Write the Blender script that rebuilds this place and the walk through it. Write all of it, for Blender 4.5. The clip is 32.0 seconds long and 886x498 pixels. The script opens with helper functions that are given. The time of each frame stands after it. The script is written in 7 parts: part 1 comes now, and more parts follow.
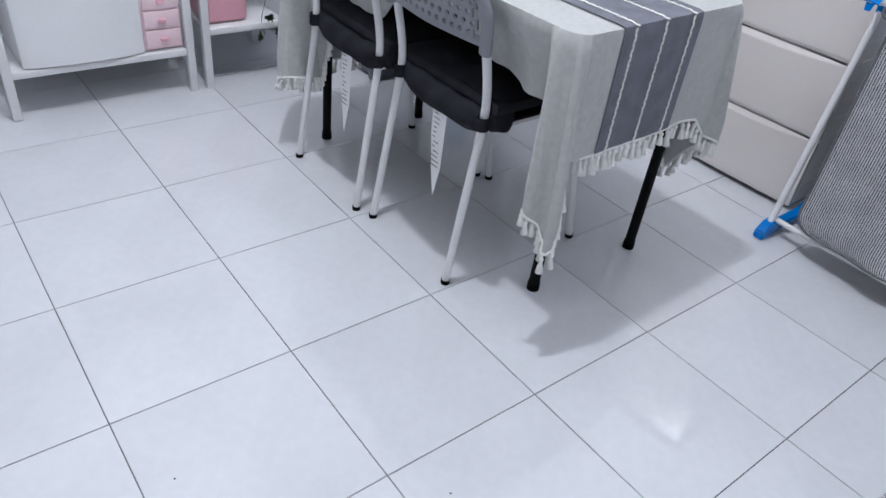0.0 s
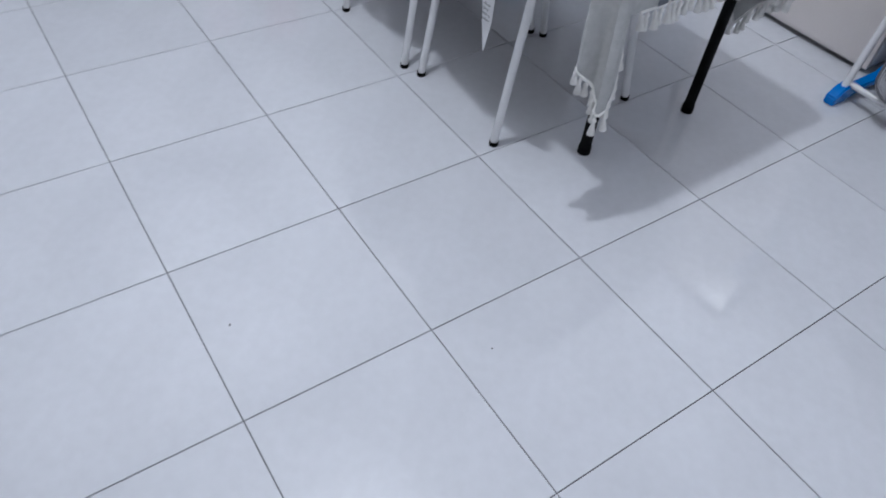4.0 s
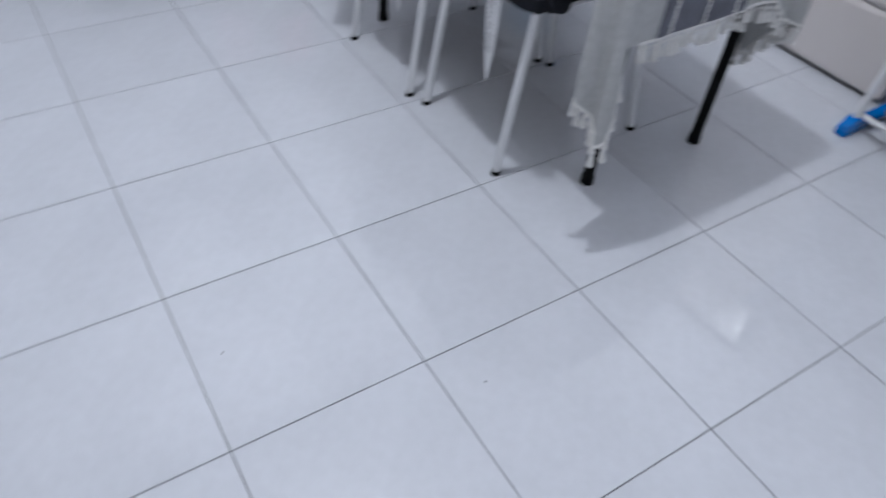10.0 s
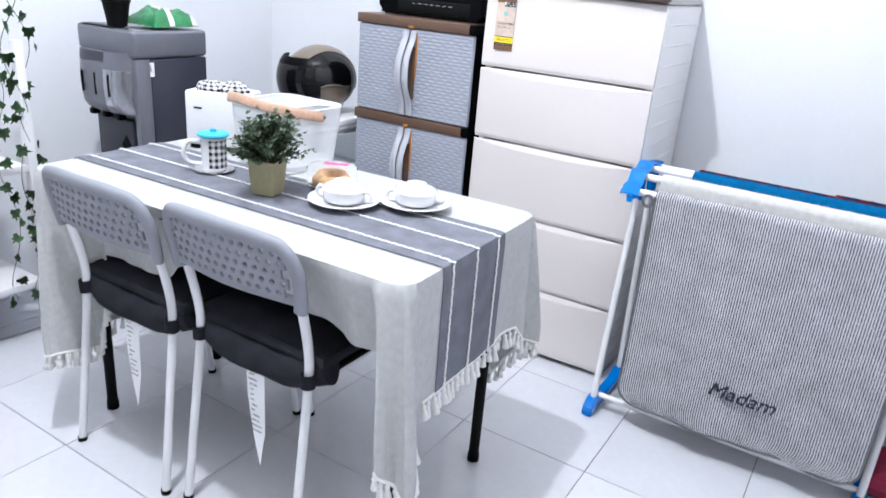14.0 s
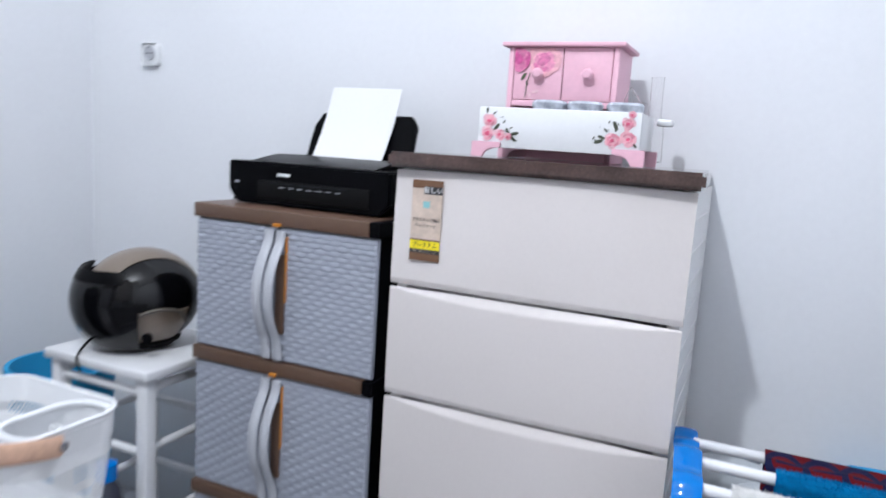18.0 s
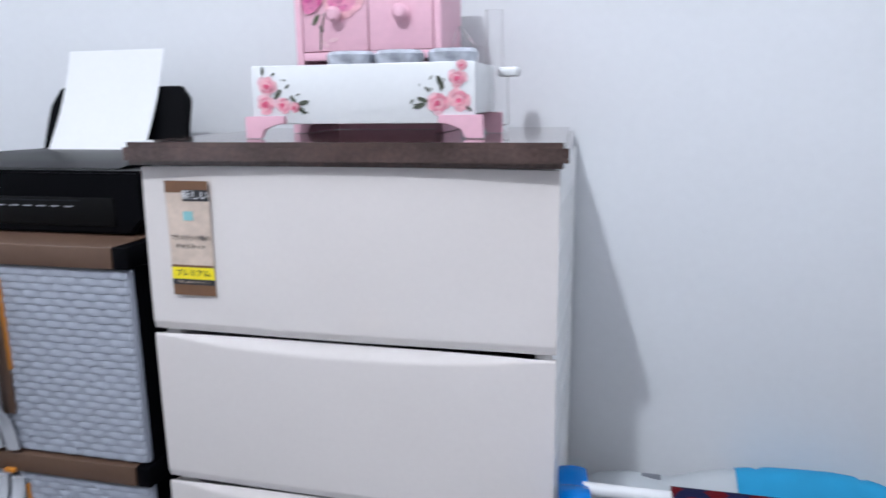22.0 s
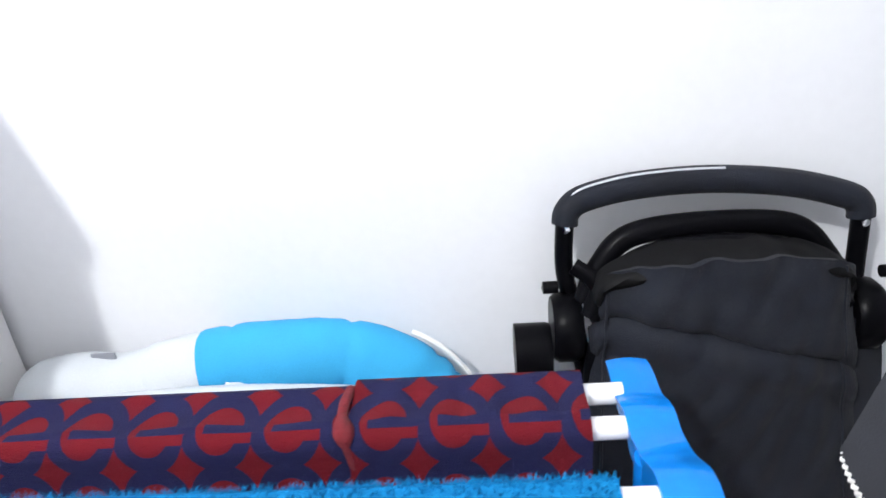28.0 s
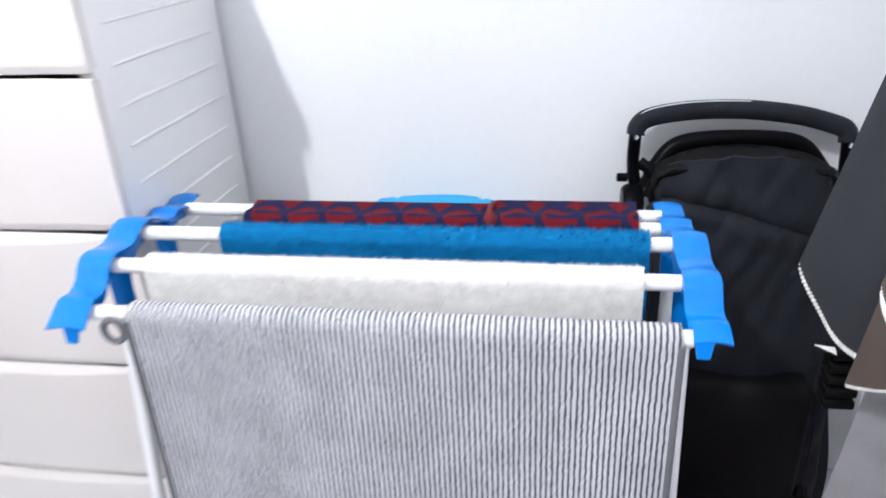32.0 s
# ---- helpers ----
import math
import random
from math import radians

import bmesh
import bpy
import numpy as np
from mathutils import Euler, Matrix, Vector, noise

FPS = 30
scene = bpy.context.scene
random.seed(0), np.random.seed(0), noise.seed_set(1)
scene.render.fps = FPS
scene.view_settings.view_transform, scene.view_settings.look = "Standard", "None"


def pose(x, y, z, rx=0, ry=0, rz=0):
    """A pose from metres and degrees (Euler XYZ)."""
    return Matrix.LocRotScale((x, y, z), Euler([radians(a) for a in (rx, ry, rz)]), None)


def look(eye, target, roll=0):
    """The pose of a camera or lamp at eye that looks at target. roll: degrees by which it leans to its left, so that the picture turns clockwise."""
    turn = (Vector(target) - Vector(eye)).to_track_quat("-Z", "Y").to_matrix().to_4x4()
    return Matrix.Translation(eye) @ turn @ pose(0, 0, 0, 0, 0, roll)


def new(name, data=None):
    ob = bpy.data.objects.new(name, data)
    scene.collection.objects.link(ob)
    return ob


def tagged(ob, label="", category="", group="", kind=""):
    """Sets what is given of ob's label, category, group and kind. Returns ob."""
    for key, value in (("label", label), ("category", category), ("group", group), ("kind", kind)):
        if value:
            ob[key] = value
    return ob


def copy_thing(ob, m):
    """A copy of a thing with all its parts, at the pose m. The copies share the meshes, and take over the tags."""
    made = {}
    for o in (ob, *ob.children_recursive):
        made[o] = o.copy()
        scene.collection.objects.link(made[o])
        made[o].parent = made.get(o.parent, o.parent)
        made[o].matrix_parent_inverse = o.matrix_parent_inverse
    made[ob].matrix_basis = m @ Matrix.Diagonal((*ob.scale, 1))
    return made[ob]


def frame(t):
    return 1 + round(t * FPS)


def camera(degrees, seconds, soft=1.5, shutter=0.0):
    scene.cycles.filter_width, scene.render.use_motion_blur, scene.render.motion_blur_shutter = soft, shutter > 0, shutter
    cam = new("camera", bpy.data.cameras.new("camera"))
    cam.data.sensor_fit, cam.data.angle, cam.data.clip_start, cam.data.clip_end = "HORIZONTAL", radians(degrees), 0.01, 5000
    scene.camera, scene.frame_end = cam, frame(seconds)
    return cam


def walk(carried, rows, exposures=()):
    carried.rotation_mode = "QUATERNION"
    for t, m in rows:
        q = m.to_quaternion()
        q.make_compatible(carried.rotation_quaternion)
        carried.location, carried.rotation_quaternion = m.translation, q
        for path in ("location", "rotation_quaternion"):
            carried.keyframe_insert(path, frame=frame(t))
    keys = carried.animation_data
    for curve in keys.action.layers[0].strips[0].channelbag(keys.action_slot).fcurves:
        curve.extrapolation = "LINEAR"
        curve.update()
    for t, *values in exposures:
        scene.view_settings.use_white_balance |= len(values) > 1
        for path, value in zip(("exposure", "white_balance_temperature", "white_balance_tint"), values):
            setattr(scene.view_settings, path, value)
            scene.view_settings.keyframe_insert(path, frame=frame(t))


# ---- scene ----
cam = camera(63.9, 32.0, shutter=0.7)
PATH = [
    (0, (1.071, -0.935, 1.187), (-0.134, 0.142, 0.009), 7.7),
    (1, (1.072, -0.927, 1.184), (-0.106, 0.149, -0.022), 7.2),
    (2, (1.078, -0.921, 1.178), (-0.07, 0.122, -0.085), 6.8),
    (2.5, (1.08, -0.926, 1.169), (-0.048, 0.1, -0.125), 6.7),
    (4.5, (1.069, -0.93, 1.164), (0.013, -0.161, -0.35), 7.4),
    (5, (1.061, -0.951, 1.126), (-0.048, -0.276, -0.395), 7.9),
    (6, (1.04, -0.979, 1.133), (-0.174, -0.565, -0.401), 8.2),
    (6.5, (1.045, -0.981, 1.129), (-0.221, -0.689, -0.391), 7.1),
    (7, (1.056, -0.988, 1.146), (-0.21, -0.743, -0.383), 6.6),
    (8, (1.068, -0.97, 1.149), (-0.205, -0.659, -0.361), 6.7),
    (9, (1.076, -0.938, 1.147), (-0.176, -0.445, -0.333), 6.7),
    (9.5, (1.083, -0.914, 1.144), (-0.151, -0.31, -0.309), 6.1),
    (10, (1.087, -0.873, 1.175), (-0.052, -0.058, -0.253), 5.5),
    (10.5, (1.073, -0.867, 1.208), (0.017, 0.159, -0.146), 5.4),
    (11, (1.044, -0.885, 1.208), (0.064, 0.263, -0.104), 5.4),
    (11.5, (1.004, -0.878, 1.236), (0.042, 0.389, 0.025), 5.5),
    (12, (0.953, -0.9, 1.269), (0.017, 0.517, 0.214), 5.8),
    (12.5, (0.927, -0.916, 1.277), (-0.005, 0.596, 0.358), 5.3),
    (13, (0.907, -0.924, 1.281), (-0.033, 0.641, 0.465), 5.0),
    (13.5, (0.889, -0.918, 1.279), (-0.055, 0.675, 0.524), 4.9),
    (15.5, (0.66, -0.579, 1.272), (-0.322, 1.085, 0.758), 5.1),
    (16, (0.536, -0.505, 1.281), (-0.337, 1.248, 0.876), 3.6),
    (16.5, (0.476, -0.421, 1.284), (-0.369, 1.348, 0.889), 3.0),
    (17, (0.468, -0.263, 1.299), (-0.434, 1.489, 0.956), 4.6),
    (17.5, (0.452, -0.134, 1.302), (-0.454, 1.617, 0.965), 4.5),
    (18, (0.358, 0.002, 1.306), (-0.448, 1.81, 1.015), 3.7),
    (18.5, (0.258, 0.119, 1.308), (-0.438, 1.979, 1.069), 2.3),
    (19, (0.232, 0.24, 1.321), (-0.476, 2.094, 1.075), 2.8),
    (19.5, (0.239, 0.331, 1.331), (-0.494, 2.178, 1.109), 3.5),
    (20, (0.261, 0.393, 1.332), (-0.499, 2.227, 1.088), 2.4),
    (20.5, (0.281, 0.42, 1.334), (-0.566, 2.21, 1.054), 1.4),
    (21, (0.287, 0.425, 1.325), (-0.581, 2.2, 1.018), 0.8),
    (21.5, (0.315, 0.444, 1.337), (-0.381, 2.274, 0.929), 0.1),
    (22, (0.322, 0.43, 1.34), (-0.15, 2.329, 0.925), -0.8),
    (22.5, (0.332, 0.42, 1.346), (0.045, 2.354, 0.924), -0.8),
    (23, (0.322, 0.421, 1.324), (0.192, 2.356, 0.837), -0.2),
    (23.5, (0.336, 0.414, 1.308), (0.29, 2.33, 0.737), -1.2),
    (24, (0.403, 0.378, 1.269), (0.359, 2.276, 0.64), -3.7),
    (24.5, (0.505, 0.398, 1.226), (0.368, 2.241, 0.462), -3.7),
    (25, (0.585, 0.461, 1.206), (0.415, 2.228, 0.287), -3.1),
    (25.5, (0.663, 0.515, 1.212), (0.495, 2.242, 0.217), -3.7),
    (26, (0.72, 0.625, 1.193), (0.628, 2.366, 0.214), -4.3),
    (26.5, (0.759, 0.735, 1.205), (0.774, 2.481, 0.23), -5.1),
    (28.5, (0.975, 0.905, 1.186), (0.813, 2.685, 0.288), -4.5),
    (29, (0.984, 0.904, 1.177), (0.789, 2.654, 0.228), -4.7),
    (29.5, (0.975, 0.875, 1.165), (0.811, 2.596, 0.161), -4.1),
    (30, (0.94, 0.789, 1.164), (0.816, 2.53, 0.187), -4.9),
    (30.5, (0.907, 0.662, 1.175), (0.824, 2.431, 0.245), -4.7),
    (31, (0.901, 0.602, 1.184), (0.815, 2.379, 0.271), -3.2),
    (31.5, (0.913, 0.529, 1.187), (0.712, 2.317, 0.313), -3.0),
    (32, (0.913, 0.4, 1.193), (0.587, 2.176, 0.334), -3.0),
]
EXPOSURE = [(0.0, -0.25, 6350, 10), (2.5, -0.33, 6300, 10), (5.0, -0.72, 6150, 11), (9.0, -0.72, 6150, 11), (10.5, -0.56, 6200, 11), (12.0, -0.13, 6200, 10), (13.0, 0.55, 6300, 10), (15.5, 0.2, 6350, 11), (16.0, 0.08, 6350, 11), (17.0, -0.04, 6300, 10), (19.0, -0.23, 6250, 10), (21.0, -0.33, 6250, 10), (22.0, -0.26, 6200, 10), (23.0, -0.24, 6200, 10), (24.0, -0.07, 6300, 10), (26.0, 0.26, 6400, 10), (29.0, 1.11, 6850, 10), (31.0, 0.93, 6800, 10), (32.0, 0.67, 6650, 10)]
walk(cam, [(t, look(eye, target, roll)) for t, eye, target, roll in PATH], EXPOSURE)

# ---- world and light ----
world = bpy.data.worlds.new("room_world")
world.use_nodes = True
world.node_tree.nodes["Background"].inputs[0].default_value = (0.75, 0.82, 1.0, 1)
world.node_tree.nodes["Background"].inputs[1].default_value = 0.005
scene.world = world
LAMP = (-0.2, -0.30, 3.0)
bulb = bpy.data.lights.new("ceiling_bulb", "POINT")
bulb.energy, bulb.color, bulb.shadow_soft_size = 150, (0.92, 0.96, 1.0), 0.045
new("ceiling_bulb", bulb).location = LAMP


# ---- materials ----
def shader(name):
    m = bpy.data.materials.new(name)
    m.use_nodes = True
    t = m.node_tree
    return m, t.nodes, t.links, t.nodes["Principled BSDF"]


def mat(name, col, rough=0.5, metal=0.0, vary=0.06, scale=6.0, fine=90.0, bump=0.05, spec=0.5, coat=0.0, sheen=0.0, rand=0.0):
    """A surface with variation at two scales and fine relief."""
    m, n, l, b = shader(name)
    co = n.new("ShaderNodeTexCoord")
    big, small = n.new("ShaderNodeTexNoise"), n.new("ShaderNodeTexNoise")
    big.inputs["Scale"].default_value, big.inputs["Detail"].default_value = scale, 5
    small.inputs["Scale"].default_value, small.inputs["Detail"].default_value = fine, 3
    l.new(co.outputs["Object"], big.inputs["Vector"])
    l.new(co.outputs["Object"], small.inputs["Vector"])
    add = n.new("ShaderNodeMath")
    add.operation = "MULTIPLY_ADD"
    add.inputs[1].default_value = 0.6
    l.new(big.outputs["Fac"], add.inputs[0])
    half = n.new("ShaderNodeMath")
    half.operation = "MULTIPLY"
    half.inputs[1].default_value = 0.4
    l.new(small.outputs["Fac"], half.inputs[0])
    l.new(half.outputs[0], add.inputs[2])
    ramp = n.new("ShaderNodeValToRGB")
    c = Vector(col)
    lo, hi = c * (1 - 1.6 * vary), c * (1 + 1.2 * vary)
    ramp.color_ramp.elements[0].position, ramp.color_ramp.elements[1].position = 0.3, 0.7
    ramp.color_ramp.elements[0].color = (*[max(0, v) for v in lo], 1)
    ramp.color_ramp.elements[1].color = (*[min(0.95, v) for v in hi], 1)
    l.new(add.outputs[0], ramp.inputs[0])
    out = ramp.outputs[0]
    if rand:
        info, hsv, mr = n.new("ShaderNodeObjectInfo"), n.new("ShaderNodeHueSaturation"), n.new("ShaderNodeMapRange")
        mr.inputs["To Min"].default_value, mr.inputs["To Max"].default_value = 1 - rand, 1 + rand
        l.new(info.outputs["Random"], mr.inputs["Value"])
        l.new(mr.outputs[0], hsv.inputs["Value"])
        l.new(out, hsv.inputs["Color"])
        out = hsv.outputs[0]
    l.new(out, b.inputs["Base Color"])
    rr = n.new("ShaderNodeMapRange")
    rr.inputs["To Min"].default_value, rr.inputs["To Max"].default_value = max(0.02, rough * 0.85), min(1, rough * 1.15)
    l.new(big.outputs["Fac"], rr.inputs["Value"])
    l.new(rr.outputs[0], b.inputs["Roughness"])
    b.inputs["Metallic"].default_value = metal
    b.inputs["Specular IOR Level"].default_value = spec
    b.inputs["Coat Weight"].default_value = coat
    b.inputs["Coat Roughness"].default_value = 0.022
    if sheen:
        b.inputs["Sheen Weight"].default_value = sheen
    if bump:
        bp = n.new("ShaderNodeBump")
        bp.inputs["Strength"].default_value, bp.inputs["Distance"].default_value = bump, 0.002
        l.new(small.outputs["Fac"], bp.inputs["Height"])
        l.new(bp.outputs[0], b.inputs["Normal"])
    return m


def math_node(n, l, op, a, b=0.0, c=0.0):
    k = n.new("ShaderNodeMath")
    k.operation = op
    for i, v in enumerate((a, b, c)):
        if isinstance(v, (int, float)):
            k.inputs[i].default_value = v
        else:
            l.new(v, k.inputs[i])
    return k.outputs[0]


def pattern_mat(name, low, high, mask, rough=0.9, bump=0.5, fine=700.0, vary=0.12):
    """Two colours by a mask over the UV map (metres); mask(n, l, u, v) gives a socket from 0 to 1."""
    m, n, l, b = shader(name)
    uv, sep = n.new("ShaderNodeUVMap"), n.new("ShaderNodeSeparateXYZ")
    l.new(uv.outputs[0], sep.inputs[0])
    fac = mask(n, l, sep.outputs[0], sep.outputs[1])
    mix = n.new("ShaderNodeMix")
    mix.data_type = "RGBA"
    l.new(fac, mix.inputs[0])
    mix.inputs[6].default_value, mix.inputs[7].default_value = (*low, 1), (*high, 1)
    co, noi, big = n.new("ShaderNodeTexCoord"), n.new("ShaderNodeTexNoise"), n.new("ShaderNodeTexNoise")
    noi.inputs["Scale"].default_value, noi.inputs["Detail"].default_value = fine, 2
    big.inputs["Scale"].default_value = 14
    l.new(co.outputs["Object"], noi.inputs["Vector"])
    l.new(co.outputs["Object"], big.inputs["Vector"])
    hsv, mr = n.new("ShaderNodeHueSaturation"), n.new("ShaderNodeMapRange")
    mr.inputs["To Min"].default_value, mr.inputs["To Max"].default_value = 1 - 2 * vary, 1 + 2 * vary
    l.new(math_node(n, l, "MULTIPLY_ADD", noi.outputs["Fac"], 0.6, math_node(n, l, "MULTIPLY", big.outputs["Fac"], 0.4)), mr.inputs["Value"])
    l.new(mr.outputs[0], hsv.inputs["Value"])
    l.new(mix.outputs[2], hsv.inputs["Color"])
    l.new(hsv.outputs[0], b.inputs["Base Color"])
    b.inputs["Roughness"].default_value = rough
    b.inputs["Specular IOR Level"].default_value = 0.2
    bp = n.new("ShaderNodeBump")
    bp.inputs["Strength"].default_value, bp.inputs["Distance"].default_value = bump, 0.003
    l.new(math_node(n, l, "MULTIPLY_ADD", fac, 0.5, noi.outputs["Fac"]), bp.inputs["Height"])
    l.new(bp.outputs[0], b.inputs["Normal"])
    return m


def stripes(period, share):
    def mask(n, l, u, v):
        co, noi = n.new("ShaderNodeTexCoord"), n.new("ShaderNodeTexNoise")
        noi.inputs["Scale"].default_value, noi.inputs["Detail"].default_value = 130, 2
        l.new(co.outputs["Object"], noi.inputs["Vector"])
        waver = math_node(n, l, "MULTIPLY_ADD", noi.outputs["Fac"], 0.5, -0.25)
        f = math_node(n, l, "FRACT", math_node(n, l, "ADD", math_node(n, l, "DIVIDE", u, period), waver))
        return math_node(n, l, "LESS_THAN", f, share)
    return mask


def gingham(period):
    def mask(n, l, u, v):
        a = math_node(n, l, "LESS_THAN", math_node(n, l, "FRACT", math_node(n, l, "DIVIDE", u, period)), 0.5)
        b = math_node(n, l, "LESS_THAN", math_node(n, l, "FRACT", math_node(n, l, "DIVIDE", v, period)), 0.5)
        return math_node(n, l, "MULTIPLY", math_node(n, l, "ADD", a, b), 0.5)
    return mask


def rings_e(pu, pv):
    """Rows of round letters: thick rings with a bar across and a gap below it."""
    def mask(n, l, u, v):
        x = math_node(n, l, "SUBTRACT", math_node(n, l, "FRACT", math_node(n, l, "DIVIDE", u, pu)), 0.5)
        y = math_node(n, l, "SUBTRACT", math_node(n, l, "FRACT", math_node(n, l, "DIVIDE", math_node(n, l, "SUBTRACT", v, -0.0125), pv)), 0.5)
        r = math_node(n, l, "SQRT", math_node(n, l, "ADD", math_node(n, l, "MULTIPLY", x, x), math_node(n, l, "MULTIPLY", y, y)))
        ring = math_node(n, l, "LESS_THAN", math_node(n, l, "ABSOLUTE", math_node(n, l, "SUBTRACT", r, 0.44)), 0.105)
        low = math_node(n, l, "LESS_THAN", math_node(n, l, "ABSOLUTE", math_node(n, l, "ADD", y, 0.15)), 0.06)
        side = math_node(n, l, "GREATER_THAN", x, 0.15)
        gap = math_node(n, l, "MULTIPLY", low, side)
        ring = math_node(n, l, "MULTIPLY", ring, math_node(n, l, "SUBTRACT", 1.0, gap))
        bar = math_node(n, l, "MULTIPLY", math_node(n, l, "LESS_THAN", math_node(n, l, "ABSOLUTE", math_node(n, l, "ADD", y, 0.03)), 0.065), math_node(n, l, "LESS_THAN", r, 0.45))
        bar = math_node(n, l, "MULTIPLY", bar, math_node(n, l, "GREATER_THAN", x, -0.22))
        return math_node(n, l, "MAXIMUM", ring, bar)
    return mask


def glass_mat(name, col=(0.95, 0.97, 1.0), rough=0.05):
    m, n, l, b = shader(name)
    b.inputs["Base Color"].default_value = (*col, 1)
    b.inputs["Roughness"].default_value = rough
    b.inputs["Transmission Weight"].default_value = 1.0
    b.inputs["IOR"].default_value = 1.3
    return m


TILE = mat("glazed_white_tile", (0.62, 0.63, 0.67), 0.03, vary=0.04, scale=4.5, fine=40, bump=0.006, rand=0.03, spec=0.75)
GROUT = mat("dark_grout", (0.13, 0.13, 0.14), 0.9, vary=0.3, bump=0.3)
WALL = mat("white_wall_paint", (0.74, 0.75, 0.78), 0.75, vary=0.02, scale=2.5, fine=60, bump=0.06)
BEIGE = mat("beige_glazed_panel", (0.32, 0.30, 0.29), 0.10, vary=0.05, scale=3, bump=0.03)
CEIL = mat("white_ceiling_paint", (0.80, 0.80, 0.81), 0.9, vary=0.02, bump=0.05)
CREAM = mat("cream_plastic", (0.70, 0.65, 0.635), 0.3, vary=0.02, scale=4, fine=120, bump=0.0, coat=0.8)
CREAM_SIDE = mat("white_plastic_side", (0.80, 0.79, 0.79), 0.4, vary=0.02, bump=0.03)
BROWN_TOP = mat("brown_wood_print", (0.080, 0.048, 0.042), 0.18, vary=0.35, scale=20, fine=160, bump=0.08, coat=0.7)
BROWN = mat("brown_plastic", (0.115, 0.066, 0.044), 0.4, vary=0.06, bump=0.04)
BLACK = mat("black_plastic", (0.0025, 0.0025, 0.0035), 0.3, vary=0.2, bump=0.02, spec=0.05)
MATT_BLACK = mat("matt_black", (0.003, 0.003, 0.0035), 0.6, vary=0.25, bump=0.08, spec=0.12)
WOVEN = mat("white_woven_plastic", (0.33, 0.35, 0.41), 0.5, vary=0.03, bump=0.05)
HANDLE = mat("pale_grey_plastic", (0.45, 0.46, 0.50), 0.4, vary=0.03, bump=0.03)
ORANGE = mat("orange_plastic", (0.55, 0.20, 0.02), 0.4)
CHAIR_WHITE = mat("white_powder_coat", (0.74, 0.74, 0.76), 0.4, vary=0.03, bump=0.05)
CHAIR_GREY = mat("grey_chair_plastic", (0.245, 0.255, 0.29), 0.5, vary=0.04, bump=0.06)
CUSHION = mat("charcoal_cushion_fabric", (0.022, 0.023, 0.029), 0.95, vary=0.25, scale=20, fine=500, bump=0.4, spec=0.1)
PAPER = mat("white_paper", (0.8, 0.8, 0.82), 0.8, vary=0.015, bump=0.02)
INK = mat("black_ink", (0.03, 0.03, 0.035), 0.7)
LINEN = mat("pale_grey_linen", (0.47, 0.475, 0.475), 0.95, vary=0.09, scale=70, fine=900, bump=0.6, sheen=0.1)
RUNNER = mat("dark_grey_weave", (0.160, 0.166, 0.200), 0.95, vary=0.24, scale=22, fine=700, bump=0.6)
COTTON = mat("white_cotton", (0.78, 0.77, 0.75), 0.95, vary=0.06, scale=40, fine=600, bump=0.4)
BLUE = mat("bright_blue_plastic", (0.0, 0.165, 0.56), 0.07, vary=0.05, bump=0.01, spec=0.22)
TUBE_WHITE = mat("white_enamelled_tube", (0.78, 0.78, 0.80), 0.25, vary=0.02, bump=0.02)
MAT_FABRIC = mat("dark_blue_grey_mat", (0.030, 0.041, 0.072), 1.0, vary=0.35, scale=30, fine=350, bump=1.0, spec=0.1)
BIN = mat("slate_plastic", (0.030, 0.033, 0.053), 0.35, vary=0.06, bump=0.03)
SILVER = mat("grey_metallic_plastic", (0.17, 0.175, 0.205), 0.25, metal=0.4, vary=0.05, bump=0.02)
STEEL_DARK = mat("dark_grey_steel", (0.028, 0.031, 0.047), 0.35, metal=0.1, vary=0.05, bump=0.02)
CHROME = mat("chrome", (0.7, 0.7, 0.72), 0.15, metal=1.0, vary=0.03, bump=0)
BRUSHED = mat("brushed_steel", (0.42, 0.43, 0.47), 0.22, metal=0.9, vary=0.1, scale=3, fine=60, bump=0.02)
WHITE_PLASTIC = mat("white_plastic", (0.76, 0.77, 0.79), 0.3, vary=0.02, bump=0.0, coat=0.5)
GLOSS_WHITE = mat("glossy_white_lacquer", (0.74, 0.75, 0.77), 0.03, vary=0.01, bump=0, spec=0.8)
PORCELAIN = mat("white_porcelain", (0.70, 0.70, 0.72), 0.12, vary=0.01, bump=0)
PINK = mat("pink_paint", (0.80, 0.47, 0.57), 0.5, vary=0.05, bump=0.06)
PINK_PLASTIC = mat("pink_plastic", (0.80, 0.42, 0.50), 0.35, vary=0.04, bump=0.02)
PALE_PINK = mat("pale_pink_plastic", (0.82, 0.62, 0.68), 0.35, vary=0.03, bump=0.02)
ROSE = mat("rose_print", (0.68, 0.10, 0.20), 0.6, vary=0.3, scale=120, fine=500)
ROSE_PALE = mat("faint_rose_print", (0.82, 0.50, 0.56), 0.6, vary=0.2, scale=120, fine=500)
ROSE_MID = mat("mid_rose_print", (0.75, 0.26, 0.34), 0.6, vary=0.3, scale=120, fine=500)
ROSE_LIGHT = mat("pale_rose_print", (0.84, 0.42, 0.48), 0.6, vary=0.2, scale=120, fine=500)
ROSE_DEEP = mat("magenta_rose_print", (0.56, 0.085, 0.27), 0.6, vary=0.3, scale=120, fine=500)
ROSE_SOFT = mat("soft_pink_rose_print", (0.76, 0.30, 0.45), 0.6, vary=0.2, scale=120, fine=500)
ROSE_TINT = mat("tinted_rose_print", (0.66, 0.19, 0.36), 0.6, vary=0.25, scale=120, fine=500)
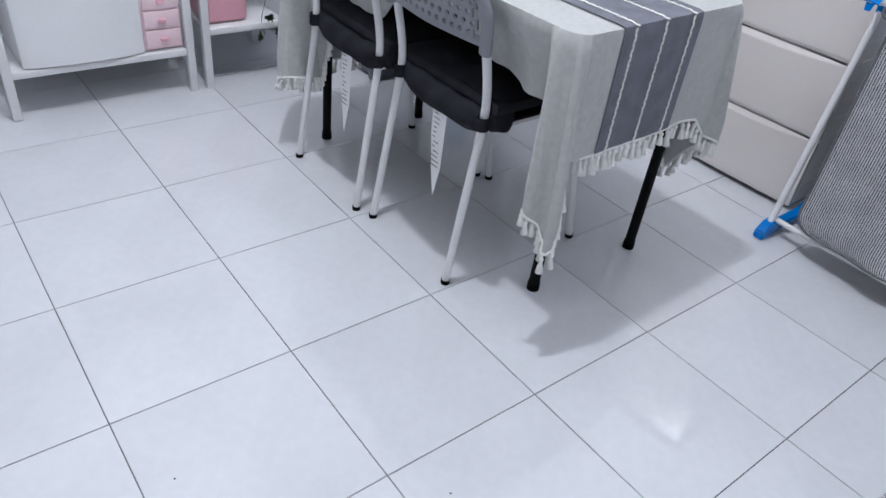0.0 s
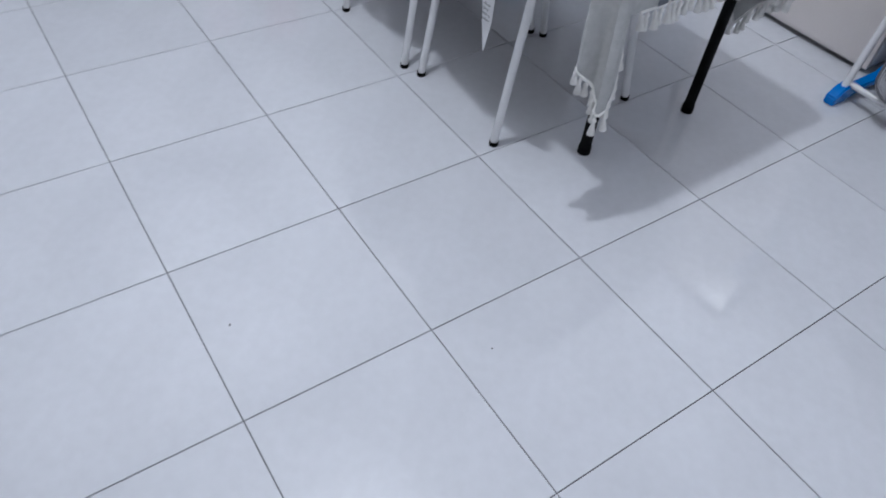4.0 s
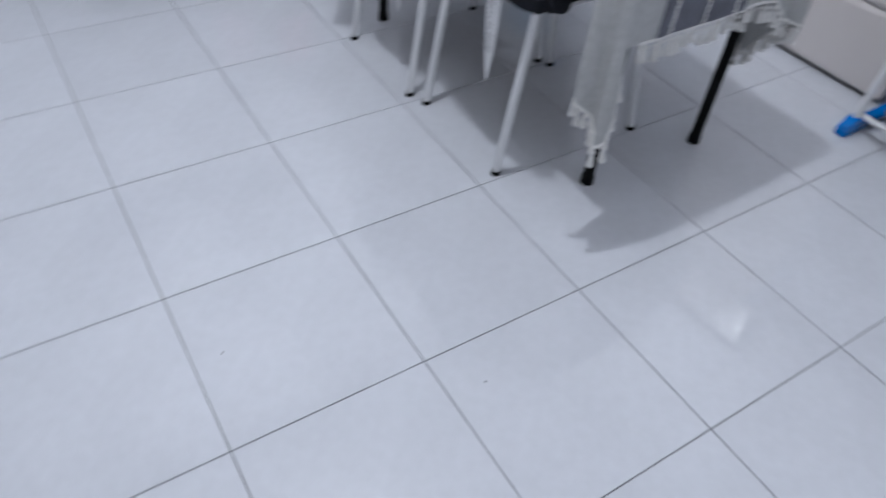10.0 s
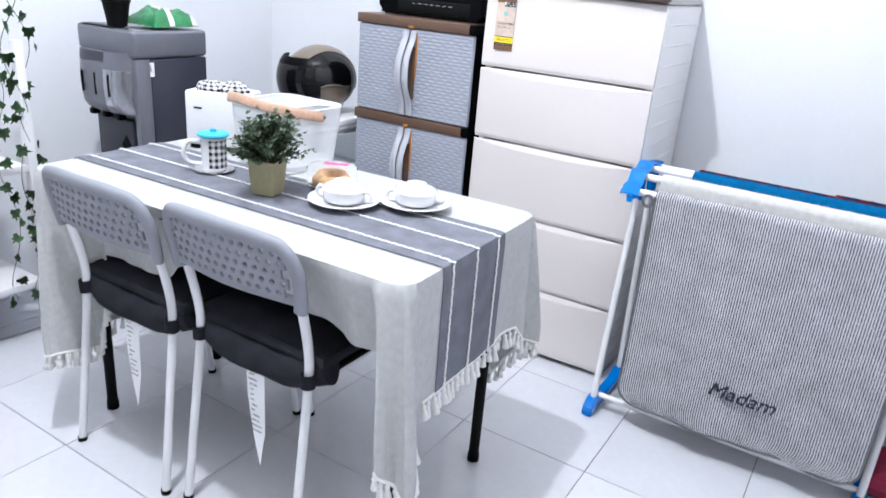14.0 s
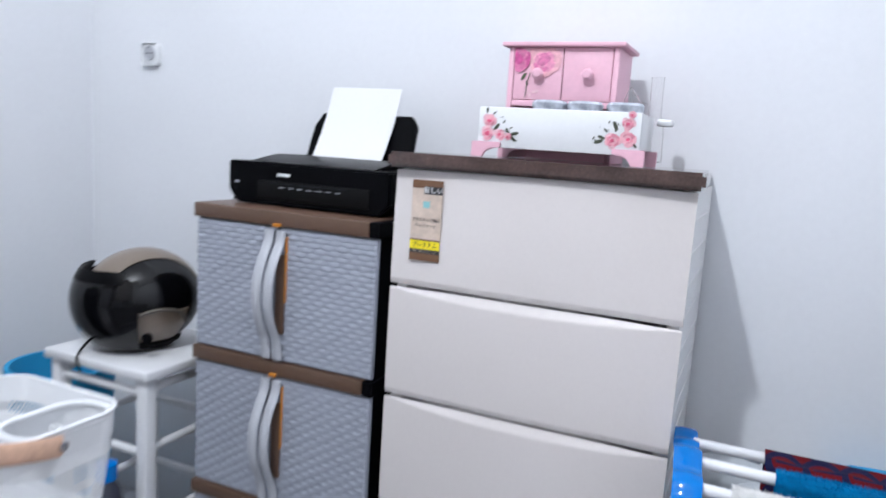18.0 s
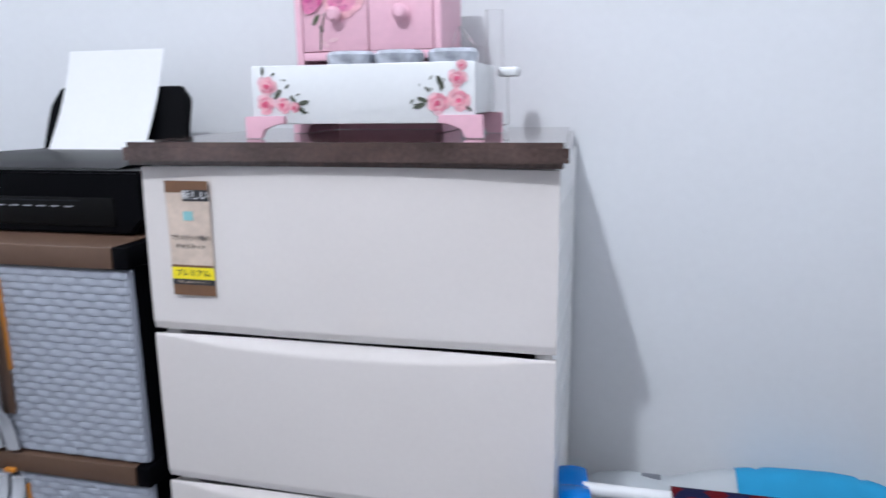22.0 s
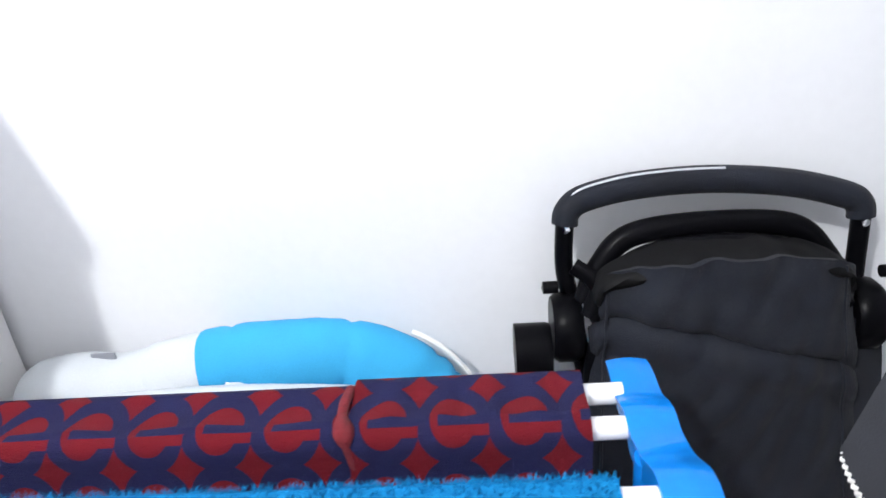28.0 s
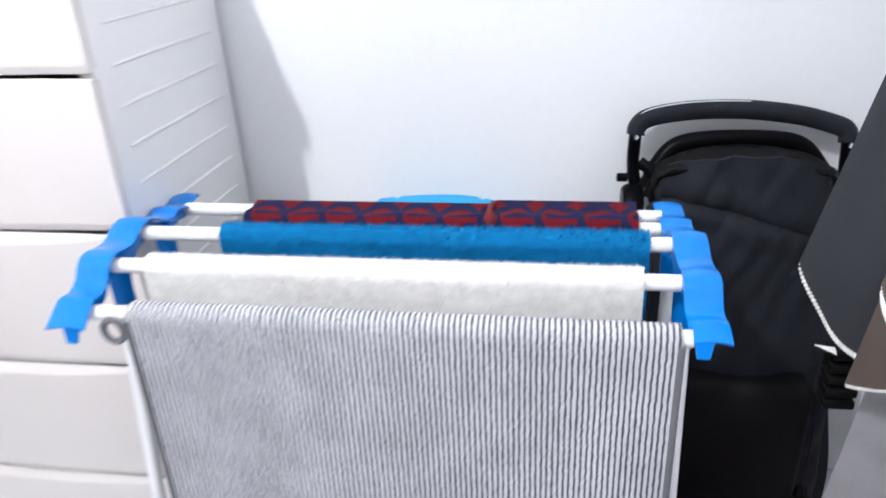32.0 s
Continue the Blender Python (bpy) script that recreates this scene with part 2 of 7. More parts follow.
LEAF_PRINT = mat("leaf_print", (0.07, 0.08, 0.055), 0.6, vary=0.3, scale=100)
IVY = mat("ivy_leaf", (0.055, 0.125, 0.05), 0.5, vary=0.35, scale=30, fine=200, rand=0.35)
STEM = mat("green_stem", (0.09, 0.11, 0.06), 0.6)
BUSH = mat("boxwood_leaf", (0.042, 0.072, 0.036), 0.4, vary=0.55, scale=40, fine=300)
KHAKI = mat("khaki_pot", (0.30, 0.27, 0.16), 0.6, vary=0.1, scale=20, bump=0.1)
WOOD = mat("pale_beech_veneer", (0.60, 0.38, 0.27), 0.5, vary=0.12, scale=30, fine=120, bump=0.05)
AQUA = mat("aqua_silicone", (0.03, 0.42, 0.62), 0.4)
RED_TOWEL = pattern_mat("red_navy_letter_towel", (0.128, 0.004, 0.009), (0.010, 0.011, 0.052), rings_e(0.062, 0.085), bump=0.9)
STRIPE_TOWEL = pattern_mat("striped_bath_mat", (0.55, 0.55, 0.585), (0.092, 0.092, 0.112), stripes(0.0068, 0.40), bump=1.0, vary=0.32, fine=420.0)
TOWEL_RED = mat("plain_red_terry", (0.135, 0.006, 0.012), 0.95, vary=0.3, scale=60, fine=500, bump=0.8)
GINGHAM = pattern_mat("gingham_cloth", (0.70, 0.70, 0.71), (0.015, 0.015, 0.02), gingham(0.017), bump=0.3)
BLUE_TOWEL = mat("blue_terry", (0.002, 0.155, 0.37), 1.0, vary=0.14, scale=60, fine=420, bump=1.0, spec=0.1)
WHITE_TOWEL = mat("white_terry", (0.67, 0.66, 0.65), 1.0, vary=0.12, scale=60, fine=520, bump=0.6, sheen=0.1)
GREY_EDGE = mat("grey_binding", (0.13, 0.13, 0.145), 0.95, vary=0.2, fine=500, bump=0.4)
BLUE_PILLOW = mat("blue_cotton", (0.02, 0.31, 0.58), 0.85, vary=0.07, scale=10, fine=500, bump=0.25)
PILLOW = mat("white_quilt_cotton", (0.52, 0.55, 0.58), 0.9, vary=0.04, scale=10, fine=400, bump=0.25)
PRAM_CLOTH = mat("charcoal_pram_canvas", (0.0072, 0.0092, 0.0160), 0.75, vary=0.3, scale=25, fine=600, bump=0.6, spec=0.25, sheen=0.04)
GREY_CLOTH = mat("charcoal_garment", (0.025, 0.0265, 0.034), 0.95, vary=0.15, scale=20, fine=600, bump=0.3)
BROWN_CLOTH = mat("brown_garment", (0.082, 0.060, 0.051), 0.95, vary=0.12, scale=20, fine=600, bump=0.3)
PALE_CLOTH = mat("pale_grey_garment", (0.27, 0.26, 0.28), 0.95, vary=0.1, scale=20, fine=600, bump=0.3)
CRIMSON = mat("crimson_cloth", (0.30, 0.02, 0.06), 0.95, vary=0.2, scale=30, fine=500, bump=0.4)
NAVY = mat("navy_cloth", (0.02, 0.025, 0.05), 0.9, vary=0.2, bump=0.3)
HELMET_TAN = mat("tan_helmet_shell", (0.19, 0.145, 0.11), 0.3, coat=0.4)
HELMET_TRIM = mat("helmet_rubber_trim", (0.10, 0.085, 0.07), 0.5)
HELMET_BLACK = mat("black_helmet_shell", (0.003, 0.003, 0.004), 0.06, spec=0.4, bump=0)
GREEN_BAG = mat("green_plastic_film", (0.02, 0.19, 0.065), 0.2, vary=0.2, scale=30, bump=0.1)
CLEAR_FILM = mat("white_plastic_film", (0.62, 0.64, 0.64), 0.2, vary=0.1, scale=30, bump=0.1)
DOUGH = mat("fried_dough", (0.74, 0.46, 0.24), 0.6, vary=0.2, scale=60, bump=0.3)
ICING = mat("pink_icing_label", (0.62, 0.06, 0.22), 0.5, vary=0.1)
STICK_BROWN = mat("label_brown_print", (0.17, 0.085, 0.045), 0.45, vary=0.1)
STICK_BEIGE = mat("label_beige_print", (0.62, 0.50, 0.42), 0.45, vary=0.15, scale=25)
STICK_YELLOW = mat("label_yellow_print", (0.88, 0.72, 0.02), 0.45)
STICK_TEAL = mat("label_teal_print", (0.25, 0.50, 0.52), 0.45)
GLASS = glass_mat("clear_glass")
BOX_CLEAR = glass_mat("clear_food_box", (0.98, 0.98, 0.98), 0.04)
BOX_CLEAR.node_tree.nodes["Principled BSDF"].inputs["IOR"].default_value = 1.04
FILM_LID = mat("crinkled_lilac_film", (0.54, 0.57, 0.70), 0.06, vary=0.42, scale=32, fine=70, bump=0.9)


# ---- mesh helpers ----
ORIGIN = {}


def thing(name, at, label, category, group="", kind=""):
    ob = new(name)
    ob.location = at
    ORIGIN[ob] = Vector(at)
    return tagged(ob, label, category, group, kind)


def part(name, bm, material, parent=None, label="", smooth=True):
    """Links a bmesh, given in world metres, as one mesh object under a thing or part."""
    me = bpy.data.meshes.new(name)
    o = ORIGIN.get(parent, Vector((0, 0, 0)))
    if parent is not None:
        bm.transform(Matrix.Translation(-o))
    bmesh.ops.recalc_face_normals(bm, faces=bm.faces[:])
    bm.to_mesh(me)
    bm.free()
    me.materials.append(material)
    if smooth:
        me.shade_smooth()
        me.set_sharp_from_angle(angle=radians(38))
    ob = new(name, me)
    if parent is not None:
        ob.parent = parent
        ORIGIN[ob] = o
    if label:
        tagged(ob, label)
    return ob


def single(name, bm, material, label, category, group="", kind="", smooth=True):
    return tagged(part(name, bm, material, None, "", smooth), label, category, group, kind)


def box(x0, x1, y0, y1, z0, z1, b=0.003, seg=2):
    bm = bmesh.new()
    bmesh.ops.create_cube(bm, size=1)
    for v in bm.verts:
        v.co = Vector((x0 + (v.co.x + 0.5) * (x1 - x0), y0 + (v.co.y + 0.5) * (y1 - y0), z0 + (v.co.z + 0.5) * (z1 - z0)))
    if b:
        bmesh.ops.bevel(bm, geom=bm.edges[:], offset=b, segments=seg, profile=0.5, affect="EDGES")
    return bm


def merge(*bms):
    out = bms[0]
    for other in bms[1:]:
        me = bpy.data.meshes.new("tmp")
        other.to_mesh(me)
        other.free()
        out.from_mesh(me)
        bpy.data.meshes.remove(me)
    return out


def moved(bm, m):
    bm.transform(m)
    return bm


def curve_points(pts, per=8, closed=False):
    """A smooth line through the points."""
    p = [Vector(q) for q in pts]
    out, n = [], len(p)
    for i in range(n if closed else n - 1):
        a, b = p[i], p[(i + 1) % n]
        before = p[(i - 1) % n] if closed or i else a
        after = p[(i + 2) % n] if closed or i + 2 < n else b
        for k in range(per):
            t = k / per
            out.append(0.5 * (2 * a + (b - before) * t + (2 * before - 5 * a + 4 * b - after) * t * t + (3 * a - before - 3 * b + after) * t ** 3))
    if not closed:
        out.append(p[-1])
    return out


def tube(pts, r, n=12, closed=False, flat=1.0, up=None):
    """A round (or flattened) bar along a line; r: one radius or one for each point."""
    bm = bmesh.new()
    pts = [Vector(p) for p in pts]
    rs = r if isinstance(r, (list, tuple)) else [r] * len(pts)
    rings, side = [], None
    for i, p in enumerate(pts):
        a = pts[i - 1] if i or closed else p
        b = pts[(i + 1) % len(pts)] if closed or i + 1 < len(pts) else p
        d = (b - a).normalized()
        if up is not None:
            side = d.cross(up(p) if callable(up) else Vector(up)).normalized()
        elif side is None:
            side = d.orthogonal().normalized()
        else:
            side = (side - d * side.dot(d)).normalized()
        other = d.cross(side)
        rings.append([bm.verts.new(p + (side * math.cos(k * math.tau / n) + other * math.sin(k * math.tau / n) * flat) * rs[i]) for k in range(n)])
    m = len(rings)
    for i in range(m if closed else m - 1):
        q, w = rings[i], rings[(i + 1) % m]
        for k in range(n):
            bm.faces.new((q[k], q[(k + 1) % n], w[(k + 1) % n], w[k]))
    if not closed:
        bm.faces.new(rings[0])
        bm.faces.new(rings[-1])
    return bm


def lathe(profile, at=(0, 0, 0), n=32):
    """A turned body; profile: (radius, height) from bottom to top, closed where the radius is 0."""
    bm = bmesh.new()
    o, rings = Vector(at), []
    for r, h in profile:
        if r < 1e-6:
            rings.append([bm.verts.new(o + Vector((0, 0, h)))])
        else:
            rings.append([bm.verts.new(o + Vector((r * math.cos(k * math.tau / n), r * math.sin(k * math.tau / n), h))) for k in range(n)])
    for a, b in zip(rings, rings[1:]):
        for k in range(n):
            f = (a[k % len(a)], a[(k + 1) % len(a)], b[(k + 1) % len(b)], b[k % len(b)])
            f = list(dict.fromkeys(f))
            if len(f) > 2:
                bm.faces.new(f)
    return bm


def sheet(fn, nu, nv, thick=0.002, size=(1, 1)):
    """A cloth or panel: fn(a, b) with a, b from 0 to 1 gives a place; UVs run in metres."""
    bm = bmesh.new()
    uvl = bm.loops.layers.uv.new("UVMap")
    grid = [[bm.verts.new(Vector(fn(i / nu, j / nv))) for j in range(nv + 1)] for i in range(nu + 1)]
    for i in range(nu):
        for j in range(nv):
            f = bm.faces.new((grid[i][j], grid[i + 1][j], grid[i + 1][j + 1], grid[i][j + 1]))
            for lp, (a, b) in zip(f.loops, ((i, j), (i + 1, j), (i + 1, j + 1), (i, j + 1))):
                lp[uvl].uv = (a / nu * size[0], b / nv * size[1])
    if thick:
        thicken(bm, grid, thick, uvl, size)
    return bm


def thicken(bm, grid, thick, uvl, size):
    """Gives a grid its far side, thick metres behind the face that fn draws, and closes its edges."""
    bm.normal_update()
    nu, nv = len(grid) - 1, len(grid[0]) - 1
    far = [[bm.verts.new(v.co - v.normal * thick) for v in row] for row in grid]
    for i in range(nu):
        for j in range(nv):
            f = bm.faces.new((far[i][j], far[i][j + 1], far[i + 1][j + 1], far[i + 1][j]))
            for lp, (a, b) in zip(f.loops, ((i, j), (i, j + 1), (i + 1, j + 1), (i + 1, j))):
                lp[uvl].uv = (a / nu * size[0], b / nv * size[1])
    rim = [(i, 0) for i in range(nu)] + [(nu, j) for j in range(nv)] + [(i, nv) for i in range(nu, 0, -1)] + [(0, j) for j in range(nv, 0, -1)]
    for k, (i, j) in enumerate(rim):
        m, n = rim[(k + 1) % len(rim)]
        f = bm.faces.new((grid[i][j], far[i][j], far[m][n], grid[m][n]))
        for lp, (a, b) in zip(f.loops, ((i, j), (i, j), (m, n), (m, n))):
            lp[uvl].uv = (a / nu * size[0], b / nv * size[1])


def prism(outline, depth, m=Matrix(), b=0.0):
    """An outline in x, z, made solid along y, then placed by m."""
    bm = bmesh.new()
    f = bm.faces.new([bm.verts.new((x, 0, z)) for x, z in outline])
    g = bmesh.ops.extrude_face_region(bm, geom=[f])
    for v in g["geom"]:
        if isinstance(v, bmesh.types.BMVert):
            v.co.y += depth
    bmesh.ops.recalc_face_normals(bm, faces=bm.faces[:])
    if b:
        bmesh.ops.bevel(bm, geom=[e for e in bm.edges if e.calc_face_angle(0) > 0.5], offset=b, segments=2, affect="EDGES")
    bm.transform(m)
    return bm


def lettering(name, text, size, m, material, parent=None, slant=0.0, depth=0.0004):
    """Writing in the built-in font, as a part."""
    cu = bpy.data.curves.new(name, "FONT")
    cu.body, cu.size, cu.align_x, cu.align_y, cu.extrude, cu.shear = text, size, "CENTER", "CENTER", depth, slant
    cu.materials.append(material)
    ob = new(name, cu)
    if parent is not None:
        ob.parent = parent
        ob.matrix_basis = Matrix.Translation(-ORIGIN[parent]) @ m
    else:
        ob.matrix_basis = m
    return ob


def rounded(w, d, r, n=6):
    """A rounded rectangle's outline about the origin."""
    out = []
    for cx, cy, a0 in ((w / 2 - r, d / 2 - r, 0), (-w / 2 + r, d / 2 - r, 90), (-w / 2 + r, -d / 2 + r, 180), (w / 2 - r, -d / 2 + r, 270)):
        for k in range(n + 1):
            a = radians(a0 + 90 * k / n)
            out.append((cx + r * math.cos(a), cy + r * math.sin(a)))
    return out


# ---- the room ----
YF = -4.6
XW, XE, YN, YS, CEILING = -1.78, 1.66, 1.765, -1.56, 3.5
single("floor", box(XW - 0.1, XE + 0.1, YF - 0.1, YN + 0.1, -0.12, -0.004, 0), GROUT, "dark grout bed under the glazed floor tiles", "floor", kind="structure")
floor = bpy.data.objects["floor"]
single("wall_north", box(XW - 0.1, XE + 0.1, YN, YN + 0.1, 0, CEILING, 0), WALL, "white painted wall, plain and smooth", "wall", kind="structure", smooth=False)
single("wall_west", box(XW - 0.1, XW, YF, YN, 0, CEILING, 0), WALL, "white painted wall, plain and smooth", "wall", kind="structure", smooth=False)
single("wall_east", box(XE, XE + 0.1, YS - 0.1, YN, 0, CEILING, 0), WALL, "white painted wall, plain and smooth", "wall", kind="structure", smooth=False)
single("wall_south", box(-0.12, XE, YS - 0.1, YS, 0, CEILING, 0.002), BEIGE, "beige panelled wall behind the waste basket", "wall", kind="structure", smooth=False)
# Two unseen walls: they deepen the room so less light bounces under the table.
single("wall_side_unseen", box(-0.12, -0.02, YF, YS - 0.1005, 0, CEILING, 0.002), BEIGE, "unseen beige wall closing the added depth of the room", "wall", kind="structure", smooth=False)
single("wall_far_unseen", box(XW - 0.1, -0.02, YF - 0.1, YF, 0, CEILING, 0), WALL, "unseen white wall set far back to weaken bounced light", "wall", kind="structure", smooth=False)
single("ceiling", box(XW - 0.1, XE + 0.1, YF - 0.1, YN + 0.1, CEILING, CEILING + 0.1, 0), CEIL, "white painted ceiling", "ceiling", kind="structure", smooth=False)
lamp = thing("ceiling_lamp", (LAMP[0], LAMP[1], CEILING), "white round ceiling lamp holder above the table", "lamp")
part("lamp_base", lathe([(0, 0), (0.055, 0), (0.055, -0.012), (0.03, -0.03), (0.006, -0.036), (0, -0.036)], (LAMP[0], LAMP[1], CEILING)), WHITE_PLASTIC, lamp)
part("cord", tube([(LAMP[0], LAMP[1], CEILING - 0.034), (LAMP[0], LAMP[1], LAMP[2] + 0.10)], 0.004, 8), WHITE_PLASTIC, lamp)
part("bulb_holder", lathe([(0, 0.105), (0.012, 0.10), (0.02, 0.09), (0.021, 0.045), (0, 0.045)], LAMP, 20), WHITE_PLASTIC, lamp)


# ---- dining table with its cloth ----
TC, TROT, TL, TW, TZ = Vector((-0.359, 0.376, 0)), radians(1.8), 1.142, 0.59, 0.75
TM = Matrix.Translation(TC) @ Matrix.Rotation(TROT, 4, "Z")
table = thing("dining_table", (TC.x, TC.y, 0), "small dining table with black metal legs under a grey cloth", "table")
part("tabletop", moved(box(-TL / 2 + 0.015, TL / 2 - 0.015, -TW / 2 + 0.015, TW / 2 - 0.015, TZ - 0.035, TZ - 0.006), TM), MATT_BLACK, table)
for lx, ly in ((0.118, 0.257), (0.12, 0.648), (-0.86, 0.185), (-0.86, 0.575)):
    leg = part("leg", lathe([(0, 0), (0.0155, 0), (0.0165, 0.02), (0.0145, 0.03), (0.0145, 0.05), (0.0145, TZ - 0.036), (0, TZ - 0.036)], (lx, ly, 0), 20), MATT_BLACK, table)
    part("foot_cap", lathe([(0, 0.001), (0.0172, 0.001), (0.0172, 0.022), (0, 0.022)], (lx, ly, 0), 20), BLACK, leg)

OUT = rounded(TL, TW, 0.045, 10)


def hem_line(n):
    """Even points round the table's edge with outward normals and the distance to the nearest corner."""
    pts = [Vector((x, y, 0)) for x, y in OUT]
    seg = [(pts[(i + 1) % len(pts)] - p).length for i, p in enumerate(pts)]
    total, out = sum(seg), []
    for k in range(n):
        s, i = total * k / n, 0
        while s > seg[i]:
            s, i = s - seg[i], i + 1
        a, b = pts[i], pts[(i + 1) % len(pts)]
        p = a.lerp(b, s / seg[i])
        d = (b - a).normalized()
        c = min((Vector((sx * (TL / 2 - 0.016), sy * (TW / 2 - 0.016), 0)) - p).length for sx in (-1, 1) for sy in (-1, 1))
        out.append((p, Vector((d.y, -d.x, 0)), c))
    return out, total


NP = 1200
EDGE = hem_line(NP)[0]


def bell(x, width):
    return math.exp(-(x / width) ** 2)


def ramp(x, x0, x1):
    t = min(1.0, max(0.0, (x - x0) / (x1 - x0)))
    return t * t * (3 - 2 * t)


def front_hem(x):
    """How far the long near side hangs down at x: lifted by the two chairs in the middle, low at the far end."""
    return 0.165 - 0.075 * (1 - ramp(x, 0.13, 0.30)) + 0.12 * (1 - ramp(x, -0.17, -0.06)) + 0.28 * (1 - ramp(x, -0.455, -0.395))


def cloth_at(k, d):
    """A place on the hanging cloth: k round the edge, d from 0 at the table's edge to 1 at the hem."""
    p, nrm, c = EDGE[k % NP]
    near, east = p.y < -TW / 2 + 0.03, p.x > 0
    end_drop = 0.275 if east else 0.47
    if near and east:
        long_side = p.y < -TW / 2 + 0.016 and p.x < TL / 2 - 0.016
        e = -c if long_side else c
        front = ramp(c, 0.048, 0.064) if long_side else 0.0
        drape = (1 - ramp(c, 0.050, 0.062)) if long_side else (1 - ramp(c, 0.040, 0.050))
        tip = max(0.0, 1 - abs(e - 0.004) / (0.056 if e < 0.004 else 0.046))
        side = 0.275 + 0.065 * (1 - ramp(c, 0.100, 0.128))
        drop = (0.362 + 0.10 * tip) * drape + (1 - drape) * (side * (1 - front) + front_hem(p.x) * front)
        fold = 0.012 * drape + 0.022 * bell(e + 0.042, 0.011) + 0.024 * bell(e - 0.034, 0.010) + 0.018 * bell(e - 0.004, 0.009)
        fold += -0.012 * (bell(e + 0.020, 0.010) + bell(e - 0.018, 0.007)) - 0.044 * bell(e - 0.054, 0.009)
        fold += 0.022 * bell(e - 0.092, 0.020) - 0.010 * bell(e - 0.128, 0.012)
        fold -= (0.045 + 0.045 * ramp(c, 0.10, 0.22)) * front
        lean = -0.010 * tip
    elif near:
        long_side = p.y < -TW / 2 + 0.004
        front = ramp(c, 0.05, 0.085) if long_side else 0.0
        cone = 1 - ramp(c, 0.07, 0.13)
        tip = max(0.0, 1 - c / 0.13) ** 0.85 * cone
        drop = (end_drop * (1 - front) + front_hem(p.x) * front) + 0.019 * tip
        ridge = 0.026 * cone + 0.022 * (bell(c - 0.026, 0.011) - bell(c, 0.012)) - 0.020 * bell(c - 0.078, 0.022)
        fold = ridge - 0.090 * front
        lean = -0.012 * tip
    elif east:
        c = (Vector((TL / 2 - 0.075, TW / 2, 0)) - p).length
        tip = max(0.0, 1 - c / 0.11)
        drop = end_drop + 0.20 * tip
        fold = 0.045 * bell(c - 0.085, 0.03) - 0.02 * bell(c - 0.15, 0.03) - 0.02 * tip
        lean = 0.0
    else:
        tip = max(0.0, 1 - c / 0.1)
        drop = end_drop + 0.05 * tip
        fold = 0.03 * bell(c, 0.03) - 0.015 * bell(c - 0.08, 0.03)
        lean = 0.01 * tip
    fold += 0.004 * math.sin(k * 0.08) + 0.0025 * math.sin(k * 0.215 + 1)
    arc = min(d * drop / 0.02, 1.0)
    flat_end = p.x > TL / 2 - 0.002 and c > 0.06
    bulge = (0.003 if flat_end else 0.008) * math.sin(arc * math.pi / 2) + (0.001 + 0.3 * fold if flat_end else 0.010 + fold) * min(1, d * 1.15) ** 0.9
    q = p + nrm * bulge + Vector((0, lean * d * d, 0))
    if near:
        corner = Vector(((1 if east else -1) * (TL / 2 - 0.013), -TW / 2 + 0.013, 0))
        q += (corner - p) * ((0.25 if east else 0.78) * min(1, 4 * d) * bell(c, 0.062))
        if east:
            q.x += 0.034 * drape * d
    if not east:
        q.x += 0.075 * d * ramp(-p.x, TL / 2 - 0.16, TL / 2)
    q.z = TZ - d * drop - 0.004 * (1 - math.cos(arc * math.pi / 2))
    return TM @ q


def build_cloth():
    bm = bmesh.new()
    rows = 16
    grid = [[bm.verts.new(cloth_at(k, (j / rows) ** 1.3)) for j in range(rows + 1)] for k in range(NP)]
    for k in range(NP):
        for j in range(rows):
            bm.faces.new((grid[k][j], grid[(k + 1) % NP][j], grid[(k + 1) % NP][j + 1], grid[k][j + 1]))
    inner = []
    for k in range(NP):
        p = EDGE[k][0]
        inner.append(bm.verts.new(TM @ Vector((p.x * 0.96, p.y * 0.92, TZ + 0.001))))
    for k in range(NP):
        bm.faces.new((grid[(k + 1) % NP][0], grid[k][0], inner[k], inner[(k + 1) % NP]))
    bm.faces.new(inner)
    bmesh.ops.recalc_face_normals(bm, faces=bm.faces[:])
    bmesh.ops.solidify(bm, geom=bm.faces[:], thickness=0.0016)
    return bm


cloth = thing("tablecloth", (TC.x, TC.y, TZ), "pale grey linen tablecloth with dark woven band and white tassels", "tablecloth")
part("cloth", build_cloth(), LINEN, cloth)


def over_table(v, lift, steps=90):
    """The line across the table at v: up one end, along the top and down the other end."""
    ends = []
    for sx in (1, -1):
        k = min(range(NP), key=lambda i: (EDGE[i][0] - Vector((sx * TL / 2, v, 0))).length)
        nrm = TM.to_3x3() @ EDGE[k][1]
        ends.append([cloth_at(k, (j / 22) ** 1.3) + nrm * lift + Vector((0, 0, lift * max(0, 1 - j / 3))) for j in range(22, -1, -1)])
    mid = [TM @ Vector((TL / 2 - 0.012 - (TL - 0.024) * j / (steps - 1), v, TZ + 0.002 + lift)) for j in range(steps)]
    return ends[0] + mid + ends[1][::-1]


V0, V1 = -0.170, 0.103
lines = [over_table(V0 + (V1 - V0) * i / 24, 0.0016) for i in range(25)]
part("band", sheet(lambda a, b: lines[round(b * 24)][round(a * (len(lines[0]) - 1))], len(lines[0]) - 1, 24, 0.001), RUNNER, cloth, "dark grey woven band along the middle")


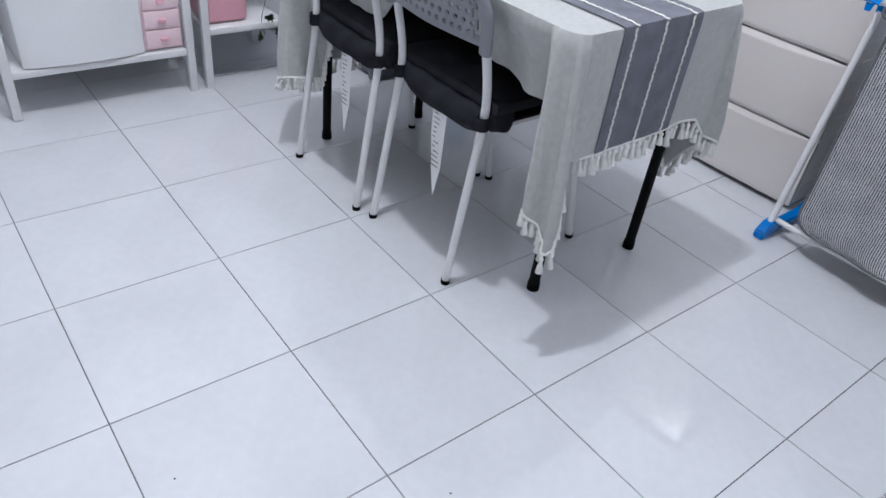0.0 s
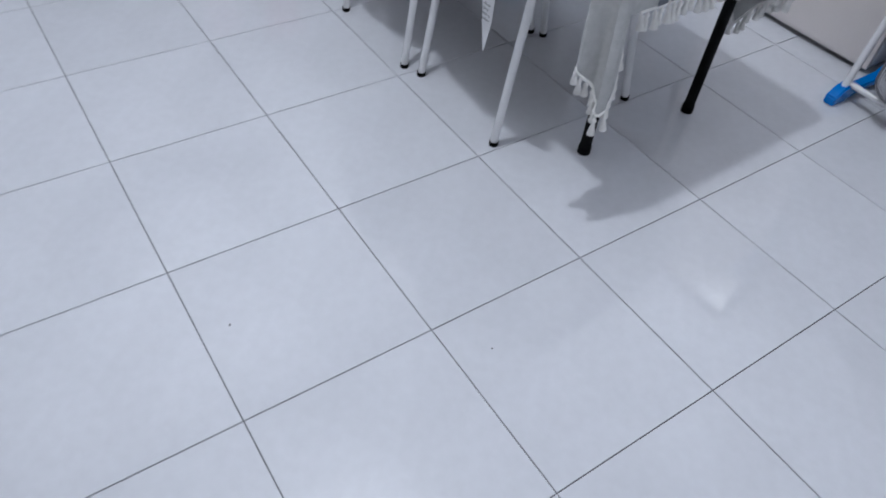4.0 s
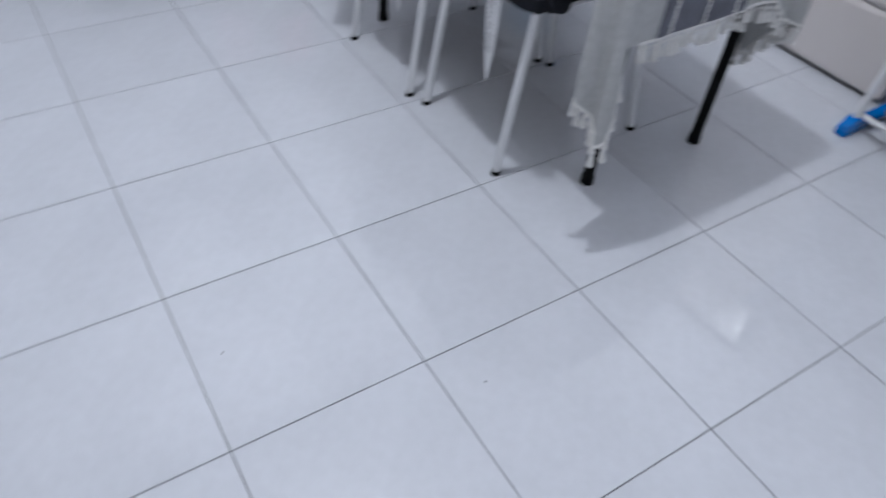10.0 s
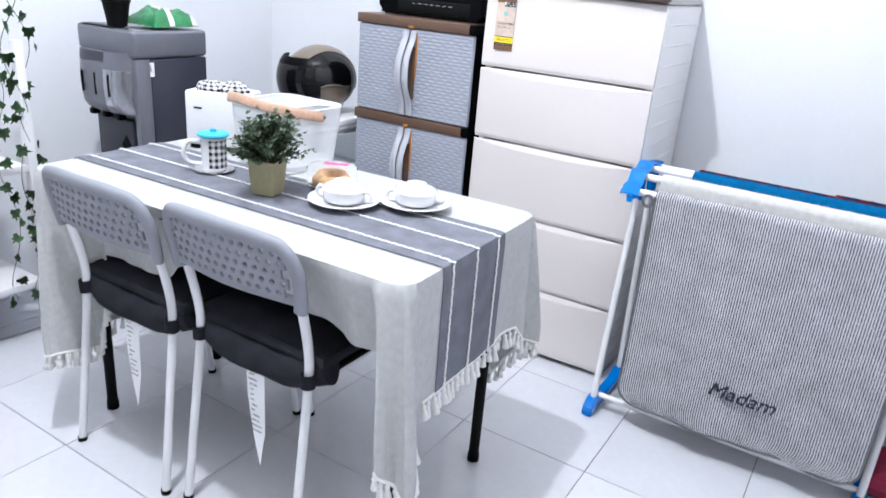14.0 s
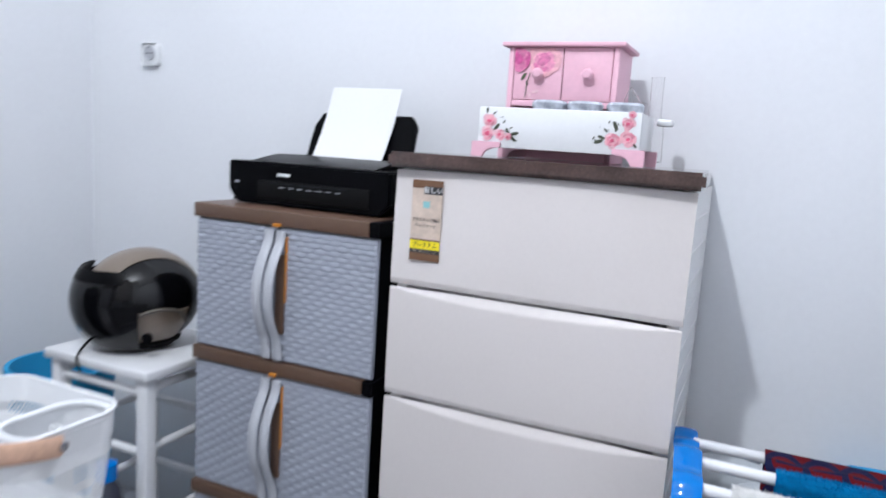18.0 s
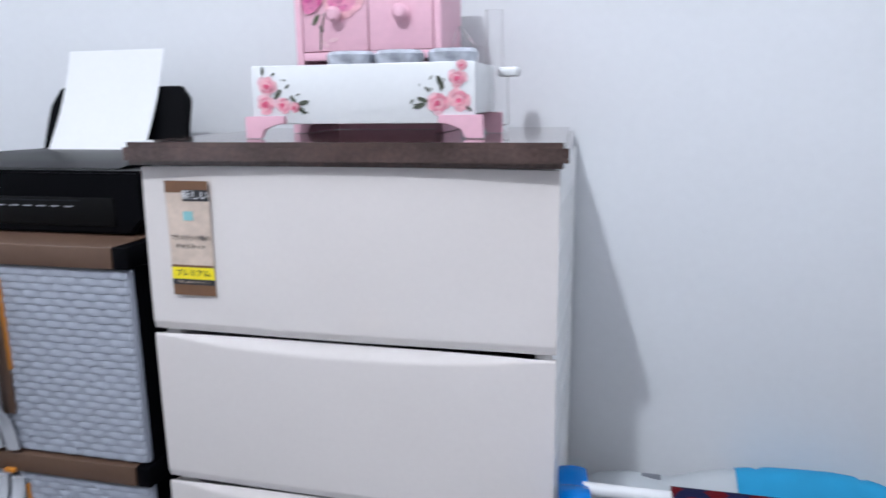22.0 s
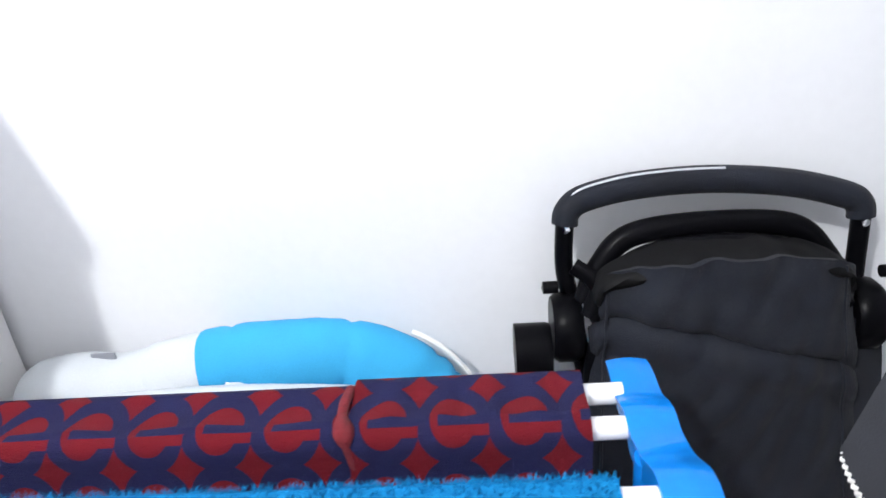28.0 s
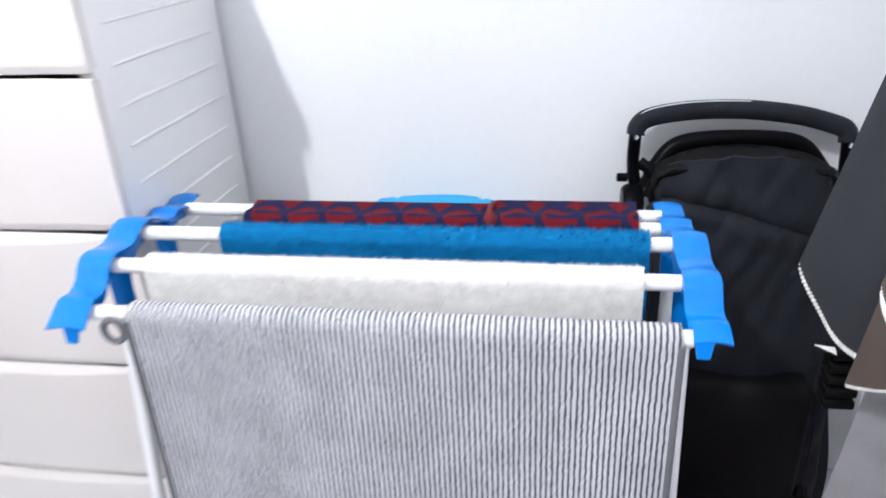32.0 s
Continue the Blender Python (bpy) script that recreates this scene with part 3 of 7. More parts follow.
def braid(points, pitch=0.0105):
    """A chain of plump white stitches along a line."""
    out, left = [], 0.0
    for a, b in zip(points, points[1:]):
        length = (b - a).length
        while left < length:
            out.append((a.lerp(b, left / length), (b - a).normalized()))
            left += pitch
        left -= length
    bm = bmesh.new()
    for i, (p, d) in enumerate(out):
        q = d.to_track_quat("X", "Z").to_matrix().to_4x4()
        bmesh.ops.create_icosphere(bm, subdivisions=1, radius=1, matrix=Matrix.Translation(p) @ q @ Matrix.Rotation(0.45 if i % 2 else -0.45, 4, "Z") @ Matrix.Diagonal((0.0068, 0.0036, 0.0024, 1)))
    return bm


for v in (V0 + 0.036, (V0 + V1) / 2, V1 - 0.036):
    part("braid", braid(over_table(v, 0.0042)), COTTON, cloth, "white braided cord stripe")
START = min(range(NP), key=lambda i: (EDGE[i][0] - Vector((0, -TW / 2, 0))).length)


def bound(k):
    """Whether the hem shows its cord and tassels: not along the chairs, nor where it is tucked behind the corner drape."""
    p, _, c = EDGE[k % NP]
    near = p.y < -TW / 2 + 0.016
    if near and -0.40 < p.x < TL / 2 - 0.06:
        return False
    return not (p.x > TL / 2 - 0.016 and p.y < 0 and 0.036 < c < 0.062)


HEMS = [[]]
for k in range(START, START + NP):
    if bound(k):
        HEMS[-1].append(cloth_at(k % NP, 1.0))
    elif HEMS[-1]:
        HEMS.append([])
HEMS = [h for h in HEMS if len(h) > 3]
for line in HEMS:
    part("hem_cord", tube(line, 0.0036, 6), COTTON, cloth, "white hem cord")


def tassel_mesh():
    bm = lathe([(0, 0.004), (0.0025, 0.003), (0.0018, -0.006), (0.0052, -0.010), (0.0056, -0.014), (0.0036, -0.0165), (0.0062, -0.028), (0.0085, -0.043), (0.006, -0.044), (0, -0.042)], n=9)
    me = bpy.data.meshes.new("tassel")
    bm.to_mesh(me)
    bm.free()
    me.materials.append(COTTON)
    me.shade_smooth()
    return me


TASSEL = tassel_mesh()
rnd = random.Random(4)
for line in HEMS:
    left = 0.006
    for ha, hb in zip(line, line[1:]):
        span = (hb - ha).length
        while left < span:
            t = new("tassel", TASSEL)
            t.parent = cloth
            t.location = ha.lerp(hb, left / span) - ORIGIN[cloth]
            t.rotation_euler = (rnd.uniform(-0.16, 0.16), rnd.uniform(-0.16, 0.16), rnd.uniform(0, 6))
            t.scale = (1.05, 1.05, rnd.uniform(0.8, 1.12))
            left += rnd.uniform(0.019, 0.025)
        left -= span


# ---- chairs ----
def back_panel(cx):
    """A curved plastic panel with rows of round holes."""
    bm = bmesh.new()
    cols, rows, pitch = 13, 5, 0.0245
    for r in range(rows):
        shift = 0.25 if r % 2 else -0.25
        for c in range(cols):
            mx, mz = (c - (cols - 1) / 2 + shift) * pitch, 0.672 + r * 0.0222
            sq, ci = [], []
            for k, (ox, oz) in enumerate(((0.5, 0), (0.5, 0.5), (0.25, 0.5), (0, 0.5), (-0.25, 0.5), (-0.5, 0.5), (-0.5, 0), (-0.5, -0.5), (-0.25, -0.5), (0, -0.5), (0.25, -0.5), (0.5, -0.5))):
                a = k * math.tau / 12
                sq.append(bm.verts.new((mx + ox * pitch, 0, mz + oz * 0.0222)))
                ci.append(bm.verts.new((mx + math.cos(a) * 0.0068, 0, mz + math.sin(a) * 0.0068)))
            for k in range(12):
                bm.faces.new((sq[k], sq[(k + 1) % 12], ci[(k + 1) % 12], ci[k]))
    bmesh.ops.remove_doubles(bm, verts=bm.verts[:], dist=0.0004)
    for v in bm.verts:
        v.co.x += cx
        v.co.y = back_y(v.co.x - cx, v.co.z)
    bmesh.ops.recalc_face_normals(bm, faces=bm.faces[:])
    bmesh.ops.solidify(bm, geom=bm.faces[:], thickness=0.007)
    return bm


def back_y(dx, z):
    return 0.103 - (z - 0.55) * 0.22 - 0.022 * (1 - (dx / 0.19) ** 2)


def puffed(x0, x1, y0, y1, z0, z1, buttons=True):
    """A stuffed seat pad: thin at its rim, swollen between its tufts."""
    def top(a, b, s):
        e = min(1, 6 * min(a, 1 - a, b, 1 - b)) ** 0.5
        w = 0.75 + 0.25 * abs(math.sin(a * math.pi * 2.5) * math.sin(b * math.pi * 2.5)) if buttons else 1
        mid = (z0 + z1) / 2
        return (x0 + a * (x1 - x0), y0 + b * (y1 - y0), mid + s * (z1 - z0) / 2 * (0.25 + 0.75 * e * w) + 0.003 * math.sin(a * 17 + b * 9))
    return merge(sheet(lambda a, b: top(a, b, 1), 24, 24, 0), sheet(lambda a, b: top(a, b, -1), 24, 24, 0), tube([(x0 + 0.004, y0 + 0.004, (z0 + z1) / 2), (x1 - 0.004, y0 + 0.004, (z0 + z1) / 2), (x1 - 0.004, y1 - 0.004, (z0 + z1) / 2), (x0 + 0.004, y1 - 0.004, (z0 + z1) / 2)], (z1 - z0) * 0.22, 8, True))


def chair():
    cx = -0.197
    c = thing("dining_chair", (cx, 0.29, 0), "white tube chair with perforated grey plastic back and charcoal pad", "chair", "chairs along the table")
    for s in (-1, 1):
        rear = part("rear_leg", tube(curve_points([(cx + s * 0.177, 0.063, 0.004), (cx + s * 0.173, 0.09, 0.22), (cx + s * 0.170, 0.117, 0.44), (cx + s * 0.170, 0.116, 0.53), (cx + s * 0.172, 0.088, 0.655)], 5), 0.0105, 14), CHAIR_WHITE, c)
        part("rubber_foot", lathe([(0, 0), (0.0122, 0), (0.0125, 0.012), (0, 0.012)], (cx + s * 0.177, 0.063, 0), 14), BLACK, rear)
        front = part("front_leg", tube(curve_points([(cx + s * 0.188, 0.525, 0.004), (cx + s * 0.176, 0.485, 0.25), (cx + s * 0.166, 0.455, 0.425), (cx + s * 0.168, 0.43, 0.437), (cx + s * 0.168, 0.12, 0.437)], 5), 0.0105, 14), CHAIR_WHITE, c)
        part("rubber_foot", lathe([(0, 0), (0.0122, 0), (0.0125, 0.012), (0, 0.012)], (cx + s * 0.188, 0.525, 0), 14), BLACK, front)
    part("stretcher", tube([(cx - 0.168, 0.20, 0.428), (cx + 0.168, 0.20, 0.428)], 0.008, 10), CHAIR_WHITE, c)
    part("seat", box(cx - 0.186, cx + 0.186, 0.132, 0.50, 0.447, 0.456, 0.003), MATT_BLACK, c)
    back = part("backrest", back_panel(cx), CHAIR_GREY, c)
    line = [(cx - 0.179, back_y(-0.179, 0.632), 0.632), (cx - 0.184, back_y(-0.184, 0.66), 0.66), (cx - 0.186, back_y(-0.186, 0.72), 0.72), (cx - 0.165, back_y(-0.165, 0.768), 0.768), (cx - 0.12, back_y(-0.12, 0.782), 0.782), (cx, back_y(0, 0.787), 0.787)]
    line += [(2 * cx - x, y, z) for x, y, z in line[-2::-1]]
    part("back_frame", tube(curve_points(line, 7), 0.0165, 14, flat=0.75, up=(0, 1, 0)), CHAIR_GREY, c)
    part("lower_rail", tube(curve_points([(cx - 0.18, back_y(-0.18, 0.656), 0.656), (cx, back_y(0, 0.656), 0.656), (cx + 0.18, back_y(0.18, 0.656), 0.656)], 8), 0.012, 12, flat=0.6, up=(0, 1, 0)), CHAIR_GREY, c)
    pad = part("seat_pad", puffed(cx - 0.195, cx + 0.195, 0.134, 0.51, 0.457, 0.532), CUSHION, c)
    for s in (-1, 1):
        part("strap", lathe([(0.0125, -0.016), (0.0165, -0.017), (0.017, 0.016), (0.0125, 0.016)], (cx + s * 0.170, 0.116, 0.455), 16), CUSHION, pad)
    roll = [(cx - 0.192, 0.168, 0.474), (cx - 0.13, 0.150, 0.452), (cx - 0.04, 0.140, 0.444), (cx + 0.05, 0.140, 0.442), (cx + 0.13, 0.150, 0.450), (cx + 0.192, 0.168, 0.472)]
    bolster_bm = tube(curve_points(roll, 8), [0.026] + [0.040 + 0.003 * math.sin(k * 0.7) for k in range(39)] + [0.026], 18, flat=0.9)
    for v in bolster_bm.verts:
        v.co += Vector((0, 1, 0.8)) * 0.009 * noise.noise(v.co * 15)
    part("rolled_edge", bolster_bm, CUSHION, pad)
    tag = part("care_tag", moved(prism([(-0.030, 0.0), (0.029, -0.012), (0.047, -0.15), (0.041, -0.235), (0.012, -0.165), (-0.014, -0.08)], 0.0008), Matrix.Translation((cx + 0.010, 0.118, 0.428)) @ Matrix.Rotation(radians(-7), 4, "X")), PAPER, c, "white paper care tag with small print", False)
    rows = random.Random(7)
    bars = None
    for i in range(12):
        w, z, xo = rows.uniform(0.010, 0.032), -0.022 - i * 0.012, rows.uniform(-0.003, 0.003)
        xo += -0.020 - 0.19 * z
        b = box(xo, xo + w, -0.0006, 0, z - 0.0009, z + 0.0009, 0)
        bars = b if bars is None else merge(bars, b)
    part("print", moved(bars, Matrix.Translation((cx + 0.010, 0.118, 0.428)) @ Matrix.Rotation(radians(-7), 4, "X")), INK, tag, "unreadable small black print", False)
    return c


first = chair()
second = copy_thing(first, pose(-0.197 - 0.412, 0.29 - 0.022, 0))
tagged(second, "white tube chair with perforated grey plastic back and hanging care tag")


# ---- drawer tower ----
DX0, DX1, DY0, DY1 = -0.345, 0.252, 1.315, 1.75
tower = thing("drawer_tower", ((DX0 + DX1) / 2, 1.53, 0), "tall cream plastic chest of five drawers with brown top", "drawer chest")
part("side_panel", box(DX0 + 0.006, DX0 + 0.03, DY0 + 0.02, DY1, 0.012, 1.252), CREAM_SIDE, tower)
part("side_panel", box(DX1 - 0.03, DX1 - 0.006, DY0 + 0.02, DY1, 0.012, 1.252), CREAM_SIDE, tower)
part("back_panel", box(DX0 + 0.0305, DX1 - 0.0305, DY1 - 0.02, DY1, 0.016, 1.252), CREAM_SIDE, tower)
part("base", box(DX0 + 0.02, DX1 - 0.02, DY0 + 0.03, DY1 - 0.02, 0, 0.014), BLACK, tower)
for i in range(19):
    z = 0.075 + i * 0.062
    part("side_rib", tube(curve_points([(DX1 - 0.0105, DY0 + 0.07, z), (DX1 - 0.0085, DY0 + 0.10, z + 0.004), (DX1 - 0.0085, DY1 - 0.07, z + 0.004), (DX1 - 0.0105, DY1 - 0.04, z)], 4), 0.005, 8, flat=0.8), CREAM_SIDE, tower)


def drawer_front(z0, z1):
    """A bowed front whose lower edge is scooped into a grip."""
    def at(a, b):
        x = DX0 + a * (DX1 - DX0)
        w, b = 2 * a - 1, 0.5 - 0.5 * math.cos(b * math.pi)
        scoop = 0.0015 * max(0.0, 1 - (abs(w) / 0.90) ** 6)
        crown = 0.003 * (1 - w * w) * b ** 3
        z = z0 + scoop * (1 - b) ** 2 + (z1 - z0 - 0.005) * b + crown
        y = DY0 - 0.010 * (1 - w * w) - 0.001 * math.sin(b * math.pi) + 0.004 * max(0, (0.05 - b) / 0.05)
        if z1 > 1.2:
            y += 0.025 * (z - z0)
        else:
            y += 0.5 * max(0.0, 0.003 + 0.016 * max(0.0, 1 - abs(w / 0.93) ** 2.6) - (z1 - 0.005 + crown - z))
        return (x, y, z)
    return sheet(at, 48, 64, 0.022)


ZS = [0.016, 0.262, 0.512, 0.765, 1.008, 1.256]
for z0, z1 in zip(ZS, ZS[1:]):
    d = part("drawer", drawer_front(z0 + 0.001, z1 - 0.001), CREAM, tower)
    # Brown strip behind the gap, coloured as the shade below each drawer.
    part("gap_shade_strip", box(DX0 + 0.03, DX1 - 0.03, DY0 + 0.030, DY0 + 0.036, z0 - 0.004, z0 + 0.018, 0.001), BROWN, d, "brown strip standing in for shade under the drawer")
part("top_board", prism([(DX0 - 0.012, DY0 - 0.022), (DX1 + 0.012, DY0 - 0.022), (DX1 + 0.012, DY0 + 0.02), (DX1 - 0.012, YN - 0.004), (DX0 - 0.012, YN - 0.004)], 0.032, Matrix(((1, 0, 0, 0), (0, 0, 1, 0), (0, -1, 0, 1.286), (0, 0, 0, 1))), 0.007), BROWN_TOP, tower, "dark brown wood-look top")
STX, STZ0, STZ1 = (-0.300, -0.232), 1.066, 1.232
sticker = part("label_sheet", box(STX[0], STX[1], DY0 - 0.0080, DY0 - 0.0070, STZ0, STZ1, 0), STICK_BEIGE, tower, "printed product label in beige, brown and yellow", False)


def on_label(name, material, x0, x1, z0, z1, lift=0.0005):
    w, h = STX[1] - STX[0], STZ1 - STZ0
    return part(name, box(STX[0] + x0 * w, STX[0] + x1 * w, DY0 - 0.0080 - lift, DY0 - 0.0079, STZ0 + z0 * h, STZ0 + z1 * h, 0), material, sticker, "", False)


on_label("brown_strip", STICK_BROWN, 0, 1, 0.90, 1)
on_label("black_tab", INK, 0.4, 1, 0.83, 0.925, 0.0008)
on_label("picture", STICK_TEAL, 0.38, 0.60, 0.66, 0.74)
on_label("warm_strip", STICK_BROWN, 0, 1, 0.24, 0.27)
on_label("yellow_band", STICK_YELLOW, 0, 1, 0.145, 0.25, 0.0008)
on_label("black_band", INK, 0, 1, 0.095, 0.145, 0.0008)
on_label("brown_foot", STICK_BROWN, 0, 1, 0, 0.095, 0.0006)
for text, size, u, v, mt in (("新しい", 0.0145, 0.70, 0.877, PAPER), ("プラスチック製の", 0.0080, 0.5, 0.51, INK), ("キャビネット", 0.0080, 0.5, 0.435, INK), ("プレミアム", 0.0112, 0.5, 0.197, INK), ("モダン&スタイリッシュ", 0.0049, 0.5, 0.118, STICK_BEIGE)):
    lettering("lettering", text, size, Matrix.Translation((STX[0] + u * (STX[1] - STX[0]), DY0 - 0.0093, STZ0 + v * (STZ1 - STZ0))) @ Matrix.Rotation(radians(90), 4, "X"), mt, sticker, 0, 0.0002)

# ---- woven plastic cabinet ----
CX0, CX1, CY0, CY1 = -0.875, -0.368, 1.30, 1.70
cab = thing("plastic_cabinet", ((CX0 + CX1) / 2, 1.5, 0), "three-tier plastic cabinet with white woven doors and brown bands", "cabinet")
TIERS = [0.02, 0.418, 0.768, 1.118]
for x in (CX0 + 0.005, CX1 - 0.02):
    part("side_panel", box(x, x + 0.015, CY0 + 0.02, CY1 - 0.0155, 0, 1.10), BLACK, cab)
part("back_panel", box(CX0 + 0.005, CX1 - 0.005, CY1 - 0.015, CY1 - 0.001, 0, 1.10), BLACK, cab)
for z in TIERS:
    band = part("band", box(CX0, CX1 - 0.025, CY0 - 0.004, CY1, z - 0.018, z + 0.016, 0.004), BROWN, cab, "brown plastic shelf band")
    part("corner_cap", box(CX1 - 0.0249, CX1, CY0 - 0.003, CY1, z - 0.018, z + 0.016, 0.003), BLACK, band)


def woven_door(x0, x1, z0, z1):
    """A door board and its moulded wickerwork: plump strands that pass over and under, staggered row by row."""
    bm = box(x0, x1, CY0 + 0.0075, CY0 + 0.02, z0, z1, 0.004)
    rows = round((z1 - z0 - 0.006) / 0.0120)
    pitch, unit = (z1 - z0 - 0.006) / rows, 0.037
    across = ((0.0, 0.0), (0.10, 0.85), (0.32, 1.0), (0.62, 0.72), (0.90, 0.22), (0.999, 0.02))
    nx = int((x1 - x0 - 0.004) / unit * 12)
    strands = bmesh.new()
    grid = []
    for r in range(rows):
        for v, high in across:
            line = []
            for i in range(nx + 1):
                x = x0 + 0.002 + (x1 - x0 - 0.004) * i / nx
                over = 0.5 + 0.5 * math.cos((x / unit + 0.5 * (r % 2)) * math.tau)
                edge = min(1.0, min(x - x0, x1 - x) / 0.007)
                line.append(strands.verts.new((x, CY0 + 0.0042 - 0.0030 * high * (0.15 + 0.85 * over) + 0.005 * (1 - edge) ** 2, z0 + 0.003 + (r + v) * pitch)))
            grid.append(line)
    for p, q in zip(grid, grid[1:]):
        for i in range(nx):
            strands.faces.new((p[i], p[i + 1], q[i + 1], q[i]))
    return bm, strands


CM = (CX0 + CX1) / 2 - 0.012
for z0, z1 in ((0.04, 0.398), (0.436, 0.748), (0.786, 1.098)):
    for x0, x1, s in ((CX0 + 0.004, CM - 0.002, -1), (CM + 0.002, CX1 - 0.006, 1)):
        panel, strands = woven_door(x0, x1, z0, z1)
        door = part("door", panel, WOVEN, cab)
        tagged(part("weave", strands, WOVEN, door, "woven strands in staggered rows"), kind="stuff")
        hx = CM + s * 0.016
        zc, hh = (z0 + z1) / 2, (z1 - z0) / 2 - 0.005
        out = [(0.99, 0.006), (0.80, 0.010), (0.55, 0.030), (0.25, 0.046), (-0.1, 0.047), (-0.40, 0.034), (-0.68, 0.014), (-0.99, 0.006)]
        part("handle", tube(curve_points([(hx, CY0 - py, zc + hh * pz) for pz, py in out], 6), 0.0125, 14, flat=0.42, up=(0, 1, 0)), HANDLE, door)
        if s > 0:
            part("grip_recess", box(CM + 0.002, CM + 0.0262, CY0 - 0.0024, CY0 + 0.004, zc - hh * 0.6, zc + hh * 0.62, 0.0008), BROWN, door, "brown recess behind the grip")
            part("edge_strip", box(CM + 0.0266, CM + 0.0298, CY0 - 0.003, CY0 + 0.004, zc - hh * 0.1, zc + hh * 0.9, 0.001), ORANGE, door, "orange edge of the door")
    part("latch", box(CM - 0.006, CM + 0.014, CY0 - 0.010, CY0 + 0.004, z1 + 0.001, z1 + 0.009, 0.002), ORANGE, cab, "orange latch")

# ---- printer ----
printer = thing("printer", (-0.61, 1.52, 1.134), "black inkjet printer with white paper in its rear tray", "printer")
PX0, PX1, PY0, PY1, PZ = -0.84, -0.39, 1.375, 1.66, 1.137
part("body", prism([(PX0 + 0.025, PZ), (PX1 - 0.025, PZ), (PX1, PZ + 0.025), (PX1, PZ + 0.100), (PX0, PZ + 0.100), (PX0, PZ + 0.03)], PY1 - PY0, Matrix.Translation((0, PY0, 0)), 0.004), BLACK, printer)
part("lid", moved(prism([(0, 0), (0.235, 0), (0.235, 0.016), (0.10, 0.018), (0.03, 0.006)], PX1 - PX0 - 0.1, b=0.002), Matrix.Translation((PX1 - 0.05, PY0 + 0.02, PZ + 0.101)) @ Matrix.Rotation(radians(90), 4, "Z")), BLACK, printer)
part("output_door", box(PX0 + 0.09, PX1 - 0.05, PY0 - 0.004, PY0 + 0.01, PZ + 0.012, PZ + 0.058, 0.004), MATT_BLACK, printer)
part("slot_line", box(PX0 + 0.13, PX1 - 0.11, PY0 - 0.0055, PY0, PZ + 0.052, PZ + 0.0535, 0.0005), CUSHION, printer)
for i in range(7):
    part("marking", box(PX0 + 0.155 + i * 0.026, PX0 + 0.169 + i * 0.026, PY0 - 0.0055, PY0 - 0.0035, PZ + 0.043, PZ + 0.0445, 0), HANDLE, printer, "", False)
part("maker_plate", box(PX0 + 0.145, PX0 + 0.183, PY0 - 0.001, PY0 + 0.002, PZ + 0.069, PZ + 0.077, 0.002), WHITE_PLASTIC, printer, "plain pale maker's mark")
part("model_mark", box(PX0 + 0.02, PX0 + 0.034, PY0 - 0.001, PY0 + 0.002, PZ + 0.047, PZ + 0.051, 0.001), HANDLE, printer)
part("rear_tray", moved(prism([(-0.155, 0), (0.15, 0), (0.165, 0.05), (0.165, 0.13), (0.145, 0.155), (-0.125, 0.155), (-0.145, 0.12), (-0.15, 0.08)], 0.012, b=0.003), Matrix.Translation((-0.63, 1.605, PZ + 0.085)) @ Matrix.Rotation(radians(-16), 4, "X")), BLACK, printer)
part("paper", sheet(lambda a, b: (-0.745 + 0.21 * a + 0.010 * b, 1.575 + 0.085 * b + 0.018 * math.sin(b * 3) * 0.6, PZ + 0.098 + 0.205 * b), 6, 16, 0.0012), PAPER, printer, "white sheet of paper, gently bent", True)
part("cable", tube(curve_points([(PX0 + 0.04, 1.40, PZ + 0.006), (PX0 - 0.002, 1.40, PZ + 0.005), (PX0 - 0.012, 1.46, PZ + 0.005), (PX0 + 0.0, 1.6, PZ + 0.005), (PX0 + 0.03, 1.69, PZ - 0.05)], 6), 0.003, 8), BLACK, printer)

# ---- clothes rack ----
RXL, RXR = 0.297, 1.068
BARS = [(1.432, 0.757), (1.385, 0.757), (1.277, 0.783), (1.183, 0.777), (1.106, 0.748)]
rack = thing("drying_rack", (0.68, 1.25, 0), "folding drying rack with white bars and blue plastic ends", "drying rack")


def left_skew(y):
    """The rack stands a little crooked: its far corner sticks out."""
    return (1.25 - y) * 0.10


for y, z in BARS:
    short = 0.20 if abs(y - 1.385) < 0.001 else 0.0
    part("bar", tube([(RXL + 0.008 + short + left_skew(y), y, z), (RXR - 0.006, y, z)], 0.0105, 14), TUBE_WHITE, rack)


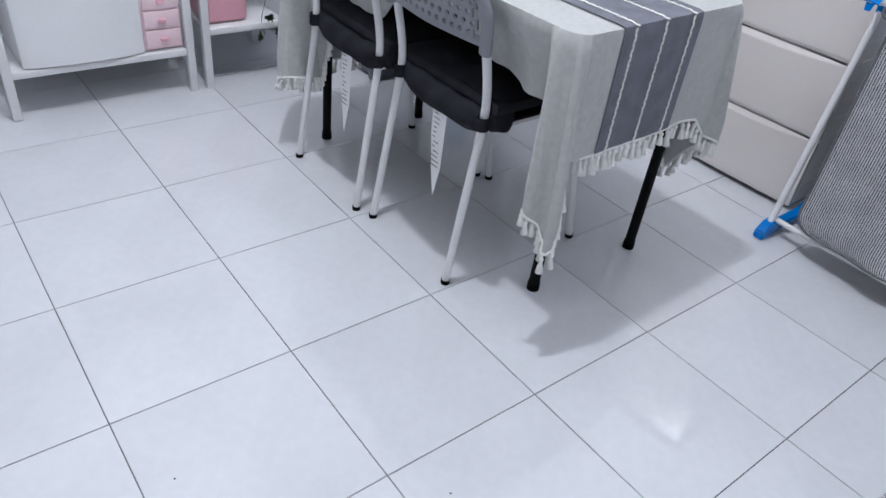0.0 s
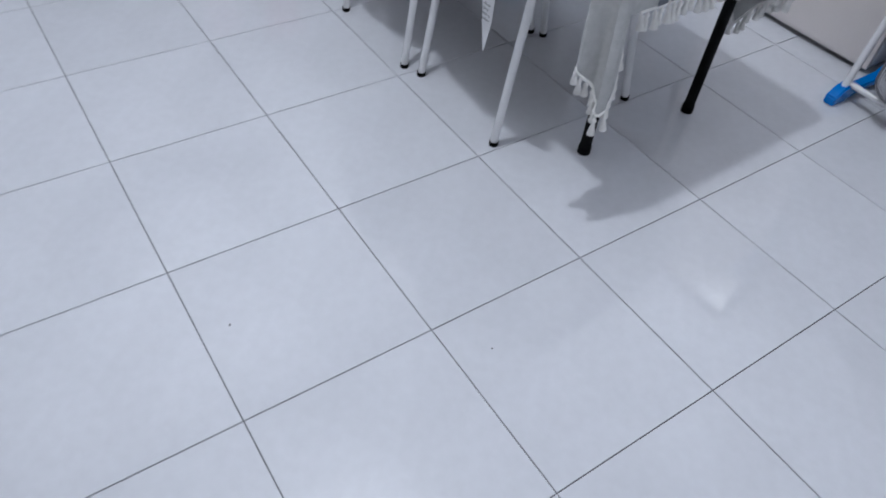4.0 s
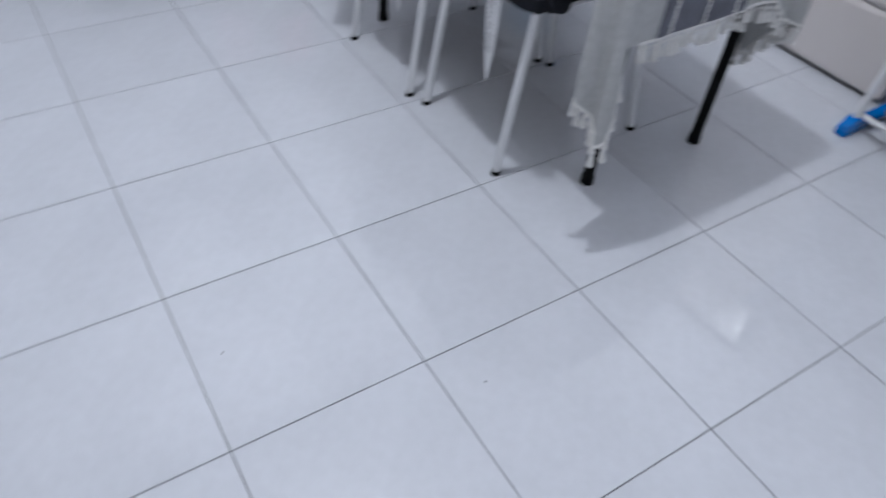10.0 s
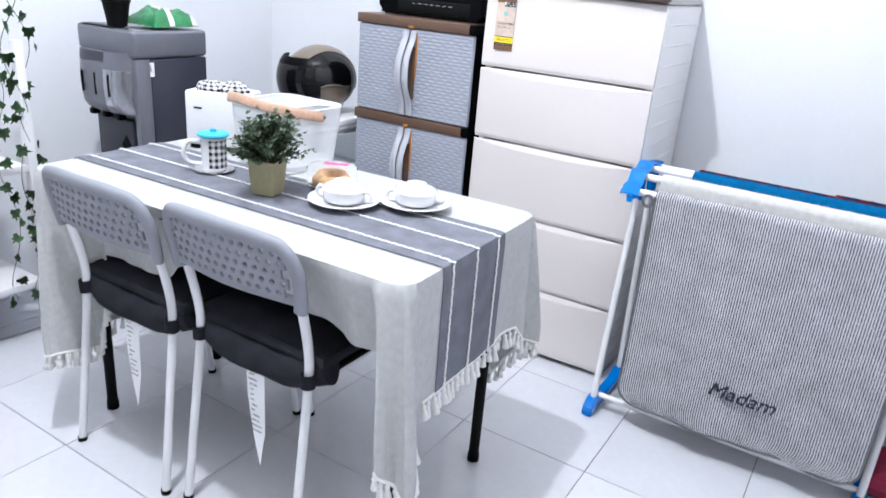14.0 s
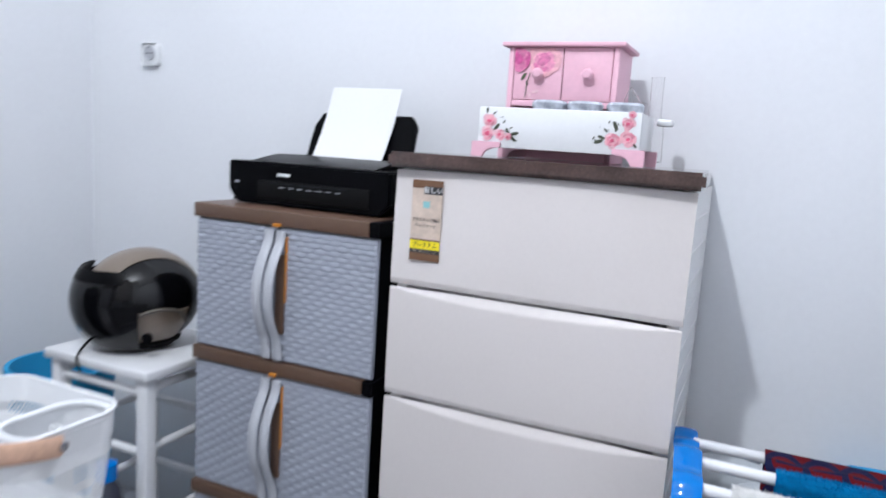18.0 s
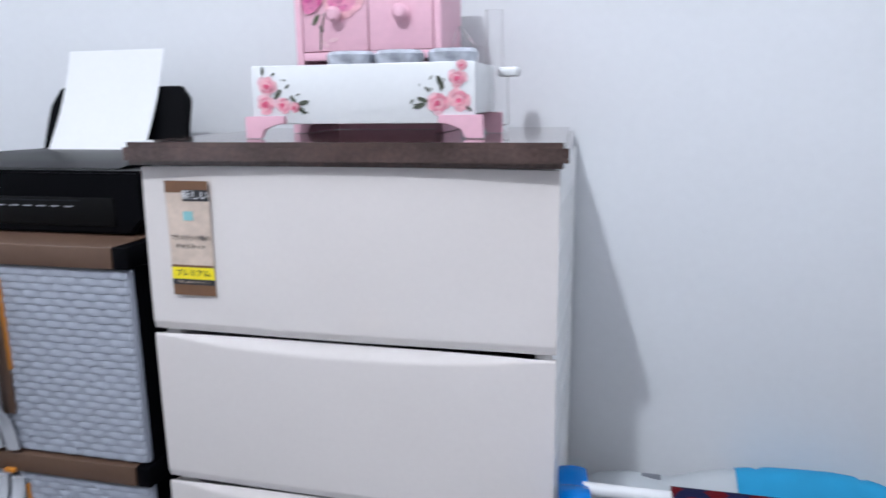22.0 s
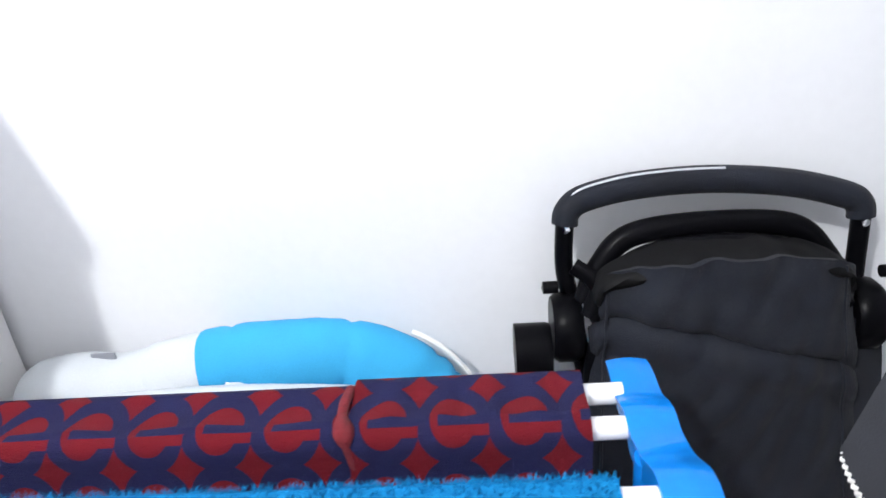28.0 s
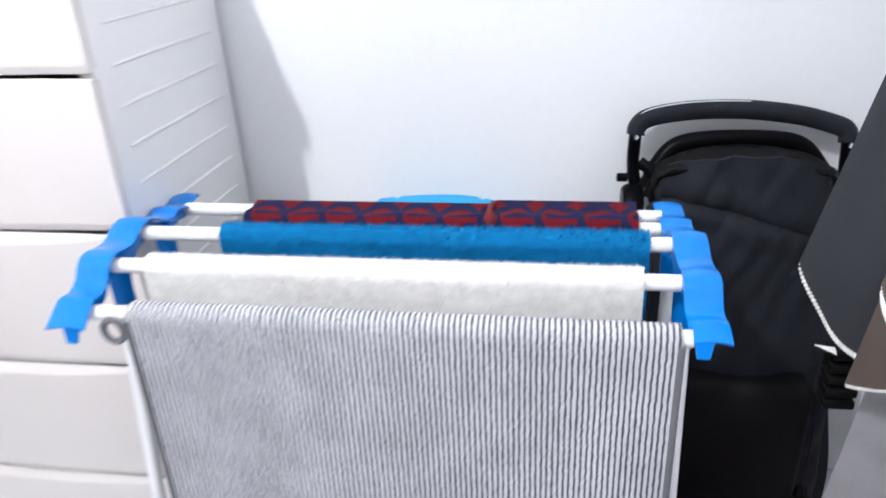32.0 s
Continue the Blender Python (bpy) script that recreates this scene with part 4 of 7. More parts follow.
def rack_end(x, s):
    """A gently waved blue end plate that clips over the bars, flared at its front."""
    line = [(1.475, 0.766), (1.455, 0.768), (1.425, 0.764)]
    for (y0, z0), (y1, z1) in zip(BARS[1:-1], BARS[2:]):
        line += [(y0 + 0.020, z0 + 0.014), (y0, z0 + 0.0185), (y0 - 0.020, z0 + 0.015), ((y0 + y1) / 2, (z0 + z1) / 2 + 0.009)]
    line += [(1.124, 0.764), (1.106, 0.7665), (1.088, 0.758), (1.068, 0.746)] if s < 0 else [(1.130, 0.766), (1.116, 0.767), (1.104, 0.762), (1.092, 0.754)]
    pts = curve_points([(0, y, z) for y, z in line], 5)
    def at(a, b):
        p = pts[round(a * (len(pts) - 1))]
        wide = 0.046 + 0.006 * max(0.0, (a - 0.75) / 0.25) ** 2 - 0.006 * max(0.0, 1 - a / 0.15)
        inner = 0.35 if s < 0 else 0.35 - 0.17 * a
        wide *= 1.0 if s < 0 else 1 - 0.18 * a
        return (x + s * ((b - inner) * wide) + (left_skew(p.y) if s < 0 else 0), p.y, p.z - 0.003 * (2 * b - 1) ** 2)
    top = sheet(at, len(pts) - 1, 5, 0.0035)
    def web(a, b):
        a = 0.04 + 0.88 * a
        p = pts[round(a * (len(pts) - 1))]
        return (x - s * 0.008 + (left_skew(p.y) if s < 0 else 0), p.y, p.z - 0.003 - 0.026 * b * max(0.0, math.sin(a * math.pi)) ** 0.6)
    def tongue(a, b):
        p = pts[-1]
        return (x + s * (0.004 + (0.011 - 0.004 * b) * (2 * a - 1)) + (left_skew(p.y) if s < 0 else 0), p.y + 0.004 - 0.004 * b, p.z - 0.002 - 0.020 * b)
    return merge(top, sheet(web, len(pts) - 1, 3, 0.004), sheet(tongue, 4, 4, 0.003))


for x, s in ((RXL, -1), (RXR, 1)):
    end = part("end_plate", rack_end(x, s), BLUE, rack, "bright blue wavy plastic end")
    for y, z in ((1.205, 0.745), (1.335, 0.750)):
        part("socket", lathe([(0.0105, -0.045), (0.0145, -0.045), (0.016, 0.018), (0, 0.018)], (x, y, z), 16), BLUE, end)
    foot = part("foot", merge(moved(prism([(1.065, 0), (1.125, 0), (1.16, 0.012), (1.31, 0.012), (1.345, 0), (1.405, 0), (1.405, 0.022), (1.385, 0.042), (1.35, 0.05), (1.31, 0.034), (1.16, 0.034), (1.125, 0.056), (1.095, 0.05), (1.065, 0.026)], 0.034, b=0.004), Matrix.Translation((x + 0.017, 0, 0)) @ Matrix.Rotation(radians(90), 4, "Z"))), BLUE, rack, "blue plastic floor foot")
    part("upright", tube([(x, 1.112, 0.035), (x, 1.205, 0.735)], 0.0105, 14), TUBE_WHITE, rack)
    part("upright", tube([(x, 1.368, 0.035), (x, 1.335, 0.735)], 0.0105, 14), TUBE_WHITE, rack)
part("low_bar", tube([(RXL, 1.13, 0.055), (RXR, 1.13, 0.055)], 0.009, 12), TUBE_WHITE, rack)


def hung(x0, x1, bar, front, rear, thick, skew=0.0, wave=0.006, nu=60, nv=60, y2=None, seed=0.0, corner=0.0):
    """A cloth over one bar, or two when y2 is given: front metres hang before it, rear metres behind."""
    y, z = BARS[bar]
    r = 0.0105 + thick + 0.001
    flat = (y2 - y) if y2 else 0.0
    over = math.pi * r + flat
    total = front + over + rear

    def at(a, b):
        s = b * total
        x = x0 + a * (x1 - x0) + skew * (b - 0.5)
        if s < corner:
            x -= (2 * a - 1) * (corner - math.sqrt(corner ** 2 - (corner - s) ** 2))
        w = wave * math.sin(a * 11 + seed) + wave * 0.5 * math.sin(a * 27 + 2 * seed)
        if s < front:
            k = (front - s) / max(front, 0.01)
            return (x, y - r - 0.02 * k ** 2 + w * k, z - (front - s))
        s -= front
        if s < math.pi * r / 2:
            t = s / r
            return (x, y - r * math.cos(t), z + r * math.sin(t))
        s -= math.pi * r / 2
        if s < flat:
            return (x, y + s, z + r - 0.004 * math.sin(s / flat * math.pi) + 0.002 * math.sin(a * 31 + seed))
        s -= flat
        if s < math.pi * r / 2:
            t = s / r
            return (x, y + flat + r * math.sin(t), z + r * math.cos(t))
        s -= math.pi * r / 2
        k = s / max(rear, 0.01)
        return (x, y + flat + r - w * k, z - s)
    return sheet(at, nu, nv, thick, (x1 - x0, total))


def fuzz(x0, x1, bar, drop, count, length, seed, y2=0.0):
    """Loose terry loops standing off a towel."""
    bm, rn = bmesh.new(), random.Random(seed)
    y, z = BARS[bar]
    for _ in range(count):
        x, s = rn.uniform(x0, x1), rn.random()
        if s < 0.75:
            p, d = Vector((x, y - 0.016, z - rn.random() ** 1.3 * drop)), Vector((rn.uniform(-0.5, 0.5), -1, rn.uniform(-0.7, 0.3)))
        else:
            t = rn.uniform(0, math.pi)
            p, d = Vector((x, y - 0.016 * math.cos(t) + (y2 if t > 1.57 else 0), z + 0.016 * math.sin(t))), Vector((rn.uniform(-0.6, 0.6), -math.cos(t), math.sin(t)))
        d = d.normalized() * length * rn.uniform(0.5, 1.3)
        sd = Vector((1, 0, 0)).cross(d).normalized() * 0.0006 + Vector((0.0007, 0, 0))
        bm.faces.new([bm.verts.new(p - sd), bm.verts.new(p + sd), bm.verts.new(p + d)])
    return bm


towel = thing("red_towel", (0.72, 1.40, 0.80), "red hand towel with navy round letters hung on a rack", "towel")
part("towel_cloth", hung(0.415, 1.022, 1, 0.085, 0.30, 0.006, y2=1.432, seed=1.0, wave=0.003), RED_TOWEL, towel)
part("overlap", hung(0.812, 1.024, 1, 0.083, 0.25, 0.0105, y2=1.434, seed=2.2, wave=0.003), RED_TOWEL, towel, "second layer lapped over the first")
part("fold", tube(curve_points([(0.815, 1.366, 0.740), (0.811, 1.366, 0.764), (0.808, 1.378, 0.777), (0.806, 1.40, 0.781), (0.808, 1.43, 0.776)], 5), [0.004] * 6 + [0.007, 0.009, 0.010, 0.010, 0.009, 0.007] + [0.005] * 9, 10), TOWEL_RED, towel, "rolled red towel edge")
towel = thing("blue_towel", (0.73, 1.277, 0.80), "bright blue fluffy terry towel hung on a rack", "towel")
part("towel_cloth", hung(0.43, 1.028, 2, 0.45, 0.30, 0.006, seed=2.0), BLUE_TOWEL, towel)
tagged(part("pile", fuzz(0.43, 1.028, 2, 0.14, 15000, 0.0065, 5), BLUE_TOWEL, towel, "", False), kind="stuff")
towel = thing("white_towel", (0.7, 1.183, 0.79), "white fluffy terry towel hung on a rack", "towel")
part("towel_cloth", hung(0.365, 1.012, 3, 0.42, 0.30, 0.007, seed=3.0), WHITE_TOWEL, towel)
tagged(part("pile", fuzz(0.365, 1.012, 3, 0.12, 15000, 0.006, 6), WHITE_TOWEL, towel, "", False), kind="stuff")
bm_mat = thing("striped_bath_mat", (0.71, 1.10, 0.76), "white bath mat with thin grey stripes and lettering, hung up", "bath mat")
part("mat_cloth", hung(0.378, 1.048, 4, 0.655, 0.30, 0.006, seed=0.5, wave=0.008, nu=90, nv=110, corner=0.055), STRIPE_TOWEL, bm_mat)


def mat_edge(u):
    """The mat's bound edge, down one side, round the corner, along the hem and up the other side; u from -1 to 1."""
    x0, x1, r, drop = 0.378, 1.048, 0.055, 0.655
    mid, run = (x0 + x1) / 2, (x1 - x0) / 2 - r
    arc = r * math.pi / 2
    d, sg = abs(u) * (run + arc + drop - r), 1 if u > 0 else -1
    if d < run:
        x, z = d, drop
    elif d < run + arc:
        t = (d - run) / r
        x, z = run + r * math.sin(t), drop - r + r * math.cos(t)
    else:
        x, z = run + r, drop - r - (d - run - arc)
    x = mid + sg * x
    k, a = max(0.0, z / drop), (x - x0) / (x1 - x0)
    w = 0.008 * math.sin(a * 11 + 0.5) + 0.004 * math.sin(a * 27 + 1)
    return (x, BARS[4][0] - 0.0175 - 0.02 * k ** 2 + w * k, BARS[4][1] - z)


part("edge_binding", tube([mat_edge(-1 + k / 80) for k in range(161)], 0.0042, 8), GREY_EDGE, bm_mat, "grey bound edge")
part("hanging_loop", tube([(0.358 + 0.014 * math.cos(k * math.tau / 14), 1.088, 0.733 + 0.016 * math.sin(k * math.tau / 14)) for k in range(14)], 0.0045, 8, True), GREY_EDGE, bm_mat, "grey hanging loop")
lettering("lettering", "Madam", 0.062, Matrix.Translation((0.722, 1.062, 0.243)) @ Matrix.Rotation(radians(91.5), 4, "X"), NAVY, bm_mat, 0.3, 0.002)

# ---- pram ----
pram = thing("folded_pram", (1.24, 1.62, 0), "folded black pram with padded handle leaning at a wall", "pram")
arch = curve_points([(1.043, 1.702, 0.806), (1.047, 1.706, 0.822), (1.070, 1.712, 0.836), (1.14, 1.722, 0.845), (1.24, 1.726, 0.846), (1.34, 1.724, 0.836), (1.412, 1.72, 0.818), (1.431, 1.716, 0.806), (1.434, 1.712, 0.790)], 8)
grip = part("handle_grip", tube(arch, 0.0175, 14), PRAM_CLOTH, pram, "padded dark grey handle")
part("piping", tube([p + Vector((0, -0.006, 0.0165)) for p in arch[2:34]], 0.0018, 6), HANDLE, grip, "pale piping")
for pts in ([(1.043, 1.702, 0.810), (1.042, 1.70, 0.75), (1.05, 1.69, 0.70), (1.075, 1.66, 0.55), (1.10, 1.60, 0.25), (1.11, 1.56, 0.09)], [(1.434, 1.712, 0.793), (1.438, 1.71, 0.73), (1.43, 1.69, 0.68), (1.41, 1.66, 0.55), (1.385, 1.60, 0.25), (1.375, 1.56, 0.09)]):
    tubep = part("frame_tube", tube(curve_points(pts, 6), 0.0125, 12), BLACK, pram)
    x, y, z = pts[0]
    part("bolt", moved(lathe([(0, 0), (0.005, 0), (0.005, 0.003), (0, 0.004)], n=12), Matrix.Translation((x, y - 0.012, z - 0.005)) @ Matrix.Rotation(radians(90), 4, "X")), CHROME, tubep)
for s, x in ((-1, 1.042), (1, 1.437)):
    part("joint", moved(lathe([(0, -0.02), (0.04, -0.02), (0.046, -0.012), (0.046, 0.012), (0.04, 0.02), (0, 0.02)], n=24), Matrix.Translation((x, 1.675, 0.672)) @ Matrix.Rotation(radians(90), 4, "Y")), BLACK, pram)
    part("knob", moved(lathe([(0, 0), (0.008, 0), (0.008, 0.02), (0, 0.022)], n=14), Matrix.Translation((x + s * 0.012, 1.67, 0.735)) @ Matrix.Rotation(radians(90 * s), 4, "Y")), BLACK, pram)
part("hub", moved(lathe([(0, 0), (0.036, 0), (0.038, 0.006), (0.038, 0.05), (0, 0.052)], n=24), Matrix.Translation((1.02, 1.665, 0.642)) @ Matrix.Rotation(radians(-90), 4, "Y")), BLACK, pram)
part("canopy_bow", merge(tube(curve_points([(1.065, 1.665, 0.715), (1.085, 1.675, 0.758), (1.125, 1.685, 0.794), (1.22, 1.69, 0.803), (1.33, 1.685, 0.797), (1.375, 1.675, 0.76), (1.40, 1.665, 0.715)], 8), 0.0155, 14), tube(curve_points([(1.07, 1.645, 0.705), (1.09, 1.655, 0.745), (1.14, 1.665, 0.775), (1.22, 1.668, 0.785), (1.31, 1.665, 0.778), (1.365, 1.655, 0.75), (1.395, 1.645, 0.705)], 8), 0.0135, 14)), BLACK, pram)


def pram_panel(a, b):
    """A canvas back, creased along one slanting seam and slack below it."""
    x = 1.078 + 0.322 * a + (0.05 * a - 0.012) * min(1, 2 * b)
    crease = b - (0.085 + 0.13 * a)
    wr = 0.0035 * math.sin(a * 7 + b * 12) * b + 0.011 * noise.noise((a * 5, b * 8, 0.3)) + 0.006 * noise.noise((a * 13 + b * 9, b * 12, 2.3))
    wr += 0.011 * math.exp(-(crease / 0.010) ** 2) - 0.008 * math.exp(-((crease - 0.035) / 0.03) ** 2) - 0.006 * math.exp(-((crease + 0.04) / 0.03) ** 2)
    y = 1.662 - 0.05 * math.sin(a * math.pi) ** 0.6 - 0.10 * b + wr
    z = 0.735 + 0.060 * math.sin(a * math.pi) ** 0.35 - (0.64 + 0.06 * math.sin(a * math.pi)) * b
    return (x, y, z)


seat = part("seat_cover", sheet(pram_panel, 70, 120, 0.008), PRAM_CLOTH, pram, "charcoal canvas back panel with seams")
for a in (0.035, 0.93):
    part("seam", tube([Vector(pram_panel(a, k / 40)) + Vector((0, -0.0105, 0)) for k in range(41)], 0.0024, 6), PRAM_CLOTH, seat)


def fold_at(a, b):
    """Slack cloth gathered under the folded canopy's bows."""
    top = Vector((1.075 + 0.318 * a, 1.652 + 0.02 * math.sin(a * math.pi), 0.742 + 0.052 * math.sin(a * math.pi) ** 0.35))
    low = Vector(pram_panel(a, 0.03)) + Vector((0, 0.004, 0))
    return top.lerp(low, b) + Vector((0, -0.022 * math.sin(b * math.pi) + 0.006 * noise.noise((a * 12, b * 4, 5.0)), 0.004 * noise.noise((a * 9, b * 3, 8.0))))


part("canopy_cloth", sheet(fold_at, 50, 14, 0.004), MATT_BLACK, pram, "black folded canopy cloth")
part("side_flap", sheet(lambda a, b: (1.385 + 0.075 * a + 0.01 * math.sin(b * 9), 1.645 + 0.02 * a - 0.09 * b, 0.70 - 0.05 * a - 0.58 * b), 8, 30, 0.006), PRAM_CLOTH, pram)
part("joint_arc", tube(curve_points([(1.050, 1.668, 0.765), (1.078, 1.655, 0.745), (1.085, 1.648, 0.70), (1.075, 1.645, 0.64), (1.07, 1.645, 0.56)], 7), 0.0115, 12, flat=0.7, up=(0, 1, 0)), BLACK, pram)
part("lower_body", box(1.10, 1.39, 1.50, 1.62, 0.06, 0.40, 0.03, 3), MATT_BLACK, pram)
for x in (1.085, 1.405):
    w = part("wheel", moved(lathe([(0.03, -0.012), (0.07, -0.014), (0.078, -0.006), (0.078, 0.006), (0.07, 0.014), (0.03, 0.012), (0.03, -0.012)], n=28), Matrix.Translation((x, 1.56, 0.079)) @ Matrix.Rotation(radians(90), 4, "Y")), MATT_BLACK, pram)
    part("hub_cap", moved(lathe([(0, -0.013), (0.03, -0.013), (0.03, 0.013), (0, 0.013)], n=20), Matrix.Translation((x, 1.56, 0.079)) @ Matrix.Rotation(radians(90), 4, "Y")), CHAIR_GREY, w)
part("accordion_strap", merge(*[box(1.335, 1.385, 1.36, 1.40, 0.47 + 0.022 * k, 0.486 + 0.022 * k, 0.005) for k in range(5)]), MATT_BLACK, pram)

squeeze = Matrix.Translation((-0.195, 0, 0)) @ Matrix.Diagonal((0.94, 1, 1, 1)) @ Matrix.Translation((0.195, 0, 0))
for piece in pram.children_recursive:
    piece.data.transform(squeeze)

# ---- garments by the pram ----


def garment(corners, fold, thick, waves, seed, sag=0.03):
    """A hanging cloth between four corners (top left, top right, bottom left, bottom right) with soft folds."""
    tl, tr, bl, br = [Vector(c) for c in corners]
    def at(a, b):
        p = tl.lerp(tr, a).lerp(bl.lerp(br, a), b)
        nrm = (tr - tl + br - bl).cross(Vector((0, 0, 1))).normalized()
        return p + nrm * (fold * math.sin(a * waves * math.pi + seed) * (0.4 + 0.6 * b) + 0.3 * fold * math.sin(a * 17 + seed * 3)) + Vector((0, 0, -sag * math.sin(a * math.pi) * b))
    return sheet(at, 40, 40, thick), at


def lace(at, n, r=0.0043, t0=0.0, t1=1.0, side=False):
    bm = bmesh.new()
    for k in range(n):
        u = t0 + (t1 - t0) * k / (n - 1)
        p = Vector(at(u, 1.0)) if not side else Vector(at(0.0, u))
        bmesh.ops.create_icosphere(bm, subdivisions=1, radius=r * (0.8 + 0.2 * (k % 2)), matrix=Matrix.Translation(p + Vector((-0.003, -0.004, -0.001 - 1.1 * r * (k % 2)))))
    return bm


g = thing("grey_garment", (1.42, 1.32, 1.62), "charcoal cloth garment with white crochet hem, hung up", "garment")
bm, at = garment(((1.44, 1.325, 1.62), (1.53, 1.23, 1.62), (1.274, 1.416, 0.697), (1.385, 1.215, 0.610)), 0.012, 0.006, 2.2, 0.4, 0.055)
cloth_part = part("cloth", bm, GREY_CLOTH, g)
part("lace_hem", lace(at, 112, 0.0036), COTTON, cloth_part, "white crochet lace edge")
part("care_label", moved(prism([(-0.012, -0.012), (0.016, -0.006), (0.012, 0.014)], 0.0006), Matrix.Translation((1.300, 1.352, 0.585)) @ Matrix.Rotation(radians(90), 4, "X")), PAPER, cloth_part, "small white label")
g = thing("brown_garment", (1.45, 1.20, 1.60), "brown cloth garment with white lace hem, hung up", "garment")
bm, at = garment(((1.45, 1.29, 1.60), (1.55, 1.16, 1.60), (1.315, 1.285, 0.578), (1.42, 1.12, 0.69)), 0.010, 0.006, 3.0, 1.4, 0.012)
cloth_part = part("cloth", bm, BROWN_CLOTH, g)
part("lace_hem", lace(at, 110, 0.0020), COTTON, cloth_part, "white lace edge")
bm, at = garment(((1.43, 1.17, 1.60), (1.55, 1.06, 1.60), (1.29, 1.20, 0.775), (1.37, 1.085, 0.655)), 0.012, 0.005, 3.0, 0.2)
part("front_layer", bm, BROWN_CLOTH, cloth_part)
part("layer_lace", lace(at, 140, 0.0034), COTTON, cloth_part, "white lace edge")
g = thing("pale_garment", (1.50, 1.25, 1.62), "pale grey cloth garment hanging behind the brown one", "garment")
bm, at = garment(((1.49, 1.345, 1.62), (1.61, 1.15, 1.62), (1.335, 1.335, 0.25), (1.53, 1.17, 0.25)), 0.014, 0.005, 4.0, 2.0)
part("cloth", bm, PALE_CLOTH, g)
hooks = thing("wall_hook_rail", (XE - 0.01, 1.24, 1.64), "white hook rail on the wall holding garments", "hook rail")
part("rail", box(XE - 0.02, XE - 0.001, 1.0, 1.5, 1.62, 1.66, 0.003), WHITE_PLASTIC, hooks)
for y in (1.15, 1.25, 1.36):
    part("hook", tube(curve_points([(XE - 0.02, y, 1.645), (XE - 0.10, y, 1.635), (1.50, y, 1.62), (1.46, y, 1.63)], 5), 0.006, 8), CHROME, hooks)
single("crimson_cloth", moved(puffed(-0.16, 0.16, -0.09, 0.09, 0, 0.11, False), Matrix.Translation((1.24, 1.27, 0.0))), CRIMSON, "crimson cloth lying crumpled on the floor", "cloth")

# ---- cushion behind the rack ----
cush = thing("baby_lounger", (0.63, 1.69, 0), "white and blue padded baby lounger standing against a wall", "cushion")


def bolster(pts, radii, seed):
    bm = tube(pts, radii, 20)
    for v in bm.verts:
        crease = abs(noise.noise(Vector((v.co.x * 30 + seed, v.co.z * 9, v.co.y * 6))))
        v.co += Vector((0, -1, 0.4)) * (0.007 * noise.noise(v.co * 13 + Vector((seed, 0, 0))) + (0.012 * min(crease, 0.35) if seed == 3 else 0))
    return bm


rim = [(0.300, 1.69, 0.05), (0.296, 1.70, 0.35), (0.300, 1.70, 0.555), (0.345, 1.695, 0.596), (0.42, 1.70, 0.590), (0.48, 1.70, 0.602)]
part("white_rim", bolster(curve_points(rim, 8), 0.047, 1), PILLOW, cush)
mid = curve_points([(0.48, 1.70, 0.602), (0.52, 1.70, 0.612), (0.565, 1.70, 0.618)], 6)
part("white_top", bolster(mid, 0.05, 2), PILLOW, cush)
blue_pts = curve_points([(0.555, 1.70, 0.618), (0.62, 1.698, 0.626), (0.72, 1.697, 0.628), (0.79, 1.695, 0.612), (0.85, 1.69, 0.565), (0.885, 1.69, 0.48), (0.91, 1.69, 0.3), (0.90, 1.69, 0.06)], 8)
part("blue_cover", bolster(blue_pts, [0.0495 if k in (5, 19, 30, 33, 38) else 0.053 for k in range(len(blue_pts))], 3), BLUE_PILLOW, cush, "blue cotton cover with gathered folds")
part("cover_slit", box(0.59, 0.625, 1.640, 1.648, 0.622, 0.630, 0.003), PILLOW, cush)
part("white_piping", tube([Vector(p) + Vector((0.045, 0.03, 0.03)) for p in blue_pts[24:44]], 0.004, 8), COTTON, cush)
part("pad", moved(puffed(-0.25, 0.25, -0.27, 0.27, -0.035, 0.035), Matrix.Translation((0.62, 1.655, 0.325)) @ Matrix.Rotation(radians(90), 4, "X")), PILLOW, cush, "white quilted inner pad")
inner = curve_points([(0.365, 1.640, 0.50), (0.40, 1.628, 0.572), (0.50, 1.618, 0.594), (0.64, 1.616, 0.596), (0.76, 1.620, 0.585), (0.82, 1.635, 0.55), (0.84, 1.65, 0.46)], 8)
part("inner_edge", bolster(inner, 0.040, 2), PILLOW, cush, "white quilted inner edge")
part("tag", box(0.385, 0.42, 1.70, 1.703, 0.632, 0.646, 0.001), CHAIR_GREY, cush, "small printed fabric tag")
single("navy_bag", moved(puffed(-0.2, 0.2, -0.09, 0.09, 0, 0.36, False), Matrix.Translation((0.62, 1.52, 0))), NAVY, "dark navy soft bag on the floor behind the rack", "bag")

# ---- floor mat ----
fm = single("floor_mat", moved(prism([(x, z) for x, z in rounded(0.58, 0.58, 0.05)], -0.012, b=0.004), Matrix.Translation((1.30, 0.625, 0.0015)) @ Matrix.Rotation(radians(90), 4, "X") @ Matrix.Rotation(radians(0), 4, "Z")), MAT_FABRIC, "dark blue-grey shaggy floor mat with rounded corners", "mat")


